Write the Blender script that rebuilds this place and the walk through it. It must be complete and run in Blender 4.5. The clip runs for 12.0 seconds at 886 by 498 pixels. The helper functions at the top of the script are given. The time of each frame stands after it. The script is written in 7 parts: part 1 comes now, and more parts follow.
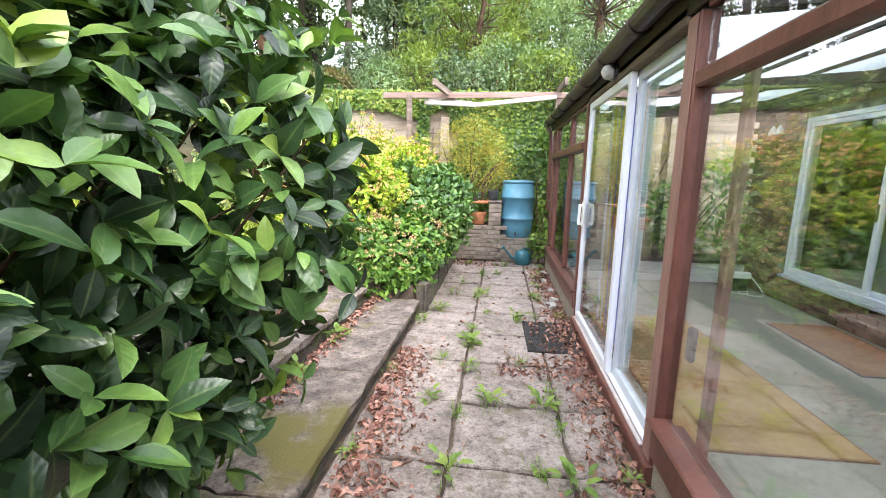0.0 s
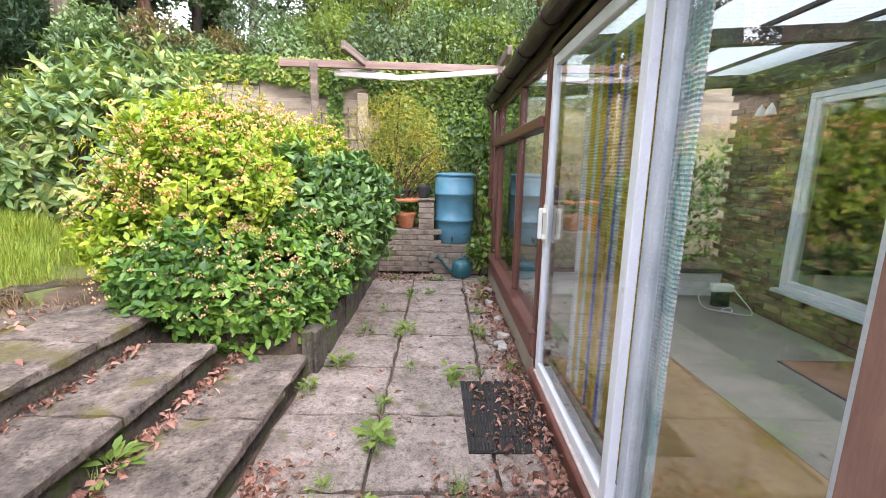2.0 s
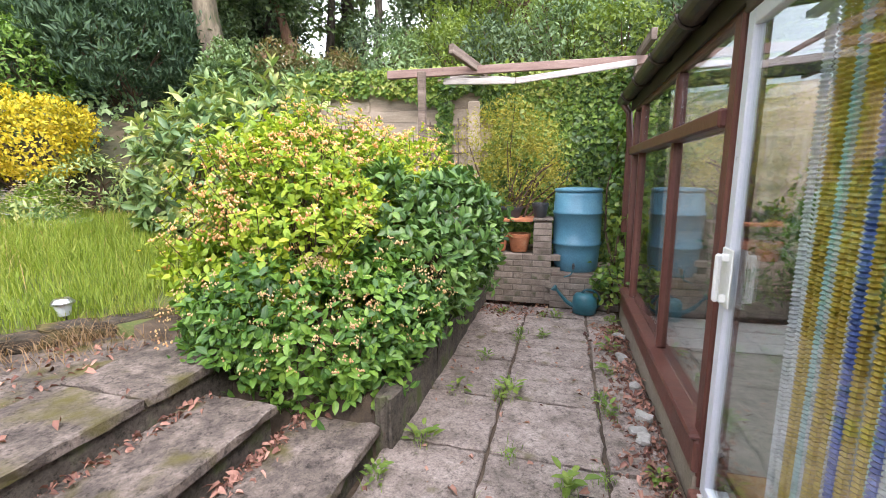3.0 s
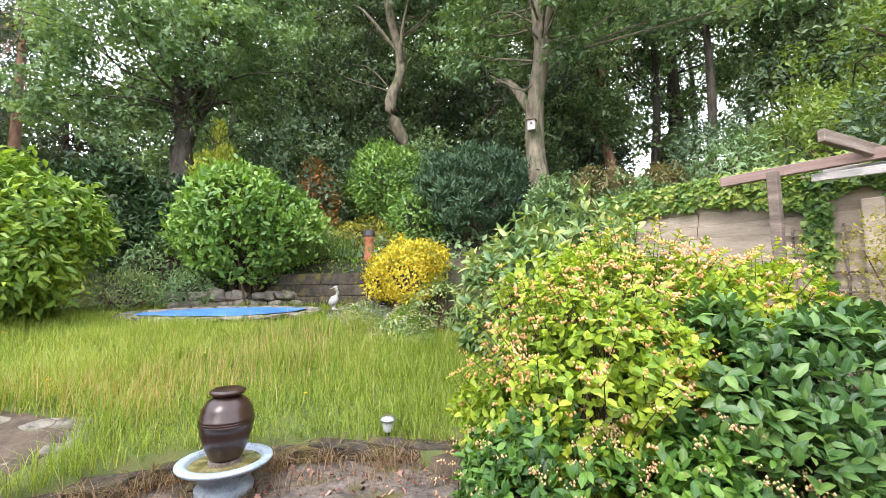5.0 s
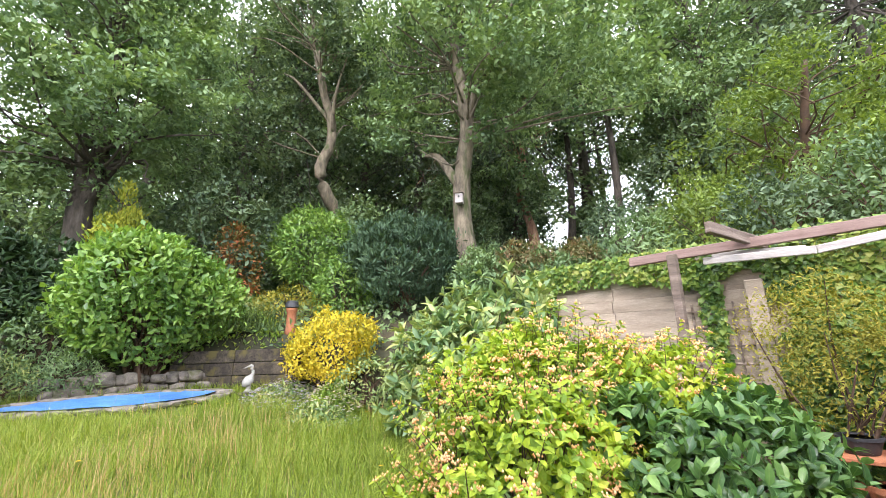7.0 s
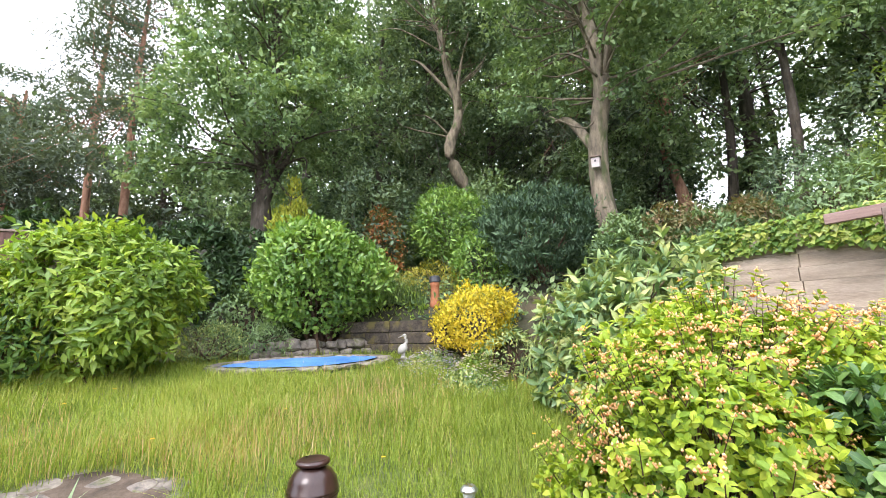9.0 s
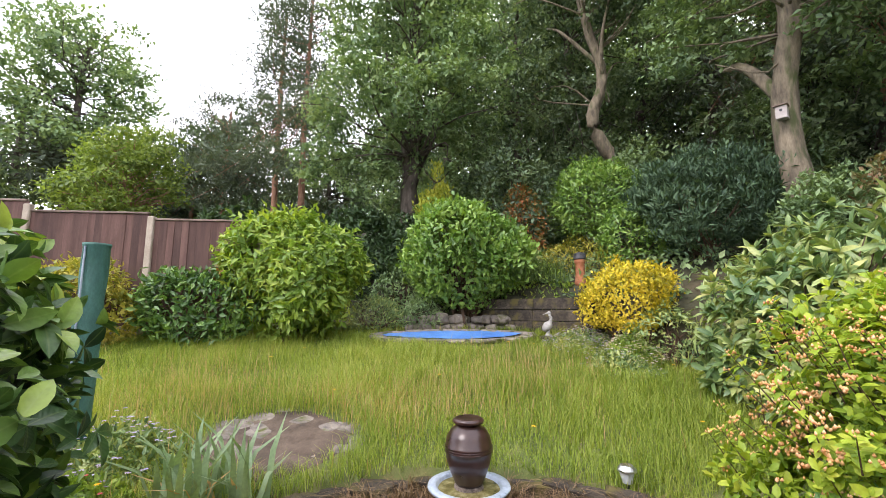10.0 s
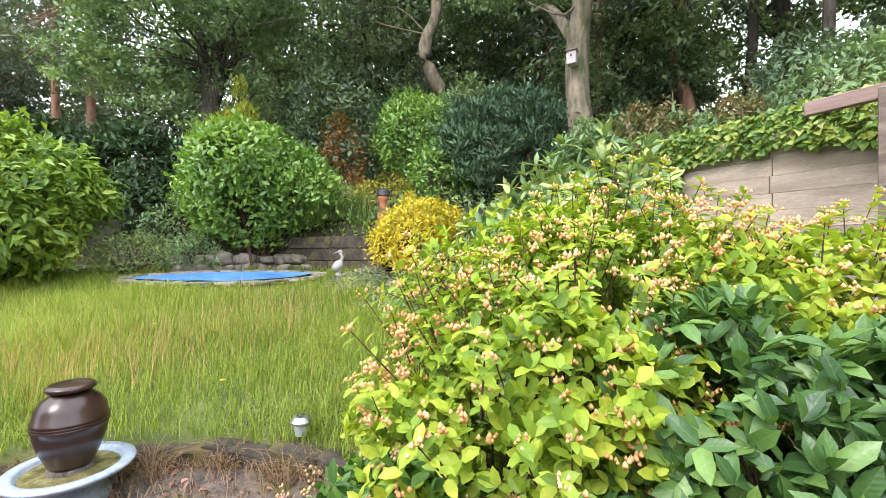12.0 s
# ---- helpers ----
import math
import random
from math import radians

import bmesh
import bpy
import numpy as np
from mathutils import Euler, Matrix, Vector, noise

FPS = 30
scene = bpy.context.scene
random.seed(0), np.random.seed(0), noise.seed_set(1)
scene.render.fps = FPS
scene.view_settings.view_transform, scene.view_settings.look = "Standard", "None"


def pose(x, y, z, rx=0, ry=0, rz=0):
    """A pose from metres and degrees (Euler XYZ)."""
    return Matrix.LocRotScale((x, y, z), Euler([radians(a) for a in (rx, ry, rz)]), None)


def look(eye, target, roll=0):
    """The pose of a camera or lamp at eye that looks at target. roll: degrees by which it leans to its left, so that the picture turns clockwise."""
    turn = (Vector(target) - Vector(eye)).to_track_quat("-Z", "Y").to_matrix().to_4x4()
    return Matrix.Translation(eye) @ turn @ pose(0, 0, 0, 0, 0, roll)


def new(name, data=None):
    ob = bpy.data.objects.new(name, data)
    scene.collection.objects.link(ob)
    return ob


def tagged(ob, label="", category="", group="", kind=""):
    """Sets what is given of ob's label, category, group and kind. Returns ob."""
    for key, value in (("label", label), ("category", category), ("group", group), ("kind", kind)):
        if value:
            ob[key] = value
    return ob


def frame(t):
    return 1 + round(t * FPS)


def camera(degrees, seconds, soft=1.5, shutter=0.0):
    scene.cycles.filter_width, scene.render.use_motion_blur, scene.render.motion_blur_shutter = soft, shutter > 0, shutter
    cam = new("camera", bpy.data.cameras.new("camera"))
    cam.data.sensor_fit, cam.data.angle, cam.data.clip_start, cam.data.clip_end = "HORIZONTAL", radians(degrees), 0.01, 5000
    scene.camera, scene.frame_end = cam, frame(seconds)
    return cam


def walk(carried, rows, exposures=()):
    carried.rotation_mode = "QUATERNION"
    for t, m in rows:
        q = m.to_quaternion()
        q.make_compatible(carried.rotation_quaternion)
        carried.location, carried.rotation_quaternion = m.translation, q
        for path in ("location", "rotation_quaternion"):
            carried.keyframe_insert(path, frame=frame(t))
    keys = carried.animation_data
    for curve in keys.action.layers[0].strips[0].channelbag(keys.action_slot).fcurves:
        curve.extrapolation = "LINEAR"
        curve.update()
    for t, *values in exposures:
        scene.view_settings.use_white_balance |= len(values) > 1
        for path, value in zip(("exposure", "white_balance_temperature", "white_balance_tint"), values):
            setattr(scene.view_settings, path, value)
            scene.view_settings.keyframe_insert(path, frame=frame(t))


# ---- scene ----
cam = camera(92.5, 12.0, 0.8)
PATH = [
    (0, (0.07, 0.275, 1.459), (-0.189, 2.227, 1.11), 1.0),
    (0.5, (0.045, 0.618, 1.427), (0.002, 2.586, 1.075), 0.6),
    (1, (0.073, 0.967, 1.437), (0.151, 2.93, 1.063), -0.1),
    (1.5, (0.147, 1.353, 1.468), (0.199, 3.317, 1.092), 0.4),
    (2, (0.183, 1.753, 1.443), (0.196, 3.717, 1.065), 1.0),
    (2.5, (0.208, 2.155, 1.465), (0.133, 4.116, 1.079), 0.9),
    (3, (0.209, 2.526, 1.518), (-0.331, 4.421, 1.178), -0.5),
    (3.5, (0.129, 2.821, 1.548), (-0.802, 4.573, 1.303), -0.6),
    (3.7, (0.104, 2.903, 1.592), (-1.008, 4.552, 1.384), -0.8),
    (5.3, (0.1, 3.009, 1.77), (-1.602, 4.028, 2.028), -0.5),
    (5.5, (0.089, 3.006, 1.84), (-1.605, 4.026, 2.14), -0.9),
    (6, (0.076, 3.01, 1.876), (-1.575, 4.057, 2.297), -0.9),
    (6.5, (0.076, 2.995, 1.903), (-1.435, 4.225, 2.355), -2.1),
    (6.7, (0.101, 3.044, 1.902), (-1.344, 4.345, 2.37), -1.9),
    (8.3, (0.109, 3.021, 1.923), (-1.434, 4.243, 2.276), -2.0),
    (8.5, (0.083, 2.985, 1.915), (-1.543, 4.096, 2.268), -1.8),
    (9, (0.045, 2.915, 1.907), (-1.746, 3.732, 2.26), -1.5),
    (9.5, (0.035, 2.869, 1.891), (-1.868, 3.382, 2.23), -1.2),
    (10, (0.03, 2.862, 1.821), (-1.94, 3.059, 2.1), -0.0),
    (10.5, (0.019, 2.883, 1.74), (-1.975, 2.813, 1.885), 0.5),
    (11, (-0.143, 3.216, 1.722), (-2.141, 3.28, 1.793), 0.1),
    (11.5, (-0.2, 3.751, 1.738), (-2.16, 4.147, 1.76), -0.0),
    (12, (-0.183, 4.27, 1.78), (-2.033, 5.03, 1.784), 0.0),
]
walk(cam, [(t, look(eye, target, roll)) for t, eye, target, roll in PATH], [(0, 1.08, 6300, 14), (1.0, 1.15, 6500, 22), (1.5, 0.92, 6400, 18), (2, 0.74, 6350, 19), (3.5, 0.5, 6300, 17), (5.5, 0.5, 6200, 13), (6.5, 0.5, 6200, 16), (8.5, 0.68, 6200, 18), (9.5, 0.2, 6300, 17), (10.5, 0.02, 6500, 23), (11.0, 0.1, 6500, 23), (12, 0.45, 6200, 13)])

# ---------------------------------------------------------------- light
world = bpy.data.worlds.new("world")
scene.world = world
world.use_nodes = True
wn, wl = world.node_tree.nodes, world.node_tree.links
wn.clear()
w_out, w_bg = wn.new("ShaderNodeOutputWorld"), wn.new("ShaderNodeBackground")
w_sky, w_mix = wn.new("ShaderNodeTexSky"), wn.new("ShaderNodeMixRGB")
w_sky.sky_type, w_sky.sun_disc = "NISHITA", False
w_sky.sun_elevation, w_sky.sun_rotation = radians(58), radians(150)
w_mix.inputs[0].default_value = 0.8
w_mix.inputs[2].default_value = (31.0, 32.0, 33.5, 1)     # cloud cover
wl.new(w_sky.outputs[0], w_mix.inputs[1])
wl.new(w_mix.outputs[0], w_bg.inputs[0])
w_bg.inputs[1].default_value = 0.1
wl.new(w_bg.outputs[0], w_out.inputs[0])
sun = new("sun", bpy.data.lights.new("sun", "SUN"))
sun.data.energy, sun.data.angle, sun.data.color = 2.4, radians(25), (1.0, 0.95, 0.87)
sun.matrix_world = look((6, -9, 16), (-2.5, 4, 0))

# ---------------------------------------------------------------- helpers
RNG = np.random.default_rng(7)


def arrays_mesh(name, verts, faces):
    """A mesh from an (n, 3) array and a list of (m, k) index arrays."""
    me = bpy.data.meshes.new(name)
    verts = np.asarray(verts, dtype=np.float32)
    loops = np.concatenate([f.ravel() for f in faces]).astype(np.int32)
    sizes = np.concatenate([np.full(len(f), f.shape[1]) for f in faces])
    starts = np.concatenate([[0], np.cumsum(sizes)[:-1]]).astype(np.int32)
    me.vertices.add(len(verts))
    me.vertices.foreach_set("co", verts.ravel())
    me.loops.add(len(loops))
    me.loops.foreach_set("vertex_index", loops)
    me.polygons.add(len(starts))
    me.polygons.foreach_set("loop_start", starts)
    me.update(calc_edges=True)
    return me


def link(name, me, material, parent=None, label="", smooth=False):
    ob = new(name, me)
    if material and not me.materials:
        me.materials.append(material)
    if smooth:
        me.shade_smooth()
    if parent:
        ob.parent = parent
    if label:
        ob["label"] = label
    return ob


def part(name, bm, material, parent=None, label="", smooth=False):
    me = bpy.data.meshes.new(name)
    bm.to_mesh(me)
    bm.free()
    return link(name, me, material, parent, label, smooth)


def empty(name, x=0, y=0, z=0, rz=0):
    ob = new(name)
    ob.matrix_basis = pose(x, y, z, 0, 0, rz)
    return ob


def box(bm, x0, x1, y0, y1, z0, z1, bevel=0.0, m=None):
    mat4 = Matrix.Translation(((x0 + x1) / 2, (y0 + y1) / 2, (z0 + z1) / 2)) @ Matrix.Diagonal((abs(x1 - x0), abs(y1 - y0), abs(z1 - z0), 1))
    vs = bmesh.ops.create_cube(bm, size=1, matrix=(m @ mat4) if m else mat4)["verts"]
    if bevel:
        es = list({e for v in vs for e in v.link_edges})
        bmesh.ops.bevel(bm, geom=es, offset=bevel, segments=1, affect="EDGES")
    return bm


def boxed(name, dims, material, parent=None, label="", bevel=0.006, m=None):
    return part(name, box(bmesh.new(), *dims, bevel, m), material, parent, label)


def lathe(profile, n=28, m=None, bm=None):
    """A turned shape from (radius, z) pairs."""
    bm = bm or bmesh.new()
    rings = []
    for r, z in profile:
        ring = [bm.verts.new((m or Matrix()) @ Vector((r * math.cos(2 * math.pi * i / n), r * math.sin(2 * math.pi * i / n), z))) for i in range(n)]
        rings.append(ring)
    for a, b in zip(rings, rings[1:]):
        for i in range(n):
            bm.faces.new((a[i], a[(i + 1) % n], b[(i + 1) % n], b[i]))
    bm.faces.new(list(reversed(rings[0])))
    bm.faces.new(rings[-1])
    return bm


def tube(points, radii, n=7, bm=None, wobble=0.0):
    """A tapered tube along points."""
    bm = bm or bmesh.new()
    pts = [Vector(p) for p in points]
    rings = []
    for i, p in enumerate(pts):
        d = (pts[min(i + 1, len(pts) - 1)] - pts[max(i - 1, 0)]).normalized()
        a = d.orthogonal().normalized() if abs(d.z) > 0.95 else d.cross(Vector((0, 0, 1))).normalized()
        b = d.cross(a)
        r = radii[i] if hasattr(radii, "__len__") else radii
        rings.append([bm.verts.new(p + (a * math.cos(k * 2 * math.pi / n) + b * math.sin(k * 2 * math.pi / n)) * r
                      * (1 + wobble * noise.noise((p * 2.3 + Vector((k * 1.7, k, 0)))))) for k in range(n)])
    for a, b in zip(rings, rings[1:]):
        for k in range(n):
            bm.faces.new((a[k], a[(k + 1) % n], b[(k + 1) % n], b[k]))
    bm.faces.new(list(reversed(rings[0])))
    bm.faces.new(rings[-1])
    bmesh.ops.recalc_face_normals(bm, faces=bm.faces)
    return bm


def spline(points, n):
    """n points on a smooth line through the given ones."""
    p = np.array(points, float)
    q = np.vstack([2 * p[0] - p[1], p, 2 * p[-1] - p[-2]])
    out = []
    for u in np.linspace(0, len(p) - 1 - 1e-6, n):
        i = int(u)
        t = u - i
        a, b, c, d = q[i:i + 4]
        out.append(0.5 * (2 * b + (c - a) * t + (2 * a - 5 * b + 4 * c - d) * t * t + (3 * b - a - 3 * c + d) * t ** 3))
    return np.array(out)


# ---------------------------------------------------------------- materials
def ramp_of(nt, stops):
    r = nt.nodes.new("ShaderNodeValToRGB")
    while len(r.color_ramp.elements) > 1:
        r.color_ramp.elements.remove(r.color_ramp.elements[0])
    r.color_ramp.elements[0].position = stops[0][0]
    r.color_ramp.elements[0].color = (*stops[0][1], 1)
    for at, c in stops[1:]:
        r.color_ramp.elements.new(at).color = (*c, 1)
    return r


def surface(name, colours, scale=6.0, rough=0.8, bump=0.3, grain=60.0, metal=0.0, stretch=(1, 1, 1), island=0.15, spots=None, rough_var=0.15, coat=0.0, speckle=0.5, pits=0.0):
    """A worn surface: broad stains, fine grain, relief, and a shade of its own for each piece."""
    m = bpy.data.materials.new(name)
    m.use_nodes = True
    nt = m.node_tree
    N, L = nt.nodes, nt.links
    b = N["Principled BSDF"]
    tc, mp = N.new("ShaderNodeTexCoord"), N.new("ShaderNodeMapping")
    mp.inputs["Scale"].default_value = stretch
    L.new(tc.outputs["Object"], mp.inputs[0])
    oi = N.new("ShaderNodeObjectInfo")
    add = N.new("ShaderNodeVectorMath")
    add.operation = "MULTIPLY_ADD"
    add.inputs[1].default_value = (1, 1, 1)
    comb = N.new("ShaderNodeCombineXYZ")
    mul = N.new("ShaderNodeMath")
    mul.operation, mul.inputs[1].default_value = "MULTIPLY", 37.0
    L.new(oi.outputs["Random"], mul.inputs[0])
    for k in range(3):
        L.new(mul.outputs[0], comb.inputs[k])
    L.new(mp.outputs[0], add.inputs[0])
    L.new(comb.outputs[0], add.inputs[2])
    big, fine = N.new("ShaderNodeTexNoise"), N.new("ShaderNodeTexNoise")
    big.inputs["Scale"].default_value, big.inputs["Detail"].default_value, big.inputs["Roughness"].default_value = scale, 6, 0.62
    fine.inputs["Scale"].default_value, fine.inputs["Detail"].default_value, fine.inputs["Roughness"].default_value = grain, 6, 0.75
    L.new(add.outputs[0], big.inputs["Vector"])
    L.new(add.outputs[0], fine.inputs["Vector"])
    n = len(colours)
    r = ramp_of(nt, [(0.3 + 0.4 * i / max(1, n - 1), c) for i, c in enumerate(colours)])
    L.new(big.outputs[0], r.inputs[0])
    col = r.outputs[0]
    gm = N.new("ShaderNodeMixRGB")
    gm.blend_type, gm.inputs[0].default_value = "OVERLAY", speckle
    L.new(col, gm.inputs[1])
    L.new(fine.outputs[0], gm.inputs[2])
    col = gm.outputs[0]
    if pits:
        pn = N.new("ShaderNodeTexNoise")
        pn.inputs["Scale"].default_value, pn.inputs["Detail"].default_value, pn.inputs["Roughness"].default_value = 26.0, 7, 0.8
        L.new(add.outputs[0], pn.inputs["Vector"])
        pr = ramp_of(nt, [(0.38, (1 - pits,) * 3), (0.47, (0.85,) * 3), (0.6, (1.04,) * 3), (0.68, (1.0 + 0.55 * pits,) * 3)])
        L.new(pn.outputs[0], pr.inputs[0])
        pm = N.new("ShaderNodeMixRGB")
        pm.blend_type, pm.inputs[0].default_value = "MULTIPLY", 1.0
        L.new(col, pm.inputs[1])
        L.new(pr.outputs[0], pm.inputs[2])
        col = pm.outputs[0]
    if spots:
        colour, low, high, sc = spots
        sp = N.new("ShaderNodeTexNoise")
        sp.inputs["Scale"].default_value, sp.inputs["Detail"].default_value = sc, 5
        L.new(add.outputs[0], sp.inputs["Vector"])
        sr = ramp_of(nt, [(low, (0, 0, 0)), (high, (1, 1, 1))])
        L.new(sp.outputs[0], sr.inputs[0])
        sm = N.new("ShaderNodeMixRGB")
        L.new(sr.outputs[0], sm.inputs[0])
        L.new(col, sm.inputs[1])
        sm.inputs[2].default_value = (*colour, 1)
        col = sm.outputs[0]
    hs = N.new("ShaderNodeHueSaturation")
    mr = N.new("ShaderNodeMapRange")
    mr.inputs["To Min"].default_value, mr.inputs["To Max"].default_value = 1 - island, 1 + island
    L.new(oi.outputs["Random"], mr.inputs[0])
    L.new(mr.outputs[0], hs.inputs["Value"])
    L.new(col, hs.inputs["Color"])
    L.new(hs.outputs[0], b.inputs["Base Color"])
    rr = N.new("ShaderNodeMapRange")
    rr.inputs["To Min"].default_value, rr.inputs["To Max"].default_value = max(0.03, rough - rough_var), min(1, rough + rough_var)
    L.new(big.outputs[0], rr.inputs[0])
    L.new(rr.outputs[0], b.inputs["Roughness"])
    b.inputs["Metallic"].default_value = metal
    b.inputs["Coat Weight"].default_value = coat
    if bump:
        bp = N.new("ShaderNodeBump")
        bp.inputs["Strength"].default_value, bp.inputs["Distance"].default_value = bump, 0.01
        ad = N.new("ShaderNodeMath")
        L.new(big.outputs[0], ad.inputs[0])
        L.new(fine.outputs[0], ad.inputs[1])
        L.new(ad.outputs[0], bp.inputs["Height"])
        L.new(bp.outputs[0], b.inputs["Normal"])
    return m


def leafy(name, colours, rough=0.45, through_light=0.3, patch=0.9, vary=0.7):
    """Leaves: each has its own shade out of the colours, with broader drifts over the plant."""
    colours = [(min(1, c[0] * 1.15 + 0.004), c[1] * 0.97, c[2] * 1.12 + 0.004) for c in colours]
    m = bpy.data.materials.new(name)
    m.use_nodes = True
    nt = m.node_tree
    N, L = nt.nodes, nt.links
    b, out = N["Principled BSDF"], N["Material Output"]
    geo, tc, nz = N.new("ShaderNodeNewGeometry"), N.new("ShaderNodeTexCoord"), N.new("ShaderNodeTexNoise")
    nz.inputs["Scale"].default_value = patch
    nz.inputs["Detail"].default_value = 3
    L.new(tc.outputs["Object"], nz.inputs["Vector"])
    mx = N.new("ShaderNodeMath")
    mx.operation, mx.inputs[1].default_value = "MULTIPLY_ADD", vary
    sb = N.new("ShaderNodeMapRange")
    sb.inputs["From Min"].default_value, sb.inputs["From Max"].default_value = 0.3, 0.7
    sb.inputs["To Min"].default_value, sb.inputs["To Max"].default_value = -0.08, 1.08 - vary
    L.new(nz.outputs[0], sb.inputs[0])
    L.new(geo.outputs["Random Per Island"], mx.inputs[0])
    L.new(sb.outputs[0], mx.inputs[2])
    r = ramp_of(nt, [(i / max(1, len(colours) - 1), c) for i, c in enumerate(colours)])
    L.new(mx.outputs[0], r.inputs[0])
    fine = N.new("ShaderNodeTexNoise")
    fine.inputs["Scale"].default_value = 45
    L.new(tc.outputs["Object"], fine.inputs["Vector"])
    gm = N.new("ShaderNodeMixRGB")
    gm.blend_type, gm.inputs[0].default_value = "OVERLAY", 0.3
    L.new(r.outputs[0], gm.inputs[1])
    L.new(fine.outputs[0], gm.inputs[2])
    rib, along = N.new("ShaderNodeAttribute"), N.new("ShaderNodeAttribute")
    rib.attribute_name, along.attribute_name = "rib", "along"
    line = N.new("ShaderNodeMapRange")
    line.inputs["From Min"].default_value, line.inputs["From Max"].default_value, line.inputs["To Max"].default_value = 0.85, 1.0, 0.2
    L.new(rib.outputs["Fac"], line.inputs[0])
    pale = N.new("ShaderNodeMixRGB")
    pale.inputs[2].default_value = (0.34, 0.42, 0.16, 1)
    L.new(line.outputs[0], pale.inputs[0])
    L.new(gm.outputs[0], pale.inputs[1])
    gm = pale
    L.new(gm.outputs[0], b.inputs["Base Color"])
    b.inputs["Roughness"].default_value = rough
    b.inputs["Specular IOR Level"].default_value = 0.28 if rough > 0.41 else 0.45
    vein, wave = N.new("ShaderNodeMath"), N.new("ShaderNodeMath")
    vein.operation, vein.inputs[1].default_value = "MULTIPLY_ADD", 42.0
    rib8 = N.new("ShaderNodeMath")
    rib8.operation, rib8.inputs[1].default_value = "MULTIPLY", 9.0
    wave.operation = "SINE"
    L.new(along.outputs["Fac"], vein.inputs[0])
    L.new(rib.outputs["Fac"], rib8.inputs[0])
    L.new(rib8.outputs[0], vein.inputs[2])
    L.new(vein.outputs[0], wave.inputs[0])
    relief = N.new("ShaderNodeMath")
    relief.operation, relief.inputs[1].default_value = "MULTIPLY_ADD", 0.09
    L.new(wave.outputs[0], relief.inputs[0])
    L.new(fine.outputs[0], relief.inputs[2])
    bp = N.new("ShaderNodeBump")
    bp.inputs["Strength"].default_value, bp.inputs["Distance"].default_value = 0.3, 0.006
    L.new(relief.outputs[0], bp.inputs["Height"])
    L.new(bp.outputs[0], b.inputs["Normal"])
    tr, ms = N.new("ShaderNodeBsdfTranslucent"), N.new("ShaderNodeMixShader")
    warm = N.new("ShaderNodeMixRGB")
    warm.blend_type, warm.inputs[0].default_value, warm.inputs[2].default_value = "MULTIPLY", 1.0, (1.5, 1.5, 0.5, 1)
    L.new(gm.outputs[0], warm.inputs[1])
    L.new(warm.outputs[0], tr.inputs[0])
    ms.inputs[0].default_value = through_light
    L.new(b.outputs[0], ms.inputs[1])
    L.new(tr.outputs[0], ms.inputs[2])
    L.new(ms.outputs[0], out.inputs[0])
    return m


def glass(name, tint=(0.96, 0.98, 0.97)):
    m = bpy.data.materials.new(name)
    m.use_nodes = True
    nt = m.node_tree
    N, L = nt.nodes, nt.links
    N.remove(N["Principled BSDF"])
    fr, tp, gl, ms = N.new("ShaderNodeLayerWeight"), N.new("ShaderNodeBsdfTransparent"), N.new("ShaderNodeBsdfGlossy"), N.new("ShaderNodeMixShader")
    fr.inputs[0].default_value = 0.5
    tp.inputs[0].default_value = (*tint, 1)
    gl.inputs["Roughness"].default_value = 0.015
    tc, nz, bp = N.new("ShaderNodeTexCoord"), N.new("ShaderNodeTexNoise"), N.new("ShaderNodeBump")
    nz.inputs["Scale"].default_value = 2.0
    bp.inputs["Strength"].default_value, bp.inputs["Distance"].default_value = 0.03, 0.05
    L.new(tc.outputs["Object"], nz.inputs["Vector"])
    L.new(nz.outputs[0], bp.inputs["Height"])
    L.new(bp.outputs[0], gl.inputs["Normal"])
    power, boost = N.new("ShaderNodeMath"), N.new("ShaderNodeMath")
    power.operation, power.inputs[1].default_value = "POWER", 4.0
    boost.operation, boost.inputs[1].default_value, boost.inputs[2].default_value, boost.use_clamp = "MULTIPLY_ADD", 0.86, 0.13, True
    L.new(fr.outputs["Facing"], power.inputs[0])
    L.new(power.outputs[0], boost.inputs[0])
    L.new(boost.outputs[0], ms.inputs[0])
    L.new(tp.outputs[0], ms.inputs[1])
    L.new(gl.outputs[0], ms.inputs[2])
    L.new(ms.outputs[0], N["Material Output"].inputs[0])
    return m


def sheet_plastic(name):
    """Milky twin-wall roof sheet that lets daylight through."""
    m = surface(name, [(0.6, 0.66, 0.7), (0.72, 0.77, 0.8)], 3, 0.35, 0.1, 90, spots=((0.35, 0.4, 0.35), 0.62, 0.75, 3))
    nt = m.node_tree
    N, L = nt.nodes, nt.links
    tr, ms = N.new("ShaderNodeBsdfTranslucent"), N.new("ShaderNodeMixShader")
    tr.inputs[0].default_value = (0.46, 0.52, 0.56, 1)
    ms.inputs[0].default_value = 0.86
    L.new(N["Principled BSDF"].outputs[0], ms.inputs[1])
    L.new(tr.outputs[0], ms.inputs[2])
    L.new(ms.outputs[0], N["Material Output"].inputs[0])
    return m


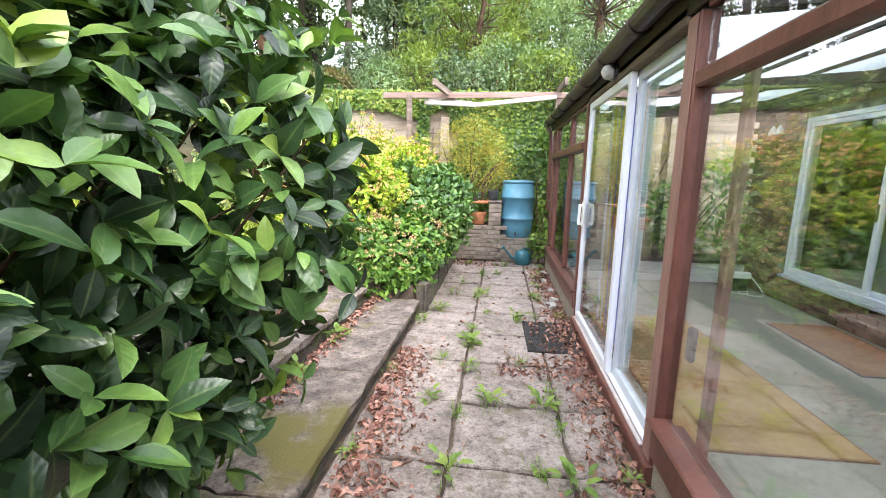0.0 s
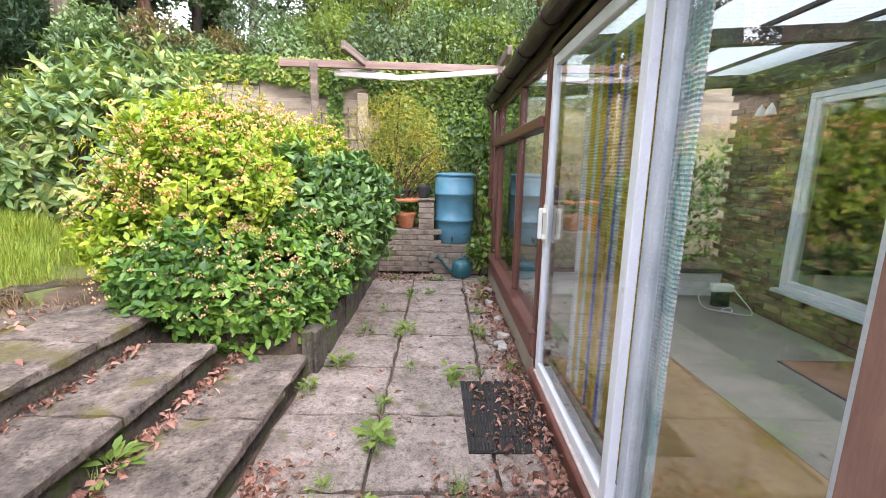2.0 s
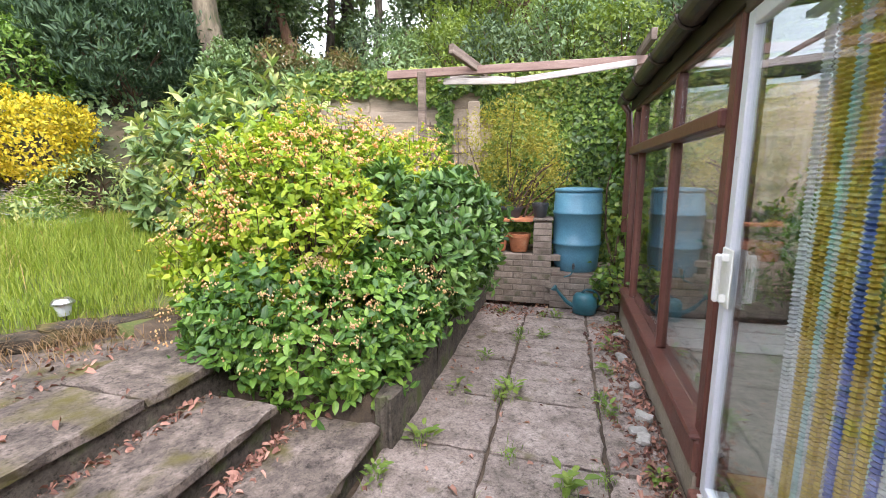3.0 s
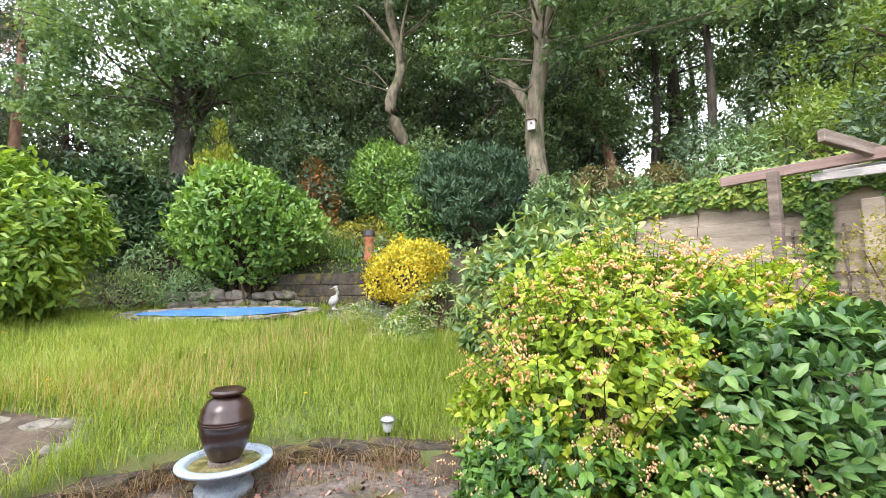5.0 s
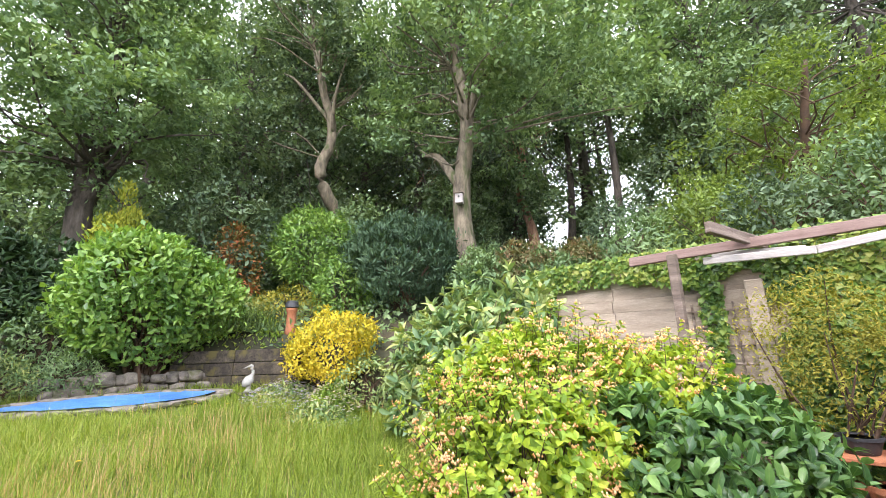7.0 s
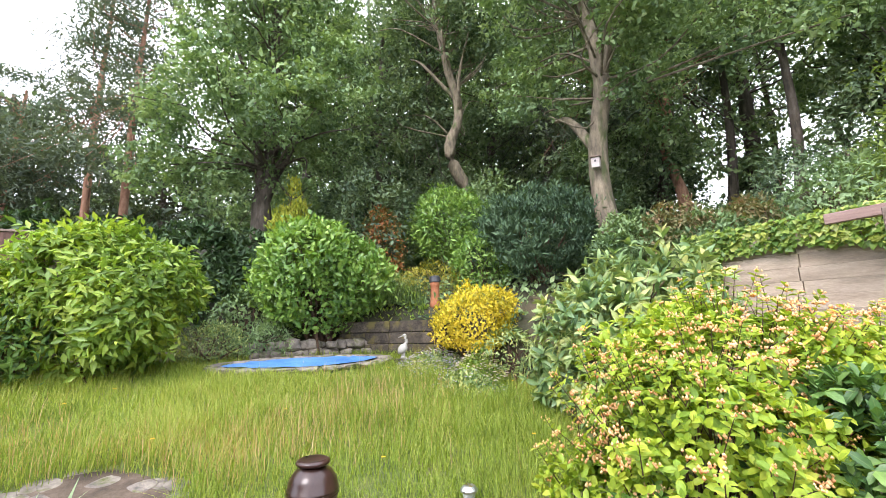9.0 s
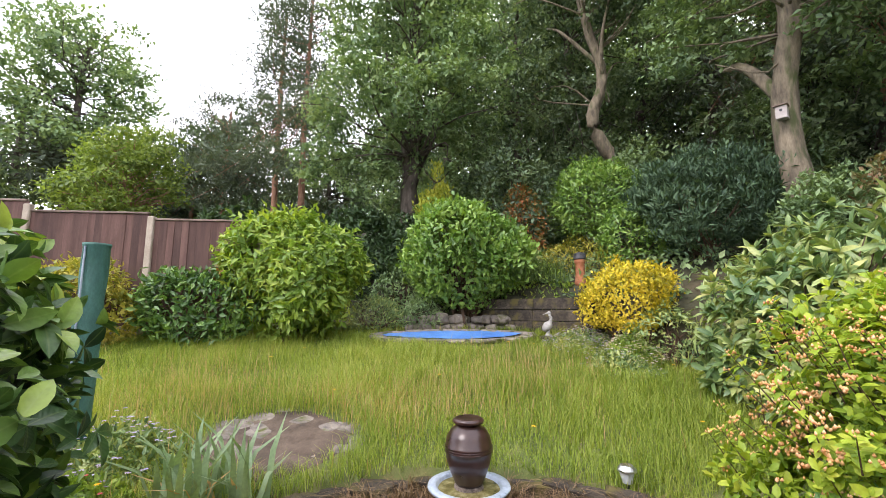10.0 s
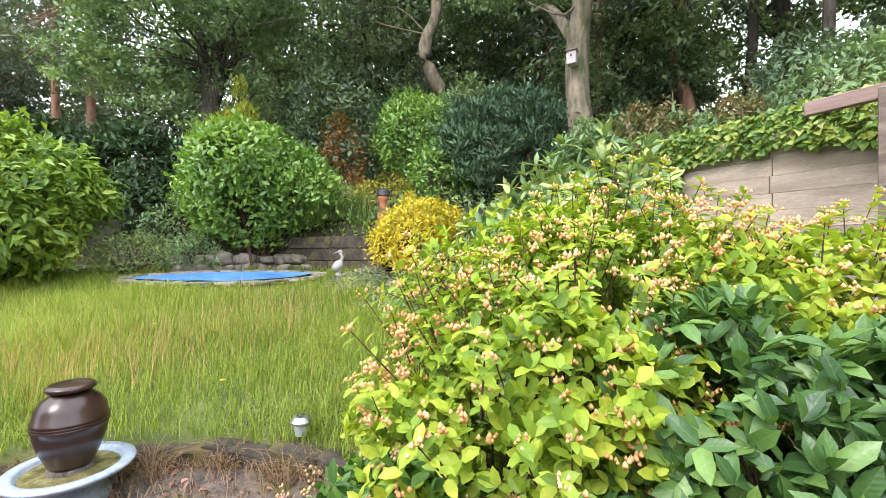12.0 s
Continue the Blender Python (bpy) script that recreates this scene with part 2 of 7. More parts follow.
SLAB = surface("paving_concrete", [(0.18, 0.146, 0.125), (0.325, 0.264, 0.232), (0.435, 0.362, 0.325)], 5.5, 0.88, 1.0, 75, spots=((0.14, 0.12, 0.06), 0.6, 0.74, 7), speckle=1.0, pits=0.6)
STEP = surface("step_concrete", [(0.06, 0.048, 0.042), (0.16, 0.128, 0.108), (0.29, 0.236, 0.205)], 7.0, 0.9, 1.0, 60, spots=((0.11, 0.095, 0.025), 0.54, 0.66, 3.1), speckle=1.0, pits=0.7)
# dark mossy concrete; on step risers the dark also stands for recess shade
RISER = surface("dark_concrete", [(0.05, 0.042, 0.034), (0.11, 0.092, 0.075), (0.19, 0.16, 0.13)], 5, 0.9, 0.9, 50, spots=((0.08, 0.1, 0.03), 0.55, 0.68, 5), speckle=1.0, pits=0.7)
SOIL = surface("soil", [(0.035, 0.025, 0.018), (0.09, 0.065, 0.045), (0.15, 0.11, 0.08)], 6, 0.95, 1.0, 60)
TURF = surface("turf", [(0.06, 0.08, 0.02), (0.12, 0.15, 0.04), (0.2, 0.17, 0.07)], 2.2, 0.95, 1.0, 40)
WOODS_FLOOR = surface("woodland_floor", [(0.02, 0.025, 0.012), (0.05, 0.05, 0.025), (0.09, 0.07, 0.04)], 1.2, 0.95, 1.0, 20)
STONE = surface("mossy_stone", [(0.1, 0.09, 0.08), (0.22, 0.19, 0.16), (0.34, 0.3, 0.25)], 7, 0.9, 1.0, 60, spots=((0.1, 0.11, 0.03), 0.52, 0.66, 6))
EDGEST = surface("dark_earthy_stone", [(0.028, 0.022, 0.016), (0.065, 0.052, 0.038), (0.125, 0.1, 0.072)], 8, 0.95, 1.0, 60, spots=((0.12, 0.1, 0.03), 0.52, 0.66, 6), speckle=1.0, pits=0.7)
WALLC = surface("board_marked_concrete", [(0.25, 0.195, 0.145), (0.43, 0.345, 0.265), (0.55, 0.45, 0.355)], 1.6, 0.9, 0.6, 50, stretch=(0.4, 1, 2.4), spots=((0.14, 0.12, 0.09), 0.58, 0.74, 1.3))
BROWN = surface("brown_paint", [(0.09, 0.032, 0.024), (0.14, 0.052, 0.04), (0.19, 0.085, 0.065)], 4, 0.42, 0.25, 40, stretch=(1, 1, 0.3))
BROWN_PALE = surface("sun_bleached_brown_paint", [(0.2, 0.1, 0.08), (0.32, 0.18, 0.15)], 5, 0.6, 0.3, 40, stretch=(1, 1, 0.15))
GUTTER = surface("gutter_plastic", [(0.025, 0.017, 0.014), (0.055, 0.038, 0.03), (0.1, 0.085, 0.07)], 5, 0.45, 0.2, 60)
ALU = surface("white_aluminium", [(0.72, 0.74, 0.83), (0.8, 0.82, 0.89)], 5, 0.32, 0.05, 90, island=0.02, spots=((0.4, 0.38, 0.35), 0.68, 0.8, 7))
ALU_GREY = surface("grey_aluminium", [(0.52, 0.55, 0.62), (0.66, 0.7, 0.77)], 6, 0.35, 0.05, 90, metal=0.1, island=0.05)
GLASS = glass("window_glass")
SHEET = sheet_plastic("roof_sheet")
OLDWOOD = surface("weathered_wood", [(0.1, 0.075, 0.058), (0.2, 0.15, 0.12), (0.3, 0.24, 0.2)], 5, 0.85, 0.6, 60, stretch=(0.4, 0.4, 3))
PERGWOOD = surface("faded_stained_wood", [(0.2, 0.12, 0.1), (0.3, 0.2, 0.17), (0.38, 0.28, 0.24)], 4, 0.8, 0.5, 60, stretch=(0.3, 3, 3))
PALEWOOD = surface("grey_bleached_wood", [(0.42, 0.37, 0.35), (0.6, 0.55, 0.52)], 4, 0.8, 0.5, 60, stretch=(0.3, 3, 3))
DARKWOOD = surface("dark_beam", [(0.03, 0.02, 0.016), (0.07, 0.05, 0.04)], 5, 0.7, 0.3, 50, stretch=(0.4, 2, 2))
FENCEW = surface("creosoted_fence_wood", [(0.055, 0.026, 0.02), (0.095, 0.05, 0.04), (0.14, 0.08, 0.065)], 3, 0.85, 0.5, 60, stretch=(3, 3, 0.35), island=0.25)
POSTC = surface("fence_post_concrete", [(0.3, 0.25, 0.19), (0.42, 0.36, 0.29)], 6, 0.9, 0.6, 60)
BRICK = surface("house_brick", [(0.13, 0.065, 0.045), (0.23, 0.125, 0.085), (0.31, 0.19, 0.135)], 8, 0.9, 0.7, 80, island=0.35)
PALEBRICK = surface("pale_brick", [(0.17, 0.135, 0.11), (0.27, 0.22, 0.18), (0.35, 0.29, 0.245)], 8, 0.9, 0.8, 70, island=0.12, spots=((0.12, 0.12, 0.07), 0.58, 0.7, 6))
MORTAR = surface("mortar", [(0.14, 0.12, 0.1), (0.22, 0.19, 0.16)], 8, 0.95, 0.6, 80)
FLOORC = surface("sheltered_concrete_floor", [(0.17, 0.165, 0.13), (0.25, 0.24, 0.19), (0.31, 0.295, 0.24)], 1.6, 0.6, 0.12, 60)
BARREL = surface("blue_plastic", [(0.075, 0.21, 0.3), (0.1, 0.265, 0.37), (0.14, 0.32, 0.42)], 3, 0.38, 0.08, 60)
CANP = surface("teal_plastic", [(0.02, 0.1, 0.13), (0.04, 0.15, 0.18)], 5, 0.4, 0.05, 60)
TERRA = surface("terracotta", [(0.32, 0.11, 0.05), (0.45, 0.17, 0.08), (0.5, 0.24, 0.14)], 8, 0.85, 0.3, 60)
DARKPOT = surface("dark_plastic", [(0.02, 0.022, 0.025), (0.05, 0.05, 0.055)], 6, 0.5, 0.1, 60)
GLAZE = surface("brown_glaze", [(0.016, 0.008, 0.007), (0.035, 0.014, 0.011), (0.055, 0.025, 0.018)], 4, 0.3, 0.06, 30, coat=0.25, rough_var=0.1)
BLUEGLAZE = surface("grey_blue_glaze", [(0.22, 0.27, 0.34), (0.33, 0.39, 0.47), (0.42, 0.47, 0.53)], 5, 0.3, 0.08, 40, coat=0.2)
WATER = surface("murky_water", [(0.06, 0.055, 0.02), (0.15, 0.13, 0.05), (0.3, 0.27, 0.14)], 14, 0.15, 0.05, 20)
PARASOL = surface("green_cover_cloth", [(0.035, 0.12, 0.1), (0.06, 0.18, 0.145), (0.1, 0.23, 0.19)], 4, 0.6, 0.6, 60, stretch=(1, 1, 0.5))
WHITEST = surface("white_statue_paint", [(0.26, 0.25, 0.23), (0.46, 0.45, 0.42)], 9, 0.7, 0.4, 60)
TARP = surface("blue_tarpaulin", [(0.05, 0.15, 0.42), (0.08, 0.22, 0.55), (0.13, 0.29, 0.6)], 3, 0.45, 0.4, 30)
STEEL = surface("satin_steel", [(0.45, 0.46, 0.47), (0.6, 0.61, 0.62)], 8, 0.28, 0.05, 60, metal=0.9)
RUBBER = surface("black_rubber", [(0.018, 0.017, 0.018), (0.045, 0.042, 0.042)], 6, 0.7, 0.4, 80)
COIR = surface("tan_coir", [(0.34, 0.19, 0.06), (0.46, 0.28, 0.1), (0.52, 0.35, 0.15)], 3, 0.95, 0.9, 220)
COIR_BR = surface("brown_coir", [(0.2, 0.09, 0.035), (0.3, 0.15, 0.06)], 3, 0.95, 0.9, 220)
GLOBEG = surface("dusty_opal_glass", [(0.34, 0.34, 0.32), (0.46, 0.46, 0.44)], 9, 0.35, 0.05, 60)
WHITEP = surface("white_plastic", [(0.7, 0.7, 0.68), (0.82, 0.82, 0.8)], 6, 0.4, 0.03, 60)
DARKROOM = surface("dim_toned_interior_wall", [(0.1, 0.09, 0.08), (0.16, 0.14, 0.12)], 2, 0.9, 0.1, 30)
BARK = surface("oak_bark", [(0.085, 0.07, 0.05), (0.2, 0.165, 0.115), (0.31, 0.26, 0.18)], 5, 0.95, 1.0, 30, stretch=(2, 2, 0.6), spots=((0.08, 0.1, 0.035), 0.55, 0.7, 3))
PINEBARK = surface("pine_bark", [(0.14, 0.07, 0.045), (0.3, 0.16, 0.1), (0.38, 0.24, 0.17)], 4, 0.95, 1.0, 30, stretch=(2, 2, 0.6))
DARKBARK = surface("dark_bark", [(0.03, 0.025, 0.02), (0.08, 0.065, 0.05), (0.13, 0.11, 0.09)], 5, 0.95, 1.0, 30, stretch=(2, 2, 0.6))
TWIG = surface("twig_bark", [(0.05, 0.03, 0.018), (0.13, 0.075, 0.045)], 9, 0.9, 0.4, 60)
DEAD = leafy("dead_leaves", [(0.055, 0.03, 0.02), (0.13, 0.075, 0.05), (0.24, 0.145, 0.095), (0.36, 0.23, 0.155), (0.5, 0.36, 0.25)], 0.8, 0.1, 9)
L_LAUREL = leafy("laurel_leaves", [(0.008, 0.028, 0.011), (0.018, 0.058, 0.017), (0.034, 0.1, 0.024), (0.06, 0.155, 0.032), (0.13, 0.27, 0.045), (0.3, 0.46, 0.07)], 0.34, 0.2, 1.8)
L_HYP = leafy("golden_leaves", [(0.085, 0.19, 0.02), (0.18, 0.34, 0.03), (0.29, 0.46, 0.035), (0.36, 0.52, 0.045), (0.46, 0.55, 0.06)], 0.42, 0.3, 1.2)
L_HYPG = leafy("green_shrub_leaves", [(0.025, 0.085, 0.02), (0.06, 0.18, 0.03), (0.13, 0.3, 0.04), (0.2, 0.39, 0.05)], 0.4, 0.28, 1.2)
BUDS = leafy("orange_buds", [(0.68, 0.4, 0.15), (0.78, 0.53, 0.23), (0.82, 0.63, 0.34)], 0.6, 0.2, 2)
CREAM = leafy("cream_buds", [(0.45, 0.38, 0.14), (0.6, 0.52, 0.25), (0.55, 0.3, 0.14)], 0.6, 0.2, 2)
L_DGREEN = leafy("dark_glossy_leaves", [(0.014, 0.05, 0.016), (0.025, 0.085, 0.022), (0.045, 0.13, 0.03), (0.075, 0.19, 0.04)], 0.3, 0.18, 1.5)
L_GLOSSY = leafy("bed_evergreen_leaves", [(0.022, 0.075, 0.02), (0.052, 0.15, 0.032), (0.098, 0.23, 0.044), (0.2, 0.37, 0.075)], 0.36, 0.2, 1.5)
L_ROUND = leafy("clipped_laurel_leaves", [(0.06, 0.16, 0.032), (0.115, 0.27, 0.045), (0.19, 0.37, 0.06), (0.28, 0.48, 0.09)], 0.3, 0.25, 1.2)
L_LIME = leafy("lime_leaves", [(0.08, 0.18, 0.03), (0.15, 0.3, 0.04), (0.26, 0.43, 0.055), (0.4, 0.53, 0.08)], 0.4, 0.3, 1)
L_YELLOW = leafy("variegated_yellow_leaves", [(0.2, 0.25, 0.02), (0.42, 0.42, 0.02), (0.6, 0.56, 0.03), (0.7, 0.64, 0.08)], 0.42, 0.25, 1.5)
L_RHODO = leafy("rhododendron_leaves", [(0.065, 0.16, 0.06), (0.16, 0.3, 0.095), (0.3, 0.43, 0.13), (0.5, 0.57, 0.17)], 0.34, 0.22, 1)
L_YEW = leafy("blue_green_needles", [(0.02, 0.06, 0.03), (0.05, 0.12, 0.055), (0.1, 0.2, 0.09)], 0.6, 0.2, 1)
L_HEDGE = leafy("hedge_leaves", [(0.014, 0.042, 0.016), (0.035, 0.09, 0.03), (0.07, 0.155, 0.048)], 0.5, 0.15, 0.8)
L_PHOT = leafy("reddening_leaves", [(0.09, 0.14, 0.03), (0.2, 0.2, 0.045), (0.38, 0.19, 0.06), (0.42, 0.14, 0.06)], 0.45, 0.25, 1.5)
L_TWIGGY = leafy("turning_leaves", [(0.07, 0.11, 0.04), (0.13, 0.17, 0.06), (0.2, 0.19, 0.08), (0.26, 0.16, 0.09)], 0.55, 0.25, 1.2)
L_CONIF = leafy("golden_conifer_sprays", [(0.13, 0.2, 0.02), (0.28, 0.38, 0.03), (0.42, 0.48, 0.05)], 0.6, 0.2, 1.5)
L_OAK = leafy("oak_leaves", [(0.055, 0.12, 0.055), (0.115, 0.225, 0.09), (0.195, 0.34, 0.135), (0.29, 0.44, 0.18)], 0.5, 0.24, 1.3, 0.4)
L_OAK2 = leafy("dark_wood_leaves", [(0.024, 0.058, 0.032), (0.06, 0.122, 0.06), (0.115, 0.21, 0.1), (0.185, 0.305, 0.15), (0.24, 0.37, 0.19)], 0.5, 0.24, 1.3, 0.4)
L_BRIGHT = leafy("light_tree_leaves", [(0.07, 0.14, 0.035), (0.15, 0.26, 0.05), (0.26, 0.39, 0.075)], 0.5, 0.35, 0.4)
L_PINE = leafy("pine_needles", [(0.045, 0.085, 0.052), (0.08, 0.135, 0.08), (0.13, 0.19, 0.115)], 0.6, 0.2, 0.8, 0.4)
L_IVY = leafy("ivy_leaves", [(0.025, 0.08, 0.018), (0.06, 0.155, 0.025), (0.12, 0.25, 0.035), (0.22, 0.36, 0.055), (0.34, 0.43, 0.08)], 0.35, 0.25, 0.9)
L_NAND = leafy("golden_green_fronds", [(0.14, 0.2, 0.03), (0.28, 0.32, 0.04), (0.42, 0.4, 0.06)], 0.5, 0.3, 1.5)
L_IRIS = leafy("iris_blades", [(0.12, 0.24, 0.11), (0.2, 0.35, 0.16), (0.28, 0.42, 0.19)], 0.4, 0.25, 3)
GRASS = leafy("lawn_grass", [(0.085, 0.16, 0.02), (0.165, 0.285, 0.032), (0.275, 0.41, 0.058), (0.43, 0.49, 0.14)], 0.55, 0.35, 0.6)
L_BANK = leafy("bank_grass_blades", [(0.05, 0.1, 0.025), (0.08, 0.16, 0.04), (0.13, 0.2, 0.06)], 0.6, 0.25, 1)
WITHERED = leafy("withered_grass", [(0.11, 0.09, 0.04), (0.23, 0.185, 0.09), (0.36, 0.3, 0.16)], 0.8, 0.2, 2)
STRAW = leafy("dry_grass", [(0.35, 0.28, 0.1), (0.5, 0.4, 0.17), (0.58, 0.48, 0.26)], 0.7, 0.3, 1)
WEED = leafy("weeds", [(0.08, 0.17, 0.03), (0.14, 0.27, 0.045), (0.23, 0.36, 0.07)], 0.45, 0.3, 3)
PETAL_W = leafy("white_petals", [(0.6, 0.62, 0.6), (0.75, 0.75, 0.72)], 0.6, 0.3, 3)
PETAL_B = leafy("lilac_petals", [(0.25, 0.27, 0.5), (0.45, 0.47, 0.66), (0.6, 0.6, 0.75)], 0.6, 0.3, 3)
PETAL_Y = leafy("yellow_petals", [(0.7, 0.5, 0.02), (0.8, 0.6, 0.04)], 0.6, 0.3, 3)
PETAL_R = leafy("pink_red_petals", [(0.55, 0.03, 0.05), (0.65, 0.25, 0.25)], 0.6, 0.3, 3)

# ---------------------------------------------------------------- leaves
def unit(v):
    return v / np.maximum(np.linalg.norm(v, axis=-1, keepdims=True), 1e-9)


def leaf_arrays(p, axis, face, length, width, fine, droop=0.25, fold=0.18):
    """Leaves at p, along axis, their upper side towards face."""
    n = len(p)
    axis = unit(axis)
    side = unit(np.cross(axis, face))
    up = np.cross(side, axis)
    L, W = length[:, None], width[:, None]

    def at(u, s, h):
        bend = -droop * u * u
        return p + axis * L * u + side * W * s + up * (L * bend + W * h)
    if fine:
        v = np.stack([at(0, 0, 0), at(.3, -.44, fold), at(.3, 0, 0), at(.3, .44, fold), at(.7, -.42, fold * .8), at(.7, 0, 0), at(.7, .42, fold * .8), at(1, 0, 0)], 1)
        tri, quad = np.array([[0, 2, 1], [0, 3, 2], [4, 5, 7], [5, 6, 7]]), np.array([[1, 2, 5, 4], [2, 3, 6, 5]])
        k = 8
    if fine == 2:
        cols = [at(0, 0, 0)]
        for u, w in ((.16, .3), (.38, .48), (.62, .46), (.84, .27)):
            cols += [at(u, -w, fold * w * 2), at(u, 0, 0), at(u, w, fold * w * 2)]
        v = np.stack(cols + [at(1, 0, 0)], 1)
        tri = np.array([[0, 2, 1], [0, 3, 2], [10, 11, 13], [11, 12, 13]])
        quad = np.array([[3 * i + 1 + j, 3 * i + 2 + j, 3 * i + 5 + j, 3 * i + 4 + j] for i in range(3) for j in (0, 1)])
        k = 14
    elif not fine:
        v = np.stack([at(0, 0, 0), at(.45, -.5, fold), at(1, 0, 0), at(.45, .5, fold)], 1)
        tri, quad = np.array([[0, 2, 1], [0, 3, 2]]), None
        k = 4
    base = (np.arange(n) * k)[:, None, None]
    faces = [(tri[None] + base).reshape(-1, 3)]
    if quad is not None:
        faces.append((quad[None] + base).reshape(-1, 4))
    return v.reshape(-1, 3), faces


LEAF_RIB = {0: (1, 0, 1, 0), 1: (1, 0, 1, 0, 0, 1, 0, 1), 2: (1, 0, 1, 0, 0, 1, 0, 0, 1, 0, 0, 1, 0, 1)}
LEAF_ALONG = {0: (0, .45, 1, .45), 1: (0, .3, .3, .3, .7, .7, .7, 1), 2: (0, .16, .16, .16, .38, .38, .38, .62, .62, .62, .84, .84, .84, 1)}


def leaves(name, p, axis, face, length, width, material, parent=None, fine=False, droop=0.25, fold=0.18, label=""):
    v, f = leaf_arrays(p, axis, face, length, width, fine, droop, fold)
    me = arrays_mesh(name, v, f)
    for key, table in (("rib", LEAF_RIB), ("along", LEAF_ALONG)):
        me.attributes.new(key, "FLOAT", "POINT").data.foreach_set("value", np.tile(np.array(table[int(fine)], np.float32), len(p)))
    return link(name, me, material, parent, label, smooth=bool(fine))


def wavy(p, freq, seed=0.0):
    """A cheap smooth noise of points, about -1 to 1."""
    x, y, z = (p * freq).T
    s = seed
    return (np.sin(x * 1.7 + 1.3 * np.sin(y * 1.1 + s) + s) + np.sin(y * 2.1 + 1.7 * np.sin(z * 1.3 + s * 2) + 2 * s) + np.sin(z * 1.9 + 1.5 * np.sin(x * 1.2 + 3 * s))) / 3


def on_blobs(blobs, n, rng, depth=0.25, lump=0.14, freq=2.2, seed=0.0, low=-0.95):
    """n points near the surface of lumpy ellipsoids (cx, cy, cz, rx, ry, rz), outside of each other, with normals."""
    B = np.array(blobs, float)
    area = (B[:, 3] * B[:, 4] + B[:, 4] * B[:, 5] + B[:, 3] * B[:, 5])
    who = rng.choice(len(B), size=int(n * 2.2), p=area / area.sum())
    d = unit(rng.normal(size=(len(who), 3)))
    d[:, 2] = np.where(d[:, 2] < low, -d[:, 2], d[:, 2])
    b = B[who]
    r = 1 - depth * rng.random(len(who)) ** 1.6
    p = b[:, :3] + d * b[:, 3:] * r[:, None]
    p += d * (lump * b[:, 3:].mean(1) * wavy(p, freq, seed))[:, None]
    keep = np.ones(len(p), bool)
    for k in range(len(B)):
        q = (p - B[k, :3]) / B[k, 3:]
        keep &= (np.linalg.norm(q, axis=1) > 0.72) | (who == k)
    nrm = unit(d / b[:, 3:])
    return p[keep][:n], nrm[keep][:n]


def foliage(name, blobs, n, length, aspect, material, parent, seed, fine=False, depth=0.3, lump=0.16, freq=2.2, outward=0.35, upward=0.4, scatter=0.7, droop=0.25, whorl=1, floor=None, clump=0.0, per=28, holes=True, label=""):
    """A crown: leaves in small sprays on lumpy shapes; with clump, in domed tufts of that radius."""
    rng = np.random.default_rng(seed)
    whorl = per if clump else whorl
    m = max(1, n // whorl)
    p, nr = on_blobs(blobs, m, rng, depth, lump, freq, seed)
    p = p + nr * (length * 1.5 * rng.random(len(p)) * (rng.random(len(p)) < 0.16))[:, None]
    hole = (wavy(p, 5.5 / (1 + 4 * length), seed + 0.5) < -0.42) & (rng.random(len(p)) < 0.75)
    if holes:
        p, nr = p[~hole], nr[~hole]
    p, nr = np.repeat(p, whorl, 0), np.repeat(nr, whorl, 0)
    k = len(p)
    if clump:
        d = unit(rng.normal(size=(k, 3)))
        d[:, 2] = np.where(d[:, 2] < -0.25, -d[:, 2], d[:, 2])
        size = np.repeat(clump * (0.55 + 0.9 * rng.random(k // per + 1)), per)[:k]
        p = p + d * (size * (0.35 + 0.75 * rng.random(k)))[:, None] * np.array([1, 1, 0.6])
        nr = unit(0.5 * nr + d)
    spread = scatter * rng.normal(size=(k, 3))
    axis = unit(nr * outward + spread + np.array([0, 0, upward]))
    face = unit(nr * 0.95 + np.array([0, 0, 0.65]) + (0.32 if fine or clump else 0.5) * rng.normal(size=(k, 3)))
    ln = length * (0.6 + 0.7 * rng.random(k))
    p = p + (0.25 * length) * rng.normal(size=(k, 3)) * (0 if whorl > 1 else 1)
    if floor is not None:
        keep = p[:, 2] > floor
        p, axis, face, ln = p[keep], axis[keep], face[keep], ln[keep]
    return leaves(name, p, axis, face, ln, ln * aspect, material, parent, fine, droop, label=label)


def stems(name, base, blobs, count, r0, material, parent, seed, reach=0.8, label=""):
    """Woody stems from the base into the crown."""
    rng = np.random.default_rng(seed)
    bm = bmesh.new()
    for _ in range(count):
        b = blobs[rng.integers(len(blobs))]
        d = unit(rng.normal(size=3))
        d[2] = abs(d[2])
        end = np.array(b[:3]) + d * np.array(b[3:]) * reach
        st = np.array(base) + np.array([*rng.normal(size=2) * 0.12, 0])
        mid = st * 0.5 + end * 0.5 + rng.normal(size=3) * 0.08 + np.array([0, 0, 0.1])
        tube(spline([st, mid, end], 6), np.linspace(r0, r0 * 0.2, 6), 5, bm)
    ob = part(name, bm, material, parent, label)
    ob["kind"] = "stuff"
    return ob


def shrub(name, label, base, blobs, n, length, aspect, material, seed, category="shrub", stem_count=14, stem_r=0.018, **kw):
    x, y, z = base
    root = empty(name, 0, 0, 0)
    root.location = base
    rel = [(b[0] - x, b[1] - y, b[2] - z, *b[3:]) for b in blobs]
    foliage("crown", rel, n, length, aspect, material, root, seed, **kw)
    stems("stem", (0, 0, -0.05), rel, stem_count, stem_r, TWIG, root, seed + 1)
    tagged(root, label, category)
    return root


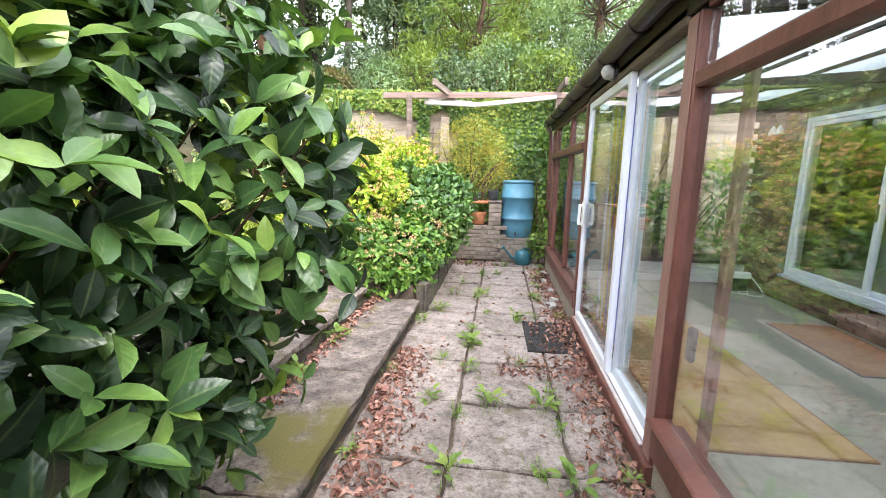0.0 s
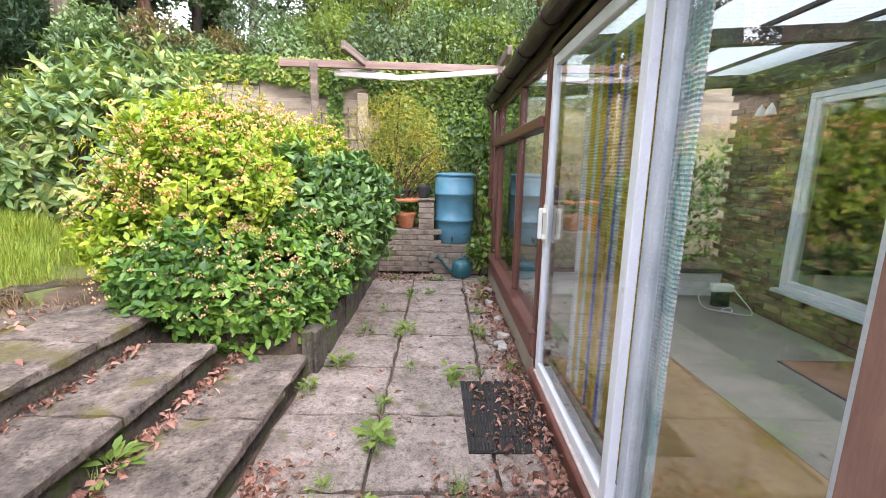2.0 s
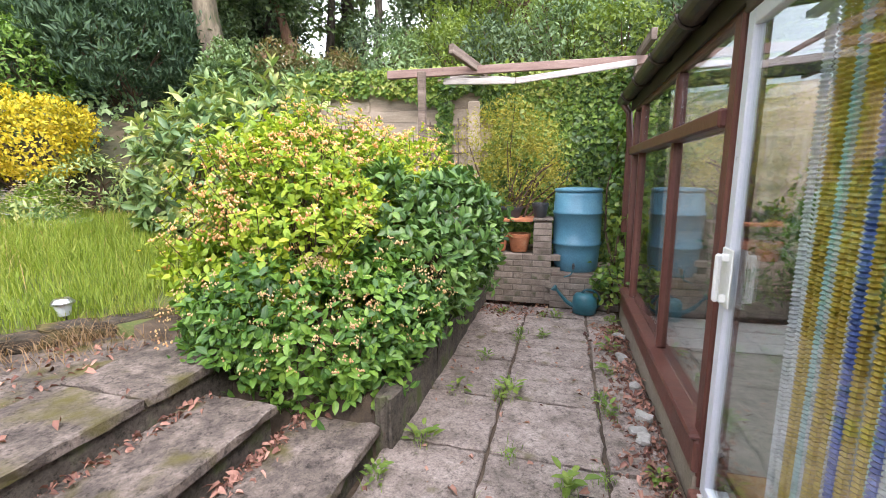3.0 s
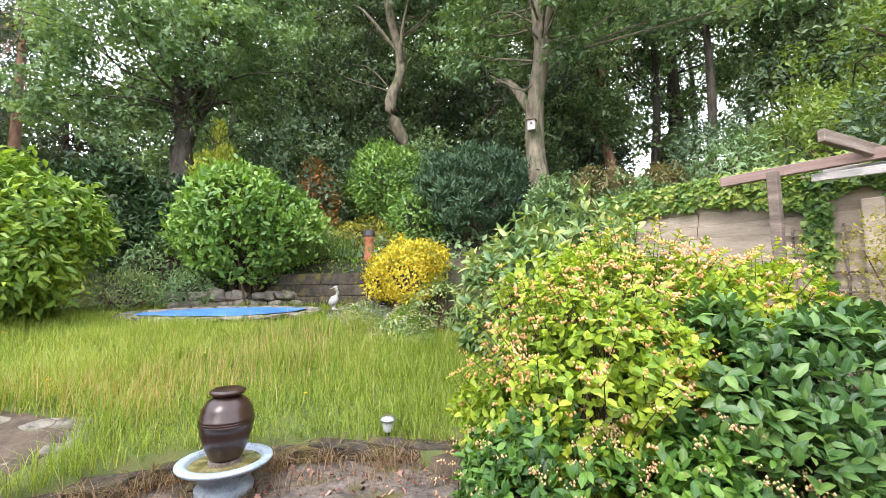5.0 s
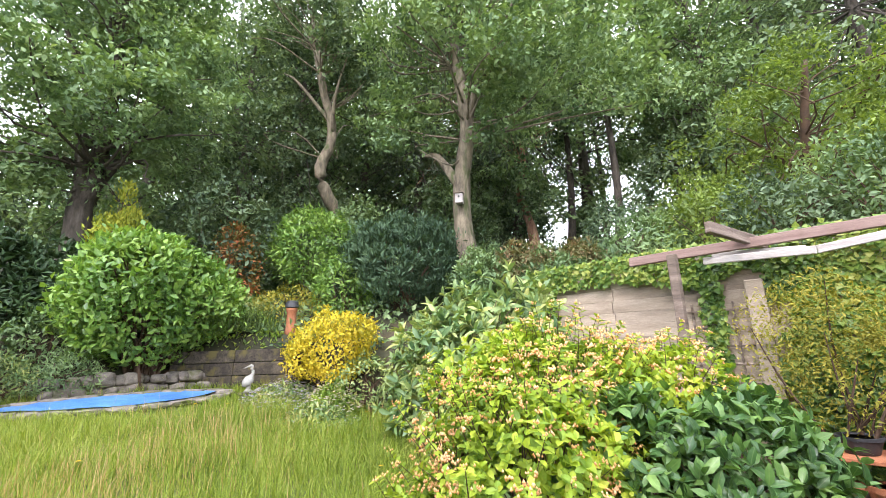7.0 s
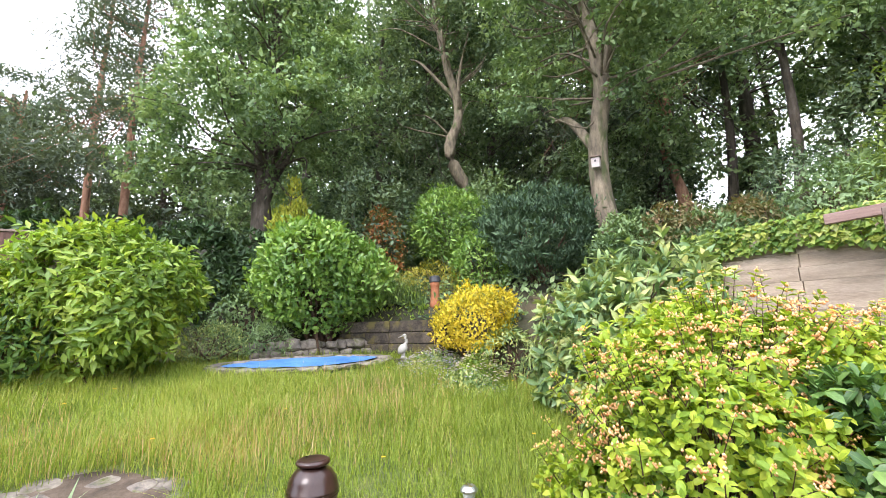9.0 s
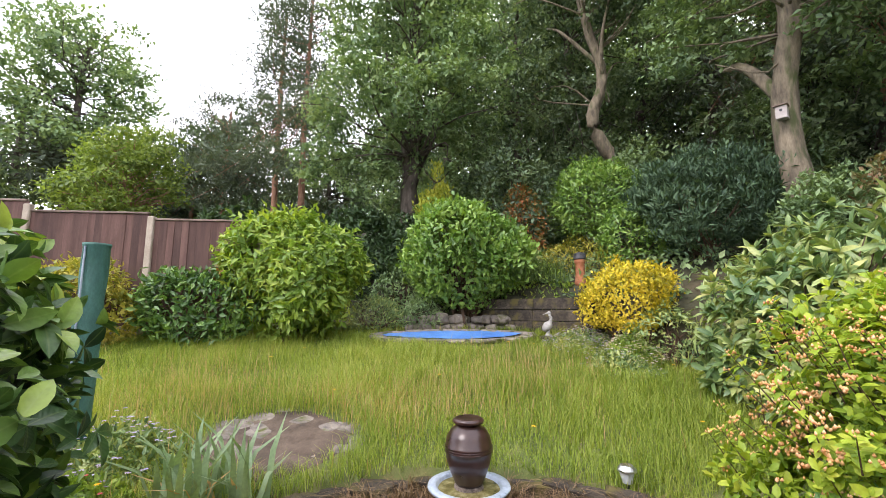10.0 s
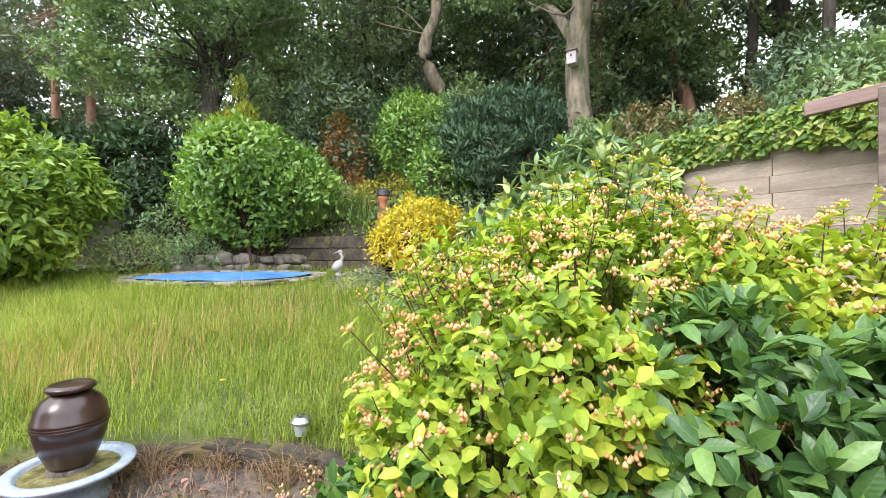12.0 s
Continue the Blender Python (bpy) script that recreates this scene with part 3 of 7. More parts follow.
# ---------------------------------------------------------------- the lie of the land
BANK = [(-3.4, 8.3), (-5.0, 7.3), (-6.7, 6.0), (-7.7, 5.0), (-8.6, 3.4), (-9.0, 1.6), (-9.2, -1.0), (-9.2, -9.0)]


def kerb_x(y):
    return -3.31 + 0.27 * (y - 3.15) ** 2


def ease(a, b, v):
    t = np.clip((v - a) / (b - a), 0, 1)
    return t * t * (3 - 2 * t)


def wall_y(x):
    return 8.45 + 0.11 * (x + 2.33)


def bank_dist(x, y):
    best = np.full(x.shape, 1e9)
    sign = np.zeros(x.shape)
    for (x0, y0), (x1, y1) in zip(BANK, BANK[1:]):
        dx, dy = x1 - x0, y1 - y0
        k = np.clip(((x - x0) * dx + (y - y0) * dy) / (dx * dx + dy * dy), 0, 1)
        d = np.hypot(x - x0 - k * dx, y - y0 - k * dy)
        near = d < best
        best = np.where(near, d, best)
        sign = np.where(near, np.where(dx * (y - y0) - dy * (x - x0) < 0, 1, -1), sign)
    return best * sign


def ground_z(x, y):
    x, y = np.asarray(x, float), np.asarray(y, float)
    lawn = 0.56 + 0.19 * np.clip(-x - 2.95, -0.6, 5.0)
    s = bank_dist(x, y)
    hill = 0.75 * ease(0, 0.25, s) + 0.28 * np.clip(s - 0.1, 0, 14)
    z = lawn + np.where(s > 0, hill, 0)
    # behind the retaining wall
    z = np.where((x > -3.6) & (y > wall_y(x) + 0.1), 2.5 + 0.32 * np.clip(y - wall_y(x), 0, 14), z)
    # terrace, steps, bed and yard lie lower
    edge = np.where((y > 1.75) & (y < 4.9), kerb_x(np.clip(y, 1.9, 4.8)), -2.6)
    low = np.where(y > 4.5, 0.27 + 0.28 * ease(-1.0, -2.6, x), np.where(y < 1.6, 0.16 + 0.36 * ease(-0.9, -2.4, x), -0.06))
    z = np.where((x > edge) & (y < wall_y(x) + 0.1) & (y > -9), low, z)
    yard = (x > -0.8) & (y < wall_y(x) + 0.1)
    return np.where(yard, -0.06, z)


def axis_steps(a, lo, hi, b, step, far):
    mid = np.arange(lo, hi, step)
    left = lo - np.cumsum(np.geomspace(step, far, 26))
    right = hi + np.cumsum(np.geomspace(step, far, 26))
    return np.unique(np.concatenate([left[left > a], [a], mid, right[right < b], [b]]))


gx, gy = axis_steps(-400, -10, 1.2, 400, 0.09, 60), axis_steps(-400, -2, 9.4, 400, 0.09, 60)
GX, GY = np.meshgrid(gx, gy, indexing="ij")
GZ = ground_z(GX, GY)
rough = np.where((GX < -2.7) | (GY > 9), 1.0, 0.25)
GP = np.stack([GX, GY, GZ], -1).reshape(-1, 3)
GP[:, 2] += 0.02 * wavy(GP, 3.1) * rough.ravel() + 0.05 * wavy(GP, 0.7, 2.0) * (GP[:, 0] < -9)
nx, ny = len(gx), len(gy)
gi = np.arange(nx * ny).reshape(nx, ny)
GF = np.stack([gi[:-1, :-1], gi[1:, :-1], gi[1:, 1:], gi[:-1, 1:]], -1).reshape(-1, 4)
ground = link("ground", arrays_mesh("ground", GP, [GF]), None, smooth=True)
for m_ in (TURF, SOIL, WOODS_FLOOR):
    ground.data.materials.append(m_)
cx = GP[GF].mean(1)
kind_ = np.where((bank_dist(cx[:, 0], cx[:, 1]) > 0) | (cx[:, 1] > 8.6), 2, np.where(cx[:, 0] > -2.55, 1, 0))
ground.data.polygons.foreach_set("material_index", kind_.astype(np.int32))
tagged(ground, "sloping garden ground with turf, bare soil and woodland floor", "ground", kind="structure")


# ---------------------------------------------------------------- path, steps, terrace
def slab_mesh(w, l, h, seed):
    rng = np.random.default_rng(seed)
    bm = box(bmesh.new(), -w / 2, w / 2, -l / 2, l / 2, -h, 0)
    bmesh.ops.subdivide_edges(bm, edges=[e for e in bm.edges if abs(e.verts[0].co.z - e.verts[1].co.z) < 1e-6], cuts=7, use_grid_fill=True)
    for v in bm.verts:
        e = 0.0045 if max(abs(v.co.x) / w, abs(v.co.y) / l) > 0.49 else 0.002
        v.co += Vector(rng.normal(size=3) * np.array([e, e, 0.0018]))
    bmesh.ops.bevel(bm, geom=[e for e in bm.edges if e.calc_face_angle(0) > 0.8 and e.verts[0].co.z > -h / 2 and e.verts[1].co.z > -h / 2], offset=0.008, segments=1, affect="EDGES")
    return bm


def piece(name, bm_or_mesh, material, parent, loc, rz=0, rx=0, ry=0):
    if isinstance(bm_or_mesh, bmesh.types.BMesh):
        ob = part(name, bm_or_mesh, material, parent)
    else:
        ob = link(name, bm_or_mesh, material, parent)
    ob.matrix_basis = pose(*loc, rx, ry, rz)
    return ob


pavement = boxed("pavement", (-0.74, 0.83, -4.0, 7.45, -0.09, -0.022), SOIL, None, bevel=0)
tagged(pavement, "weathered concrete slab path with mossy open joints", "path", kind="structure")
random.seed(3)
for col, (x0, x1) in enumerate(((-0.73, -0.155), (-0.145, 0.475), (0.485, 0.8))):
    y = 0.38 - 0.61 * 7
    while y < 7.35:
        l = 0.6 if y + 0.9 < 7.4 else 7.42 - y
        piece("slab", slab_mesh(x1 - x0 - 0.014, l - 0.01, 0.05, int(y * 100) + col * 777 + 900), SLAB, pavement,
              ((x0 + x1) / 2, y + l / 2, random.uniform(-0.004, 0.006)), 0, random.uniform(-.4, .4), random.uniform(-.4, .4))
        y += 0.61
        if l != 0.6:
            break

steps = empty("garden_steps")
tagged(steps, "three broad worn concrete steps with mossy treads", "steps", kind="structure")


def step_run(name, x_front, depth, z, y0, y1, cuts, seed):
    """A riser with a row of tread slabs."""
    # riser colour is darkened to deepen the shade under the tread overhang
    st = boxed(name, (x_front - depth - 0.06, x_front - 0.055, y0, y1, -0.08, z - 0.052), RISER, steps, bevel=0.004)
    ys = [y0] + cuts + [y1]
    for i, (a, b) in enumerate(zip(ys, ys[1:])):
        piece("tread", slab_mesh(depth, b - a - 0.012, 0.05, seed + i), STEP, st, (x_front - depth / 2, (a + b) / 2, z), 0, 0, random.uniform(-.5, .5))
    return st


step_run("step", -0.73, 0.50, 0.145, -4.0, 4.52, [-2.9, -1.75, -0.6, 0.55, 1.7, 2.85, 3.75], 11)
step_run("step", -1.24, 0.47, 0.31, 1.55, 4.32, [2.45, 3.5], 31)
terrace = boxed("terrace", (-3.42, -1.74, 1.7, 4.75, -0.06, 0.414), RISER, None, bevel=0.004)
tagged(terrace, "stained concrete terrace with dry grass and moss", "terrace", kind="structure")
for i, (xa, xb) in enumerate(((-1.7, -2.28),)):
    for j, (ya, yb) in enumerate(((1.7, 2.4), (2.41, 3.15), (3.16, 3.95), (3.96, 4.62))):
        piece("slab", slab_mesh(abs(xb - xa) - 0.012, yb - ya - 0.012, 0.055, 300 + i * 9 + j), STEP, terrace, ((xa + xb) / 2, (ya + yb) / 2, 0.47), 0, random.uniform(-.4, .4), random.uniform(-.4, .4))


def rock_mesh(seed, sx, sy, sz, lump=0.22):
    bm = bmesh.new()
    bmesh.ops.create_icosphere(bm, subdivisions=2, radius=0.5)
    off = Vector((seed * 3.1, seed * 1.7, seed * 0.9))
    for v in bm.verts:
        c = v.co.copy()
        q = Vector([math.copysign(abs(a * 2) ** 0.6, a) / 2 for a in c])
        q *= 1 + lump * noise.noise(c * 2.6 + off)
        v.co = Vector((q.x * sx, q.y * sy, q.z * sz))
    return bm


def bm_mesh(bm, name):
    me = bpy.data.meshes.new(name)
    bm.to_mesh(me)
    bm.free()
    return me


for k, (ya, yb) in enumerate(((1.72, 2.6), (2.61, 3.5), (3.51, 4.6))):
    piece("slab", slab_mesh(1.13, yb - ya - 0.01, 0.05, 333 + k), STEP, terrace, (-2.86, (ya + yb) / 2, 0.465))
edging = empty("stone_edging")
tagged(edging, "curved mossy stone edging between terrace and lawn", "edging", kind="structure")
rocks = [bm_mesh(rock_mesh(s, 0.2, 0.3, 0.22), "stone") for s in range(5)]
edge_rocks = [bm_mesh(rock_mesh(s + 9, 0.22, 0.36, 0.24, 0.5), "edging_stone") for s in range(5)]
y = 1.85
while y < 4.95:
    dx = 0.54 * (y - 3.15)
    ob = piece("stone", edge_rocks[random.randrange(5)], EDGEST, edging, (kerb_x(y) - 0.03, y, 0.49 + random.uniform(0.0, 0.03)), math.degrees(math.atan2(-dx, 1)) + random.uniform(-8, 8))
    s = random.uniform(0.8, 1.15)
    ob.scale = (s * 0.85, random.uniform(0.9, 1.25), random.uniform(0.6, 0.8))
    y += random.uniform(0.2, 0.26) / math.hypot(dx, 1)

bed = empty("raised_bed_wall")
tagged(bed, "low dark concrete wall along a raised planting bed", "bed wall", kind="structure")
for i, (a, b) in enumerate(((4.53, 5.4), (5.41, 6.3), (6.31, 7.2), (7.21, 7.5))):
    piece("block", slab_mesh(0.11, b - a, 0.38, 500 + i), RISER, bed, (-0.72, (a + b) / 2, 0.31))

# ---------------------------------------------------------------- retaining wall, its ivy and the far end of the path
wall = empty("wall_north")
tagged(wall, "tall board-marked concrete retaining wall stained with damp", "wall", kind="structure")
rot = math.degrees(math.atan(0.11))
course = []
for k in range(4):
    bm = box(bmesh.new(), -0.5822, 0.5822, -0.09, 0.09, -0.0755, 0.0755, 0.003)
    course.append(bm_mesh(bm, "board_course"))
core = boxed("core", (-2.62, 7.4, -0.06, 0.18, -0.1, 2.86), WALLC, wall, bevel=0)
core.matrix_basis = pose(-1.2, wall_y(-1.2) + 0.1, 0, 0, 0, rot)
for r in range(18):
    for c in range(9):
        xx = -3.13 + 1.165 * c + (0.0 if r % 2 else 0.02)
        ob = piece("board_course", course[(r + c) % 4], WALLC, wall, (xx, wall_y(xx) + random.uniform(-0.003, 0.003), 0.076 + 0.1515 * r), rot)
bm = bmesh.new()
box(bm, -0.08, 0.08, -0.12, 0.12, 0, 2.5, 0.01)
butt = bm_mesh(bm, "buttress")
for xx in (-1.02,):
    piece("buttress", butt, WALLC, wall, (xx, wall_y(xx) - 0.12, 0), rot)
# shallow recess with a rusty lintel; its shade is a dark board, nothing cut
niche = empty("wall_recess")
tagged(niche, "recess in the concrete wall under a steel lintel, its shade a dark board", "recess", kind="structure")
boxed("lintel", (-0.48, 0.46, -0.03, 0.03, 0, 0.035), DARKWOOD, niche, "dark steel lintel", 0.003).matrix_basis = pose(-2.83, wall_y(-2.83) - 0.1, 1.84, 0, 0, rot)
boxed("shadow_board", (-0.46, 0.44, -0.02, 0.02, -0.16, 0), DARKPOT, niche, "black board standing in for the shade below the lintel", 0.002).matrix_basis = pose(-2.83, wall_y(-2.83) - 0.095, 1.835, 0, 0, rot)


def ivy(name, label, n, seed, x0, x1, z0, z1, keep, thick=0.12, size=0.066, y_off=-0.1):
    rng = np.random.default_rng(seed)
    x, z = rng.uniform(x0, x1, n * 2), rng.uniform(z0, z1, n * 2)
    k = keep(x, z) + 0.25 * wavy(np.stack([x, x * 0, z], 1), 3.0, seed) + 0.15 * wavy(np.stack([x, x * 0, z], 1), 9.0, seed) > 0
    x, z = x[k][:n], z[k][:n]
    bulge = 0.5 + 0.5 * wavy(np.stack([x, x * 0, z], 1), 2.4, seed + 3)
    y = wall_y(x) + y_off - thick * (0.3 + bulge * 0.9) * rng.random(len(x)) ** 0.5
    p = np.stack([x, y, z], 1)
    axis = unit(np.stack([rng.normal(size=len(x)) * 0.6, -0.5 + 0.2 * rng.normal(size=len(x)), -0.55 + 0.5 * rng.normal(size=len(x))], 1))
    face = unit(np.stack([0.3 * rng.normal(size=len(x)), -1 + 0.2 * rng.normal(size=len(x)), 0.6 + 0.3 * rng.normal(size=len(x))], 1))
    ln = size * (0.55 + 0.8 * rng.random(len(x)))
    ob = leaves(name, p, axis, face, ln, ln * 0.95, L_IVY, None, False)
    return tagged(ob, label, "ivy", kind="stuff")


def ivy_keep(x, z):
    right = np.minimum(1.2 * (x + 0.95), 2.5 * (1.35 - x))                                     # full curtain right of the buttress
    top = (z - 2.6 + 0.08 * np.sin(x * 3)) * 3                   # fringe hanging over the coping
    tongue = 0.45 - 5 * np.abs(x + 1.42) - 1.1 * np.clip(1.85 - z, 0, 3)
    left = 0.6 - 2.2 * np.clip(x + 3.5, 0, 9) - 1.2 * np.clip(1.9 - z, 0, 3)
    return np.maximum(np.maximum(right, top), np.maximum(tongue, left))


ivy("wall_ivy", "dense green ivy hanging over the retaining wall", 23000, 21, -3.7, 2.6, 0.2, 2.98, ivy_keep)

# ---------------------------------------------------------------- conservatory
cons = empty("conservatory")
tagged(cons, "brown-painted timber conservatory with a milky sheet roof", "conservatory", kind="structure")
WX = 0.88
boxed("base_kerb", (WX - 0.04, WX + 0.1, 4.55, 7.35, -0.05, 0.13), POSTC, cons, "pale concrete kerb", 0.01)
boxed("base_kerb", (WX - 0.02, WX + 0.1, -4.0, 2.26, -0.05, 0.13), POSTC, cons, "pale concrete kerb", 0.01)
boxed("threshold", (WX - 0.06, WX + 0.12, 2.262, 4.55, -0.05, 0.062), BROWN, cons, "scuffed brown timber threshold", 0.008)
boxed("threshold_strip", (WX - 0.035, WX - 0.012, 2.42, 4.5, 0.062, 0.075), PALEWOOD, cons, "flaking pale strip", 0.003)
for y0, y1 in ((4.55, 7.35), (-4.0, 2.26)):
    boxed("sill_board", (WX - 0.05, WX + 0.1, y0, y1, 0.132, 0.3), BROWN, cons, "", 0.012)
    boxed("sill_nose", (WX - 0.075, WX + 0.04, y0, y1, 0.302, 0.33), BROWN, cons, "", 0.01)
    boxed("head_rail", (WX - 0.01, WX + 0.08, y0, y1, 2.14, 2.2), BROWN, cons, "", 0.006)
for y, w in ((4.59, 0.09), (5.62, 0.045), (6.9, 0.045), (7.31, 0.08), (1.1, 0.08), (-0.3, 0.08), (-1.8, 0.08), (-3.9, 0.1)):
    boxed("post", ((WX - 0.03 if w == 0.09 else WX - 0.02), (WX + 0.075 if w == 0.09 else WX + 0.045), y - w / 2, y + w / 2, 0.331 if w < 0.12 and y not in (4.59,) else 0.063, 2.139), BROWN, cons, "", 0.01)
boxed("transom", (WX - 0.055, WX + 0.06, 4.64, 7.27, 1.71, 1.79), BROWN, cons, "", 0.01)
boxed("transom", (WX - 0.03, WX + 0.05, -3.84, 2.26, 1.83, 1.9), BROWN, cons, "", 0.01)
boxed("door_jamb", (WX - 0.03, WX + 0.05, 2.262, 2.372, 0.063, 2.139), BROWN, cons, "", 0.008)
# thin bleached facing; the light on that face is also in its colour
boxed("jamb_facing", (WX - 0.036, WX - 0.031, 2.272, 2.37, 0.075, 2.13), BROWN_PALE, cons, "sun-bleached pinkish facing, coloured as if lit", 0.002)
boxed("inner_post", (WX + 0.09, WX + 0.125, 2.06, 2.12, 0.05, 1.95), BROWN_PALE, cons, "sun-bleached inner door stile", 0.008)
boxed("door_handle_plate", (WX + 0.03, WX + 0.06, 2.14, 2.19, 0.66, 0.82), DARKPOT, cons, "black pull handle", 0.01)
boxed("fascia", (WX - 0.03, WX - 0.012, -4.1, 7.5, 2.16, 2.3), DARKWOOD, cons, "", 0.004)
boxed("eaves_beam", (WX - 0.01, WX + 0.09, -4.0, 7.35, 2.202, 2.27), DARKWOOD, cons, "", 0.004)


def pane(parent, x, y0, y1, z0, z1, name="pane"):
    ob = boxed(name, (x - 0.003, x + 0.003, y0, y1, z0, z1), GLASS, parent, "", 0)
    ob.visible_shadow = False
    return ob


for y0, y1 in ((4.635, 5.597), (5.643, 6.877), (6.923, 7.27), (1.14, 2.26), (-0.26, 1.06), (-1.76, -0.34), (-3.85, -1.84)):
    top = 1.71 if y0 > 3 else 1.825
    pane(cons, WX + 0.015, y0, y1, 0.331, top)
    pane(cons, WX + 0.015, y0, y1, top + 0.085, 2.14)

# gutter: a half-round channel with sleeves, and a downpipe
bm = bmesh.new()
prof = [(math.cos(a) * 0.066, math.sin(a) * 0.066) for a in np.linspace(math.pi, 2 * math.pi, 9)]
prof += [(c * 0.86, s * 0.86) for c, s in reversed(prof)]
ends = [[bm.verts.new((WX - 0.095 + c, yy, 2.3 + s)) for c, s in prof] for yy in (-4.1, 7.62)]
for i in range(len(prof)):
    j = (i + 1) % len(prof)
    bm.faces.new((ends[0][i], ends[0][j], ends[1][j], ends[1][i]))
bm.faces.new(ends[0])
bm.faces.new(list(reversed(ends[1])))
bmesh.ops.recalc_face_normals(bm, faces=bm.faces)
gutter = part("gutter", bm, GUTTER, None)
tagged(gutter, "dark brown half-round plastic gutter along the eaves", "gutter", kind="structure")
for yy in np.arange(-3.6, 7.6, 0.72):
    part("bracket", tube([(WX - 0.095 + math.cos(a) * 0.072, yy, 2.3 + math.sin(a) * 0.072) for a in np.linspace(math.pi, 2 * math.pi, 9)], 0.011, 5), GUTTER, gutter)
pipe = part("downpipe", tube([(WX - 0.1, 7.55, 2.24), (WX - 0.05, 7.5, 2.15), (WX - 0.03, 7.48, 1.9), (WX - 0.03, 7.48, 0.9)], 0.034, 10), BROWN, None)
tagged(pipe, "brown plastic downpipe at the conservatory corner", "downpipe")

# roof: milky sheets on thin bars, rising to the house
roof = empty("conservatory_roof")
tagged(roof, "milky corrugated plastic roof on dark timber rafters", "roof", kind="structure")
HX = 3.42
slope = math.degrees(math.atan2(0.16, HX - WX))
for k in range(15):
    ya = -4.0 + k * 0.775
    bm = bmesh.new()
    rows = [[bm.verts.new((xx, 0.775 * j / 40, 0.01 * math.sin(j / 40 * 2 * math.pi * 10))) for xx in (0, 2.64)] for j in range(41)]
    for p0, p1 in zip(rows, rows[1:]):
        bm.faces.new((p0[0], p0[1], p1[1], p1[0]))
    ob = part("roof_sheet", bm, SHEET, roof, "", True)
    ob.matrix_basis = pose(WX - 0.008, ya, 2.305, 0, -slope, 0)
for k in range(5):
    xx = WX + 0.2 + k * 0.58
    zz = 2.3 + 0.16 * (xx - WX) / (HX - WX)
    boxed("glazing_bar", (xx - 0.012, xx + 0.012, -4.0, 7.3, zz - 0.035, zz - 0.004), DARKWOOD, roof, "", 0.003)
for yy in (0.4, 2.4, 4.6, 6.3):
    ob = boxed("rafter", (0, 2.55, -0.035, 0.035, -0.15, -0.05), DARKWOOD, roof, "", 0.004)
    ob.matrix_basis = pose(WX, yy, 2.3, 0, -slope, 0)
boxed("wall_plate", (HX - 0.09, HX - 0.01, -4.0, 6.6, 2.26, 2.4), DARKWOOD, roof, "", 0.005)

floor = boxed("floor", (WX + 0.1, HX + 0.3, -4.0, 7.4, -0.05, 0.03), FLOORC, None, bevel=0)
tagged(floor, "smooth grey concrete conservatory floor", "floor", kind="structure")

# far glazed end wall
endw = empty("wall_end", WX + 0.06, 6.44, 0.03, 1.2)
tagged(endw, "glazed end wall above white painted boards", "wall", kind="structure")
for k in range(3):
    boxed("board", (0.0, 1.72, -0.02, 0.02, 0.005 + 0.09 * k, 0.09 + 0.09 * k), WHITEP, endw, "white painted board", 0.006)
    boxed("board", (1.73, 2.55, -0.02, 0.02, 0.005 + 0.09 * k, 0.09 + 0.09 * k), WHITEP, endw, "white painted board", 0.006)
boxed("sill_board", (0, 2.6, -0.05, 0.05, 0.278, 0.33), DARKWOOD, endw, "", 0.006)
for xx in (0.02, 1.3, 2.55):
    boxed("post", (xx - 0.035, xx + 0.035, -0.04, 0.04, 0.332, 2.3), DARKWOOD, endw, "", 0.006)
boxed("head_rail", (0, 2.6, -0.04, 0.04, 2.302, 2.42), DARKWOOD, endw, "", 0.006)
for a, b in ((0.06, 1.26), (1.34, 2.51)):
    p_ = boxed("pane", (a, b, -0.003, 0.003, 0.335, 2.3), GLASS, endw, "", 0)
    p_.visible_shadow = False

# house wall in brick with a patio window
house = empty("wall_house")
tagged(house, "dark red brick house wall behind the conservatory", "wall", kind="structure")
boxed("core", (HX + 0.01, HX + 0.3, -6.0, 2.5, -0.05, 3.2), MORTAR, house, "", 0)
boxed("core", (HX + 0.01, HX + 0.3, 5.62, 6.6, -0.05, 3.2), MORTAR, house, "", 0)
boxed("core", (HX + 0.01, HX + 0.3, 2.5, 5.62, -0.05, 0.36), MORTAR, house, "", 0)
boxed("core", (HX + 0.01, HX + 0.3, 2.5, 5.62, 2.14, 3.2), MORTAR, house, "", 0)
# room behind the window: its dimness is put into the wall colour
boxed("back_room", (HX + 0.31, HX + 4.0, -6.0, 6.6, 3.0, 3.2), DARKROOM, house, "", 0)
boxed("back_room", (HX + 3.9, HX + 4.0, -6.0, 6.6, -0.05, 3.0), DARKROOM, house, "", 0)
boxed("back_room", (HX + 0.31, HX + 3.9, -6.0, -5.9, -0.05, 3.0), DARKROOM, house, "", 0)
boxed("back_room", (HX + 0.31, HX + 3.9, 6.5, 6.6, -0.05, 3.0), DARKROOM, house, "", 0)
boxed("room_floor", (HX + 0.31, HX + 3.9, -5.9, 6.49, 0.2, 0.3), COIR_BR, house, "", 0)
brick_me = bm_mesh(box(bmesh.new(), -0.05, 0.05, -0.1075, 0.1075, -0.0325, 0.0325, 0.004), "brick")


def brick_ok(y, z):
    return not (2.4 < y < 5.72 and 0.33 < z < 2.17)


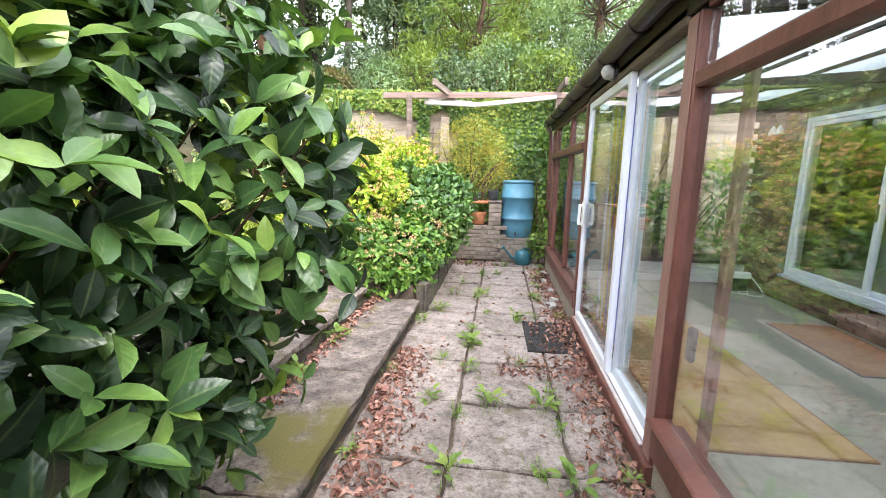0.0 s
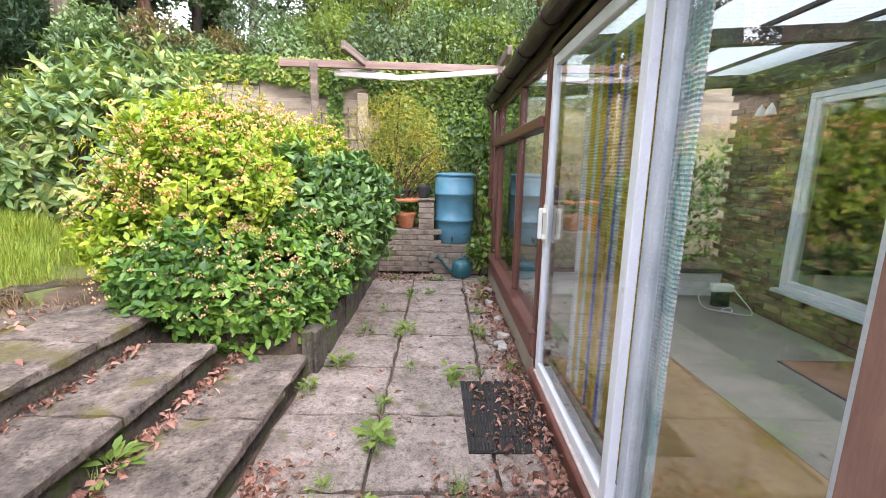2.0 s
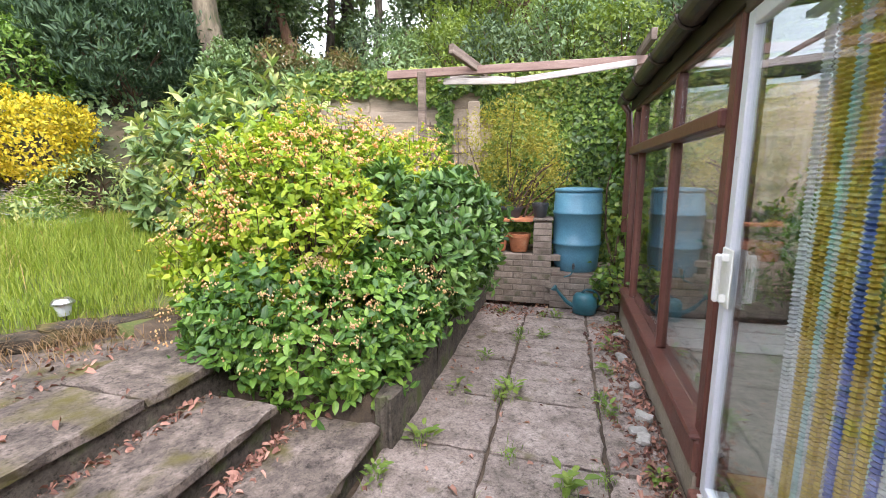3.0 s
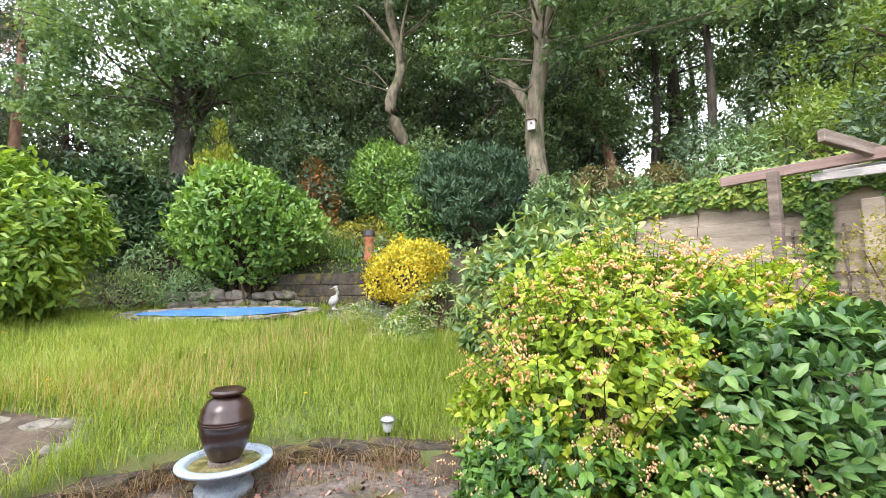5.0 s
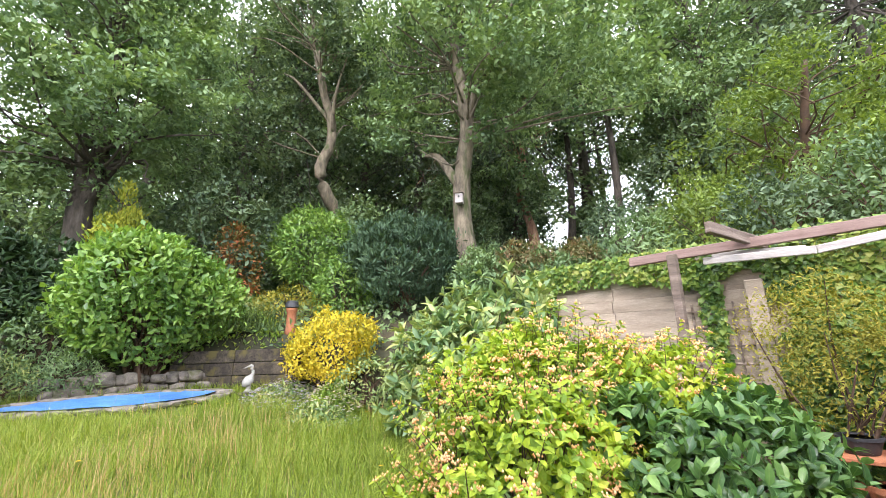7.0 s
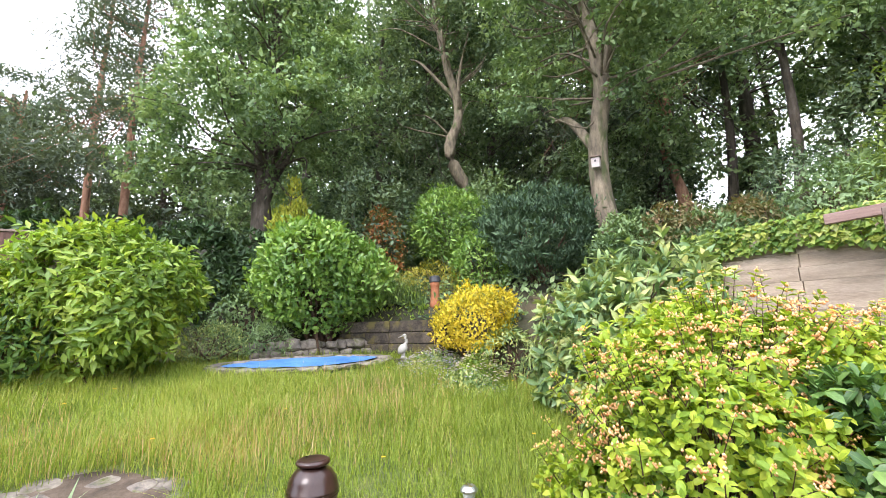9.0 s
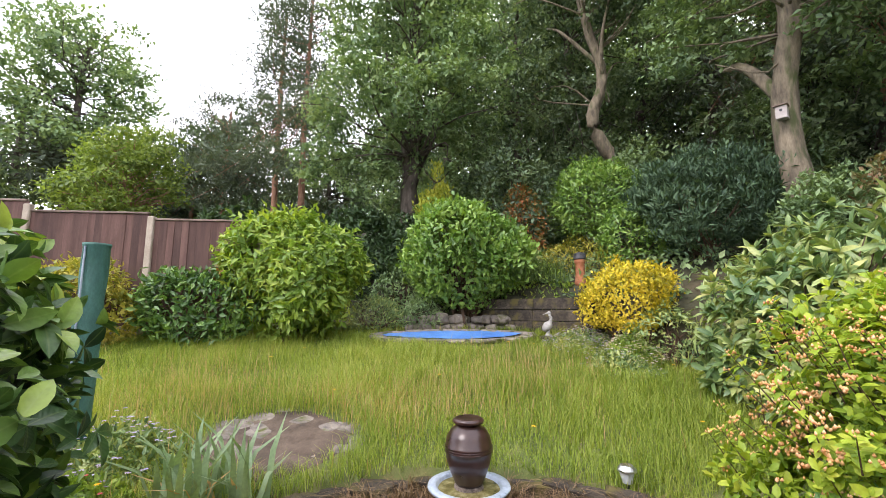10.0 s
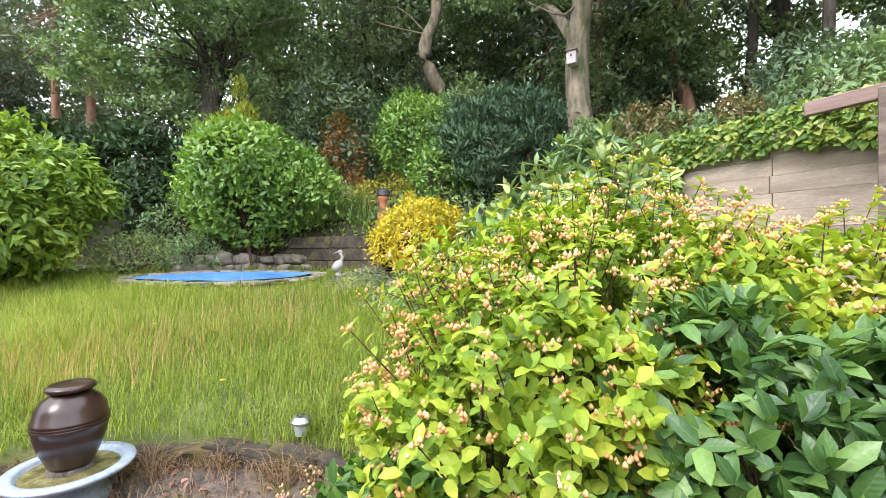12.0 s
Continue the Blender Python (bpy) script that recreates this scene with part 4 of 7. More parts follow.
rest = bmesh.new()
for r in range(37):
    z = 0.03 + 0.0375 + r * 0.075
    for c in range(60):
        y = -5.9 + 0.225 * c + (0.1125 if r % 2 else 0)
        if not brick_ok(y, z) or y > 6.6:
            continue
        if y > 4.3 and z < 2.5:
            piece("brick", brick_me, BRICK, house, (HX + 0.05, y, z))
        else:
            box(rest, HX + 0.001, HX + 0.1, y - 0.1075, y + 0.1075, z - 0.0325, z + 0.0325)
rb = part("brickwork", rest, BRICK, house)
rb["kind"] = "stuff"

patio = empty("window_1")
tagged(patio, "white aluminium sliding patio window with clear panes", "window", kind="structure")
boxed("window_sill", (HX - 0.05, HX + 0.12, 2.42, 5.7, 0.33, 0.365), ALU_GREY, patio, "", 0.006)
boxed("window_frame", (HX - 0.03, HX + 0.1, 2.5, 5.62, 0.366, 0.42), ALU, patio, "", 0.005)
boxed("window_frame", (HX - 0.03, HX + 0.1, 2.5, 5.62, 2.08, 2.13), ALU, patio, "", 0.005)
for y in (2.53, 5.59):
    boxed("window_frame", (HX - 0.03, HX + 0.1, y - 0.03, y + 0.03, 0.421, 2.079), ALU, patio, "", 0.005)


def sash(name, parent, x, y0, y1, z0, z1, w, material, label=""):
    """A frame of four bars that holds a pane."""
    bm = bmesh.new()
    for d in ((y0, y0 + w, z0, z1), (y1 - w, y1, z0, z1), (y0 + w, y1 - w, z0, z0 + w), (y0 + w, y1 - w, z1 - w, z1)):
        box(bm, x - 0.02, x + 0.02, *d, 0.004)
    ob = part(name, bm, material, parent, label)
    pane(ob, x, y0 + w - 0.01, y1 - w + 0.01, z0 + w - 0.01, z1 - w + 0.01)
    return ob


near_sash = sash("sash", patio, HX, 4.5, 5.56, 0.421, 2.079, 0.05, ALU)
boxed("latch", (HX - 0.035, HX - 0.021, 4.515, 4.535, 1.1, 1.26), DARKPOT, near_sash, "black latch", 0.003)
sash("sash", patio, HX + 0.05, 3.4, 4.6, 0.421, 2.079, 0.05, ALU)
sash("sash", patio, HX + 0.05, 2.56, 3.395, 0.421, 2.079, 0.05, ALU)

# sliding aluminium door with a sheet of overlapping frames
door = empty("door_1")
tagged(door, "white aluminium sliding glass door standing closed", "door", kind="structure")
Z0, Z1 = 0.078, 2.12
leaf_out = sash("door_leaf", door, WX, 3.24, 4.52, Z0, Z1, 0.062, ALU, "white sliding leaf")
sash("door_leaf", door, WX + 0.047, 2.375, 3.25, Z0, Z1, 0.066, ALU_GREY, "grey inner leaf")
boxed("door_head", (WX - 0.03, WX + 0.09, 2.41, 4.54, 2.122, 2.2), OLDWOOD, door, "pale weathered head rail", 0.006)
boxed("door_track", (WX - 0.005, WX + 0.1, 2.41, 4.54, 0.0635, 0.077), ALU, door, "", 0.003)
bm = bmesh.new()
box(bm, WX - 0.03, WX - 0.021, 4.4, 4.51, 0.98, 1.22, 0.004)
box(bm, WX - 0.075, WX - 0.05, 4.43, 4.455, 1.0, 1.2, 0.008)
box(bm, WX - 0.052, WX - 0.028, 4.43, 4.455, 1.0, 1.03, 0.003)
box(bm, WX - 0.052, WX - 0.028, 4.43, 4.455, 1.17, 1.2, 0.003)
part("door_handle", bm, WHITEP, leaf_out, "white plastic pull handle")

# chain curtain inside the door
curtain = empty("chain_curtain")
tagged(curtain, "hanging chain fly curtain in yellow, silver and blue strands", "curtain")
CH = [surface("chain_" + n, [c, tuple(v * 1.3 for v in c)], 20, 0.3, 0.05, 90, metal=0.2) for n, c in
      (("gold", (0.58, 0.4, 0.04)), ("silver", (0.66, 0.68, 0.72)), ("blue", (0.09, 0.15, 0.5)), ("aqua", (0.4, 0.6, 0.64)))]


def chain_mesh():
    prof = []
    z = 0.0
    while z < 1.9:
        prof += [(0.009, z), (0.0185, z + 0.008)]
        z += 0.0165
    return bm_mesh(lathe(prof, 6), "strand")


strand_src = chain_mesh()
strand_me = {}
for k, mt in enumerate(CH):
    me = strand_src.copy()
    me.materials.append(mt)
    strand_me[k] = me
order = [1, 1, 0, 0, 3, 1, 0, 0, 1, 2, 0, 0, 3, 2, 1, 0, 0, 2, 1, 0, 0, 3, 2, 0]
for i, k in enumerate(order):
    yy = 4.27 - i * 0.0385
    link("strand", strand_me[k], None, curtain).matrix_basis = pose(WX + 0.14 + random.uniform(-0.012, 0.012), yy, 0.14, random.uniform(-.25, .25), random.uniform(-.25, .25), 0)
for i in range(14):
    link("strand", strand_me[1 if i % 3 else 3], None, curtain).matrix_basis = pose(WX + 0.1 + random.uniform(-0.006, 0.006), 3.275 - 0.0105 * i, 0.14, random.uniform(-.3, .3), 0.3, 0) @ Matrix.Diagonal((0.5, 0.5, 1, 1))
boxed("rail", (WX + 0.12, WX + 0.16, 2.5, 4.42, 2.05, 2.075), ALU, curtain, "", 0.003)

# things inside
def mat_thing(name, label, x0, x1, y0, y1, z, material, rz=0, border=None):
    root = empty(name, (x0 + x1) / 2, (y0 + y1) / 2, z, rz)
    w, l = (x1 - x0) / 2, (y1 - y0) / 2
    bm = box(bmesh.new(), -w, w, -l, l, 0, 0.014, 0.004)
    part("coir_mat", bm, material, root)
    if border:
        bm = bmesh.new()
        for a in ((-w - .012, w + .012, -l - .012, -l), (-w - .012, w + .012, l, l + .012), (-w - .012, -w, -l, l), (w, w + .012, -l, l)):
            box(bm, *a, 0, 0.009)
        part("edge", bm, border, root, "dark bound edge")
    return tagged(root, label, "doormat")


mat_thing("doormat", "large tan coir doormat on the concrete floor", 1.08, 2.0, 2.5, 4.75, 0.031, COIR, 2, COIR_BR)
mat_thing("doormat", "brown coir doormat beside the patio window", 2.78, 3.36, 3.6, 4.75, 0.031, COIR_BR, 0, DARKPOT)
rmat = empty("rubber_mat", 0.57, 4.06, 0.004, 1)
bm = box(bmesh.new(), -0.23, 0.23, -0.37, 0.37, 0, 0.008)
part("base", bm, RUBBER, rmat)
bm = bmesh.new()
for i in range(25):
    xx = -0.222 + i * 0.0185
    for j in range(6):
        box(bm, xx - 0.005, xx + 0.005, -0.365 + j * 0.122, -0.365 + j * 0.122 + 0.112, 0.0085, 0.017, 0.002)
part("rib", bm, RUBBER, rmat, "ribbed rubber tread")
tagged(rmat, "black ribbed rubber mat strewn with dead leaves", "mat")
sock = empty("extension_socket", 3.2, 6.12, 0.03)
part("block", box(bmesh.new(), -0.11, 0.11, -0.05, 0.05, 0.16, 0.24, 0.012), WHITEP, sock)
part("cable", tube(spline([(-0.1, 0, 0.2), (-0.2, 0.05, 0.1), (-0.22, -0.1, 0.012), (-0.05, -0.25, 0.012), (0.05, -0.1, 0.012), (-0.1, -0.2, 0.012), (0.1, -0.35, 0.02), (0.13, -0.1, 0.14), (0.11, 0, 0.2)], 40), 0.006, 6), WHITEP, sock, "tangled white cable")
part("foot", box(bmesh.new(), -0.08, 0.08, -0.04, 0.04, 0.0, 0.165, 0.004), DARKPOT, sock)
tagged(sock, "white extension socket with a tangled cable", "socket")
lant = empty("wall_lantern", HX - 0.055, 6.0, 2.05)
lant.scale = (0.55, 0.55, 0.55)
part("arm", tube([(0.1, 0, 0.1), (0.02, 0, 0.16), (-0.04, 0, 0.12)], 0.012, 8), DARKPOT, lant)
part("shade", lathe([(0.09, -0.1), (0.06, 0.02), (0.02, 0.08), (0.012, 0.1)], 12, Matrix.Translation((-0.04, 0, 0.0))), WHITEP, lant, "pale bell-shaped shade")
part("shade", lathe([(0.09, -0.1), (0.06, 0.02), (0.02, 0.08), (0.012, 0.1)], 12, Matrix.Translation((-0.04, 0.24, 0.0))), WHITEP, lant, "pale bell-shaped shade")
part("arm", tube([(0.1, 0.24, 0.1), (0.02, 0.24, 0.16), (-0.04, 0.24, 0.12)], 0.012, 8), DARKPOT, lant)
tagged(lant, "twin bell-shaped wall lights on dark brackets", "wall light")
glob = empty("bulkhead_light", WX - 0.05, 3.58, 2.19)
glob.scale = (0.65, 0.65, 0.65)
part("base", lathe([(0.075, 0), (0.075, 0.03), (0.06, 0.035)], 20, pose(0.03, 0, 0, 0, -90, 0)), DARKPOT, glob)
part("globe", lathe([(0.06, 0.0), (0.078, 0.02), (0.085, 0.06), (0.07, 0.1), (0.04, 0.122), (0.01, 0.13)], 20, pose(0, 0, 0, 0, -90, 0)), GLOBEG, glob, "dusty white glass globe", True)
part("guard", tube([(-0.13 * math.sin(a), 0, 0.09 * math.cos(a)) for a in np.linspace(0, math.pi, 12)], 0.005, 5), STEEL, glob, "wire guard")
tagged(glob, "round white bulkhead light below the gutter", "outdoor light")

# ---------------------------------------------------------------- far end of the path
planter = empty("brick_planter")
tagged(planter, "low pale brick planter wall at the end of the path", "planter", kind="structure")
boxed("core", (-0.72, 0.08, 7.543, 7.84, 0, 0.59), MORTAR, planter, "", 0)
boxed("core", (0.09, 0.95, 7.443, 8.3, 0, 0.36), MORTAR, planter, "", 0)
pb_me = bm_mesh(box(bmesh.new(), -0.105, 0.105, -0.05, 0.05, -0.0325, 0.0325, 0.005), "brick")
for r in range(8):
    for c in range(4):
        piece("brick", pb_me, PALEBRICK, planter, (-0.63 + c * 0.22 + (0.11 if r % 2 else 0) - 0.05, 7.585, 0.036 + r * 0.075), random.uniform(-1, 1))
for r in range(5):
    for c in range(4):
        piece("brick", pb_me, PALEBRICK, planter, (0.2 + c * 0.22 - (0.06 if r % 2 else 0), 7.485, 0.036 + r * 0.075), random.uniform(-1, 1))
for r in range(13):
    piece("brick", pb_me, PALEBRICK, planter, (-0.015, 7.585, 0.036 + r * 0.075), random.uniform(-1, 1))
boxed("pier_core", (-0.11, 0.08, 7.543, 7.83, 0.591, 0.99), MORTAR, planter, "", 0)
boxed("coping", (-0.13, 0.1, 7.52, 7.85, 0.992, 1.02), STEP, planter, "", 0.008)
boxed("stand_board", (0.1, 0.96, 7.45, 8.25, 0.362, 0.4), OLDWOOD, planter, "rough board under the barrel", 0.006)
boxed("shelf_board", (-0.72, -0.135, 7.6, 8.1, 0.97, 1.0), TERRA, planter, "rusty brown shelf board", 0.004)
boxed("soil_fill", (-0.72, 0.08, 7.85, 8.4, 0, 0.58), SOIL, planter, "", 0)

butt = empty("water_butt", 0.37, 7.78, 0.402)
part("body", lathe([(0.235, 0), (0.25, 0.012), (0.262, 0.2), (0.268, 0.3), (0.282, 0.305), (0.284, 0.335), (0.27, 0.342), (0.272, 0.48), (0.272, 0.66), (0.284, 0.665), (0.286, 0.695), (0.272, 0.702), (0.268, 0.88), (0.258, 0.92)], 40), BARREL, butt, "", True)
part("lid", lathe([(0.258, 0.921), (0.272, 0.925), (0.272, 0.95), (0.255, 0.962), (0.06, 0.975), (0.01, 0.977)], 40), BARREL, butt, "", True)
tap = part("tap", tube([(-0.03, -0.26, 0.1), (-0.03, -0.33, 0.1), (-0.03, -0.345, 0.06)], 0.014, 8), DARKPOT, butt, "black plastic tap")
part("hose", tube(spline([(-0.03, -0.345, 0.06), (-0.06, -0.36, 0.0), (-0.13, -0.36, -0.03)], 8), 0.009, 6), CANP, tap, "teal garden hose")
tagged(butt, "tall blue ribbed plastic water butt on a low brick stand", "water butt")

can = empty("watering_can", 0.47, 7.3, 0.006, 8)
part("body", lathe([(0.11, 0), (0.125, 0.01), (0.13, 0.1), (0.125, 0.18), (0.1, 0.215), (0.05, 0.23)], 24), CANP, can, "", True)
spout = part("spout", tube(spline([(-0.1, 0, 0.07), (-0.19, 0, 0.12), (-0.3, 0, 0.25)], 8), np.linspace(0.028, 0.014, 8), 8), CANP, can)
part("rose", lathe([(0.014, 0), (0.04, 0.045), (0.036, 0.055)], 14, pose(-0.3, 0, 0.25, 0, -50, 0)), CANP, spout)
part("handle", tube(spline([(-0.04, 0, 0.215), (0.02, 0, 0.265), (0.12, 0, 0.23), (0.17, 0, 0.12), (0.12, 0, 0.05)], 14), 0.013, 8), CANP, can)
tagged(can, "teal plastic watering can beside the planter", "watering can")


def pot(label, x, y, z, r, h, material, rz=0):
    root = empty("plant_pot", x, y, z, rz)
    part("body", lathe([(r * 0.68, 0), (r * 0.72, 0.01), (r * 0.93, h * 0.8), (r * 0.93, h * 0.801)], 24), material, root, "", True)
    part("rim", lathe([(r * 0.94, h * 0.8), (r, h * 0.81), (r, h), (r * 0.88, h), (r * 0.86, h * 0.9)], 24), material, root)
    part("compost", lathe([(r * 0.85, h * 0.88), (r * 0.83, h * 0.9)], 20), SOIL, root)
    return tagged(root, label, "plant pot")


pot("round terracotta pot on the planter ledge", -0.3, 7.72, 0.6, 0.14, 0.22, TERRA)
pot("wide terracotta pot on the planter ledge", -0.56, 7.72, 0.6, 0.13, 0.2, TERRA)
pot("black plastic plant pot on the shelf board", -0.06, 7.72, 1.021, 0.1, 0.17, DARKPOT)
pot("black plastic plant trough on the shelf board", -0.42, 7.85, 1.001, 0.15, 0.13, DARKPOT)

shrub("golden_shrub", "feathery golden green shrub against the ivy wall", (-0.45, 8.05, 1.0),
      [(-0.5, 8.0, 1.5, 0.45, 0.28, 0.4), (-0.2, 7.98, 1.85, 0.42, 0.25, 0.4), (-0.75, 8.0, 1.9, 0.35, 0.25, 0.45), (0.05, 7.98, 1.5, 0.3, 0.2, 0.3), (-0.45, 8.0, 2.15, 0.3, 0.22, 0.3)],
      6500, 0.045, 0.34, L_NAND, 61, depth=0.8, lump=0.5, scatter=0.7, upward=0.2)
shrub("ivy_clump", "ivy and weeds spilling past the blue barrel", (0.8, 7.6, 0.0),
      [(0.84, 7.6, 0.5, 0.13, 0.14, 0.5), (0.83, 7.62, 1.15, 0.14, 0.14, 0.4), (0.72, 7.35, 0.3, 0.16, 0.16, 0.25), (0.9, 7.9, 1.2, 0.2, 0.2, 0.9), (0.95, 8.1, 1.9, 0.25, 0.2, 0.6)],
      2600, 0.075, 0.8, L_IVY, 62, category="climber", depth=0.8, lump=0.3, fine=True)

shrub("end_shrub", "dark leafy shrub outside the end glazing", (2.9, 7.8, 0.0),
      [(2.3, 7.85, 0.6, 0.45, 0.35, 0.65), (2.8, 7.9, 0.8, 0.55, 0.4, 0.75), (3.3, 7.8, 1.0, 0.5, 0.4, 0.75), (3.8, 7.9, 1.0, 0.6, 0.5, 0.8), (4.5, 8.0, 1.1, 0.6, 0.5, 0.8)],
      4200, 0.09, 0.45, L_HYPG, 63, whorl=4, depth=0.4, lump=0.25)

# pergola
perg = empty("pergola")
tagged(perg, "weathered timber pergola with a broken hanging batten", "pergola")


def beam(name, a, b, w, h, material, parent, label=""):
    a, b = Vector(a), Vector(b)
    d = b - a
    m = Matrix.Translation((a + b) / 2) @ d.to_track_quat("X", "Z").to_matrix().to_4x4()
    ob = boxed(name, (-d.length / 2, d.length / 2, -w / 2, w / 2, -h / 2, h / 2), material, parent, label, 0.006)
    ob.matrix_basis = m
    return ob


boxed("post", (-1.62, -1.53, 7.83, 7.92, 0.3, 2.81), OLDWOOD, perg, "", 0.008)
boxed("post", (0.98, 1.1, 8.42, 8.54, 0, 2.86), OLDWOOD, perg, "", 0.008)
beam("long_beam", (-2.06, 7.93, 2.81), (1.16, 8.44, 2.88), 0.06, 0.1, PERGWOOD, perg)
beam("cross_beam", (-1.08, 7.45, 2.93), (-0.82, 8.55, 2.84), 0.055, 0.11, OLDWOOD, perg)
beam("cross_beam", (1.06, 7.75, 2.98), (1.05, 8.75, 3.0), 0.06, 0.12, OLDWOOD, perg)
beam("batten", (-1.35, 8.1, 2.72), (-0.42, 8.05, 2.66), 0.03, 0.075, PALEWOOD, perg, "grey bleached batten")
beam("batten", (-1.3, 8.25, 2.79), (-0.5, 8.12, 2.69), 0.03, 0.075, PALEWOOD, perg, "grey bleached batten")
beam("batten", (-0.42, 8.05, 2.66), (0.98, 8.3, 2.83), 0.03, 0.075, PALEWOOD, perg, "grey bleached batten")

# trellis on the wall
trel = empty("trellis", -1.35, wall_y(-1.35) - 0.12, 1.2, 4)
for i in range(4):
    boxed("slat", (-0.3 + 0.2 * i, -0.28 + 0.2 * i, -0.01, 0.01, 0, 1.1), OLDWOOD, trel, "", 0.002)
for i in range(6):
    boxed("slat", (-0.34, 0.36, -0.031, -0.011, 0.05 + 0.19 * i, 0.07 + 0.19 * i), OLDWOOD, trel, "", 0.002)
tagged(trel, "small sagging wooden trellis against the wall", "trellis")
shrub("hellebore_clump", "pale leafy clump below the golden shrub", (-1.1, 8.0, 0.4),
      [(-1.1, 8.0, 0.7, 0.4, 0.3, 0.4)], 900, 0.09, 0.4, L_HYPG, 66)

# ---------------------------------------------------------------- fence
fence = empty("garden_fence")
tagged(fence, "tall dark brown board fence with concrete posts", "fence")
bd = bm_mesh(box(bmesh.new(), -0.009, 0.009, -0.062, 0.062, 0, 1.78, 0.003), "board")
FX = -7.14
for k, (y0, y1, z) in enumerate(((-8.9, -6.9, 2.05), (-6.8, -4.95, 1.92), (-4.85, -3.05, 1.745), (-2.95, -1.22, 1.575), (-1.08, 0.46, 1.475))):
    y = y0
    while y < y1:
        piece("board", bd, FENCEW, fence, (FX + random.uniform(-.005, .005), y, z - 0.02), random.uniform(-4, 4))
        y += 0.112
    boxed("cap_rail", (FX - 0.03, FX + 0.03, y0 - 0.06, y1 + 0.02, z + 1.765, z + 1.795), OLDWOOD, fence, "", 0.004)
    boxed("gravel_board", (FX - 0.02, FX + 0.02, y0 - 0.06, y1 + 0.02, z - 0.55, z - 0.03), POSTC, fence, "", 0.004)
for y, zt in ((-6.85, 3.78), (-4.9, 3.62), (-3.0, 3.46), (-1.15, 3.3), (0.54, 3.25)):
    boxed("fence_post", (FX - 0.05, FX + 0.06, y - 0.05, y + 0.05, 1.0, zt), POSTC, fence, "pale concrete post", 0.012)

# ---------------------------------------------------------------- terrace and lawn things
bowl = empty("fountain_bowl", -2.93, 3.33, 0.474)
part("foot", lathe([(0.15, 0), (0.165, 0.01), (0.165, 0.05), (0.14, 0.075), (0.155, 0.11), (0.2, 0.15), (0.225, 0.17)], 36), BLUEGLAZE, bowl, "", True)
part("rim", lathe([(0.225, 0.17), (0.262, 0.175), (0.275, 0.19), (0.272, 0.2), (0.225, 0.204), (0.212, 0.195), (0.195, 0.15), (0.1, 0.14)], 36), BLUEGLAZE, bowl, "", True)
part("water", lathe([(0.204, 0.178), (0.2, 0.182)], 32), WATER, bowl, "murky green rain water")
part("plinth", lathe([(0.095, 0.16), (0.1, 0.17), (0.095, 0.2), (0.08, 0.205)], 24), STEP, bowl)
tagged(bowl, "grey-blue glazed bowl of murky water on the terrace", "bowl")
urn = empty("glazed_urn", -2.93, 3.33, 0.681)
part("body", lathe([(0.08, 0), (0.092, 0.004), (0.1, 0.02), (0.125, 0.08), (0.15, 0.16), (0.156, 0.205), (0.161, 0.208), (0.161, 0.214), (0.157, 0.217), (0.161, 0.222), (0.161, 0.228), (0.157, 0.231), (0.161, 0.236), (0.161, 0.242), (0.156, 0.248), (0.145, 0.3), (0.115, 0.345), (0.085, 0.365), (0.078, 0.375)], 40), GLAZE, urn, "", True)
part("lid", lathe([(0.076, 0.376), (0.098, 0.383), (0.106, 0.392), (0.102, 0.405), (0.085, 0.415), (0.075, 0.412), (0.02, 0.408)], 36), GLAZE, urn, "weathered flat top", True)
tagged(urn, "brown glazed ribbed urn standing in the bowl", "urn")


def solar(x, y):
    z = float(ground_z(x, y))
    root = empty("solar_light", x, y, z)
    part("stake", lathe([(0.006, -0.1), (0.012, 0), (0.012, 0.05)], 8), DARKPOT, root)
    part("lens", lathe([(0.035, 0.05), (0.05, 0.12), (0.05, 0.125)], 16), ALU_GREY, root)
    part("cap", lathe([(0.03, 0.125), (0.066, 0.128), (0.066, 0.14), (0.045, 0.165), (0.04, 0.168)], 20), STEEL, root, "shiny steel cap")
    return tagged(root, "small steel solar light staked at the lawn edge", "solar light")


solar(-2.99, 4.46)

para = empty("covered_parasol", -3.62, 0.42, float(ground_z(-3.62, 0.42)))
H_ = 2.34 - float(ground_z(-3.62, 0.42))
bm = bmesh.new()
prof = [(0.06, 0.12), (0.085, 0.16), (0.082, 0.4), (0.09, 0.6), (0.085, 0.8), (0.094, 1.0), (0.088, 1.2), (0.095, 1.4), (0.092, H_ - 0.03), (0.098, H_ - 0.02), (0.098, H_), (0.06, H_ + 0.005)]
lathe(prof, 18, None, bm)
for v in bm.verts:
    v.co += Vector((noise.noise(v.co * 6) * 0.012, noise.noise(v.co * 6 + Vector((5, 0, 0))) * 0.012, 0))
part("cover", bm, PARASOL, para, "", True)
part("pole", lathe([(0.022, -0.1), (0.022, 0.13)], 10), STEEL, para)
part("zip", tube([(0.092, -0.02, 0.2), (0.1, -0.02, H_ / 2), (0.1, -0.02, H_ - 0.03)], 0.008, 5), BLUEGLAZE, para, "pale zip seam")
tagged(para, "closed parasol in a green cloth cover", "parasol")

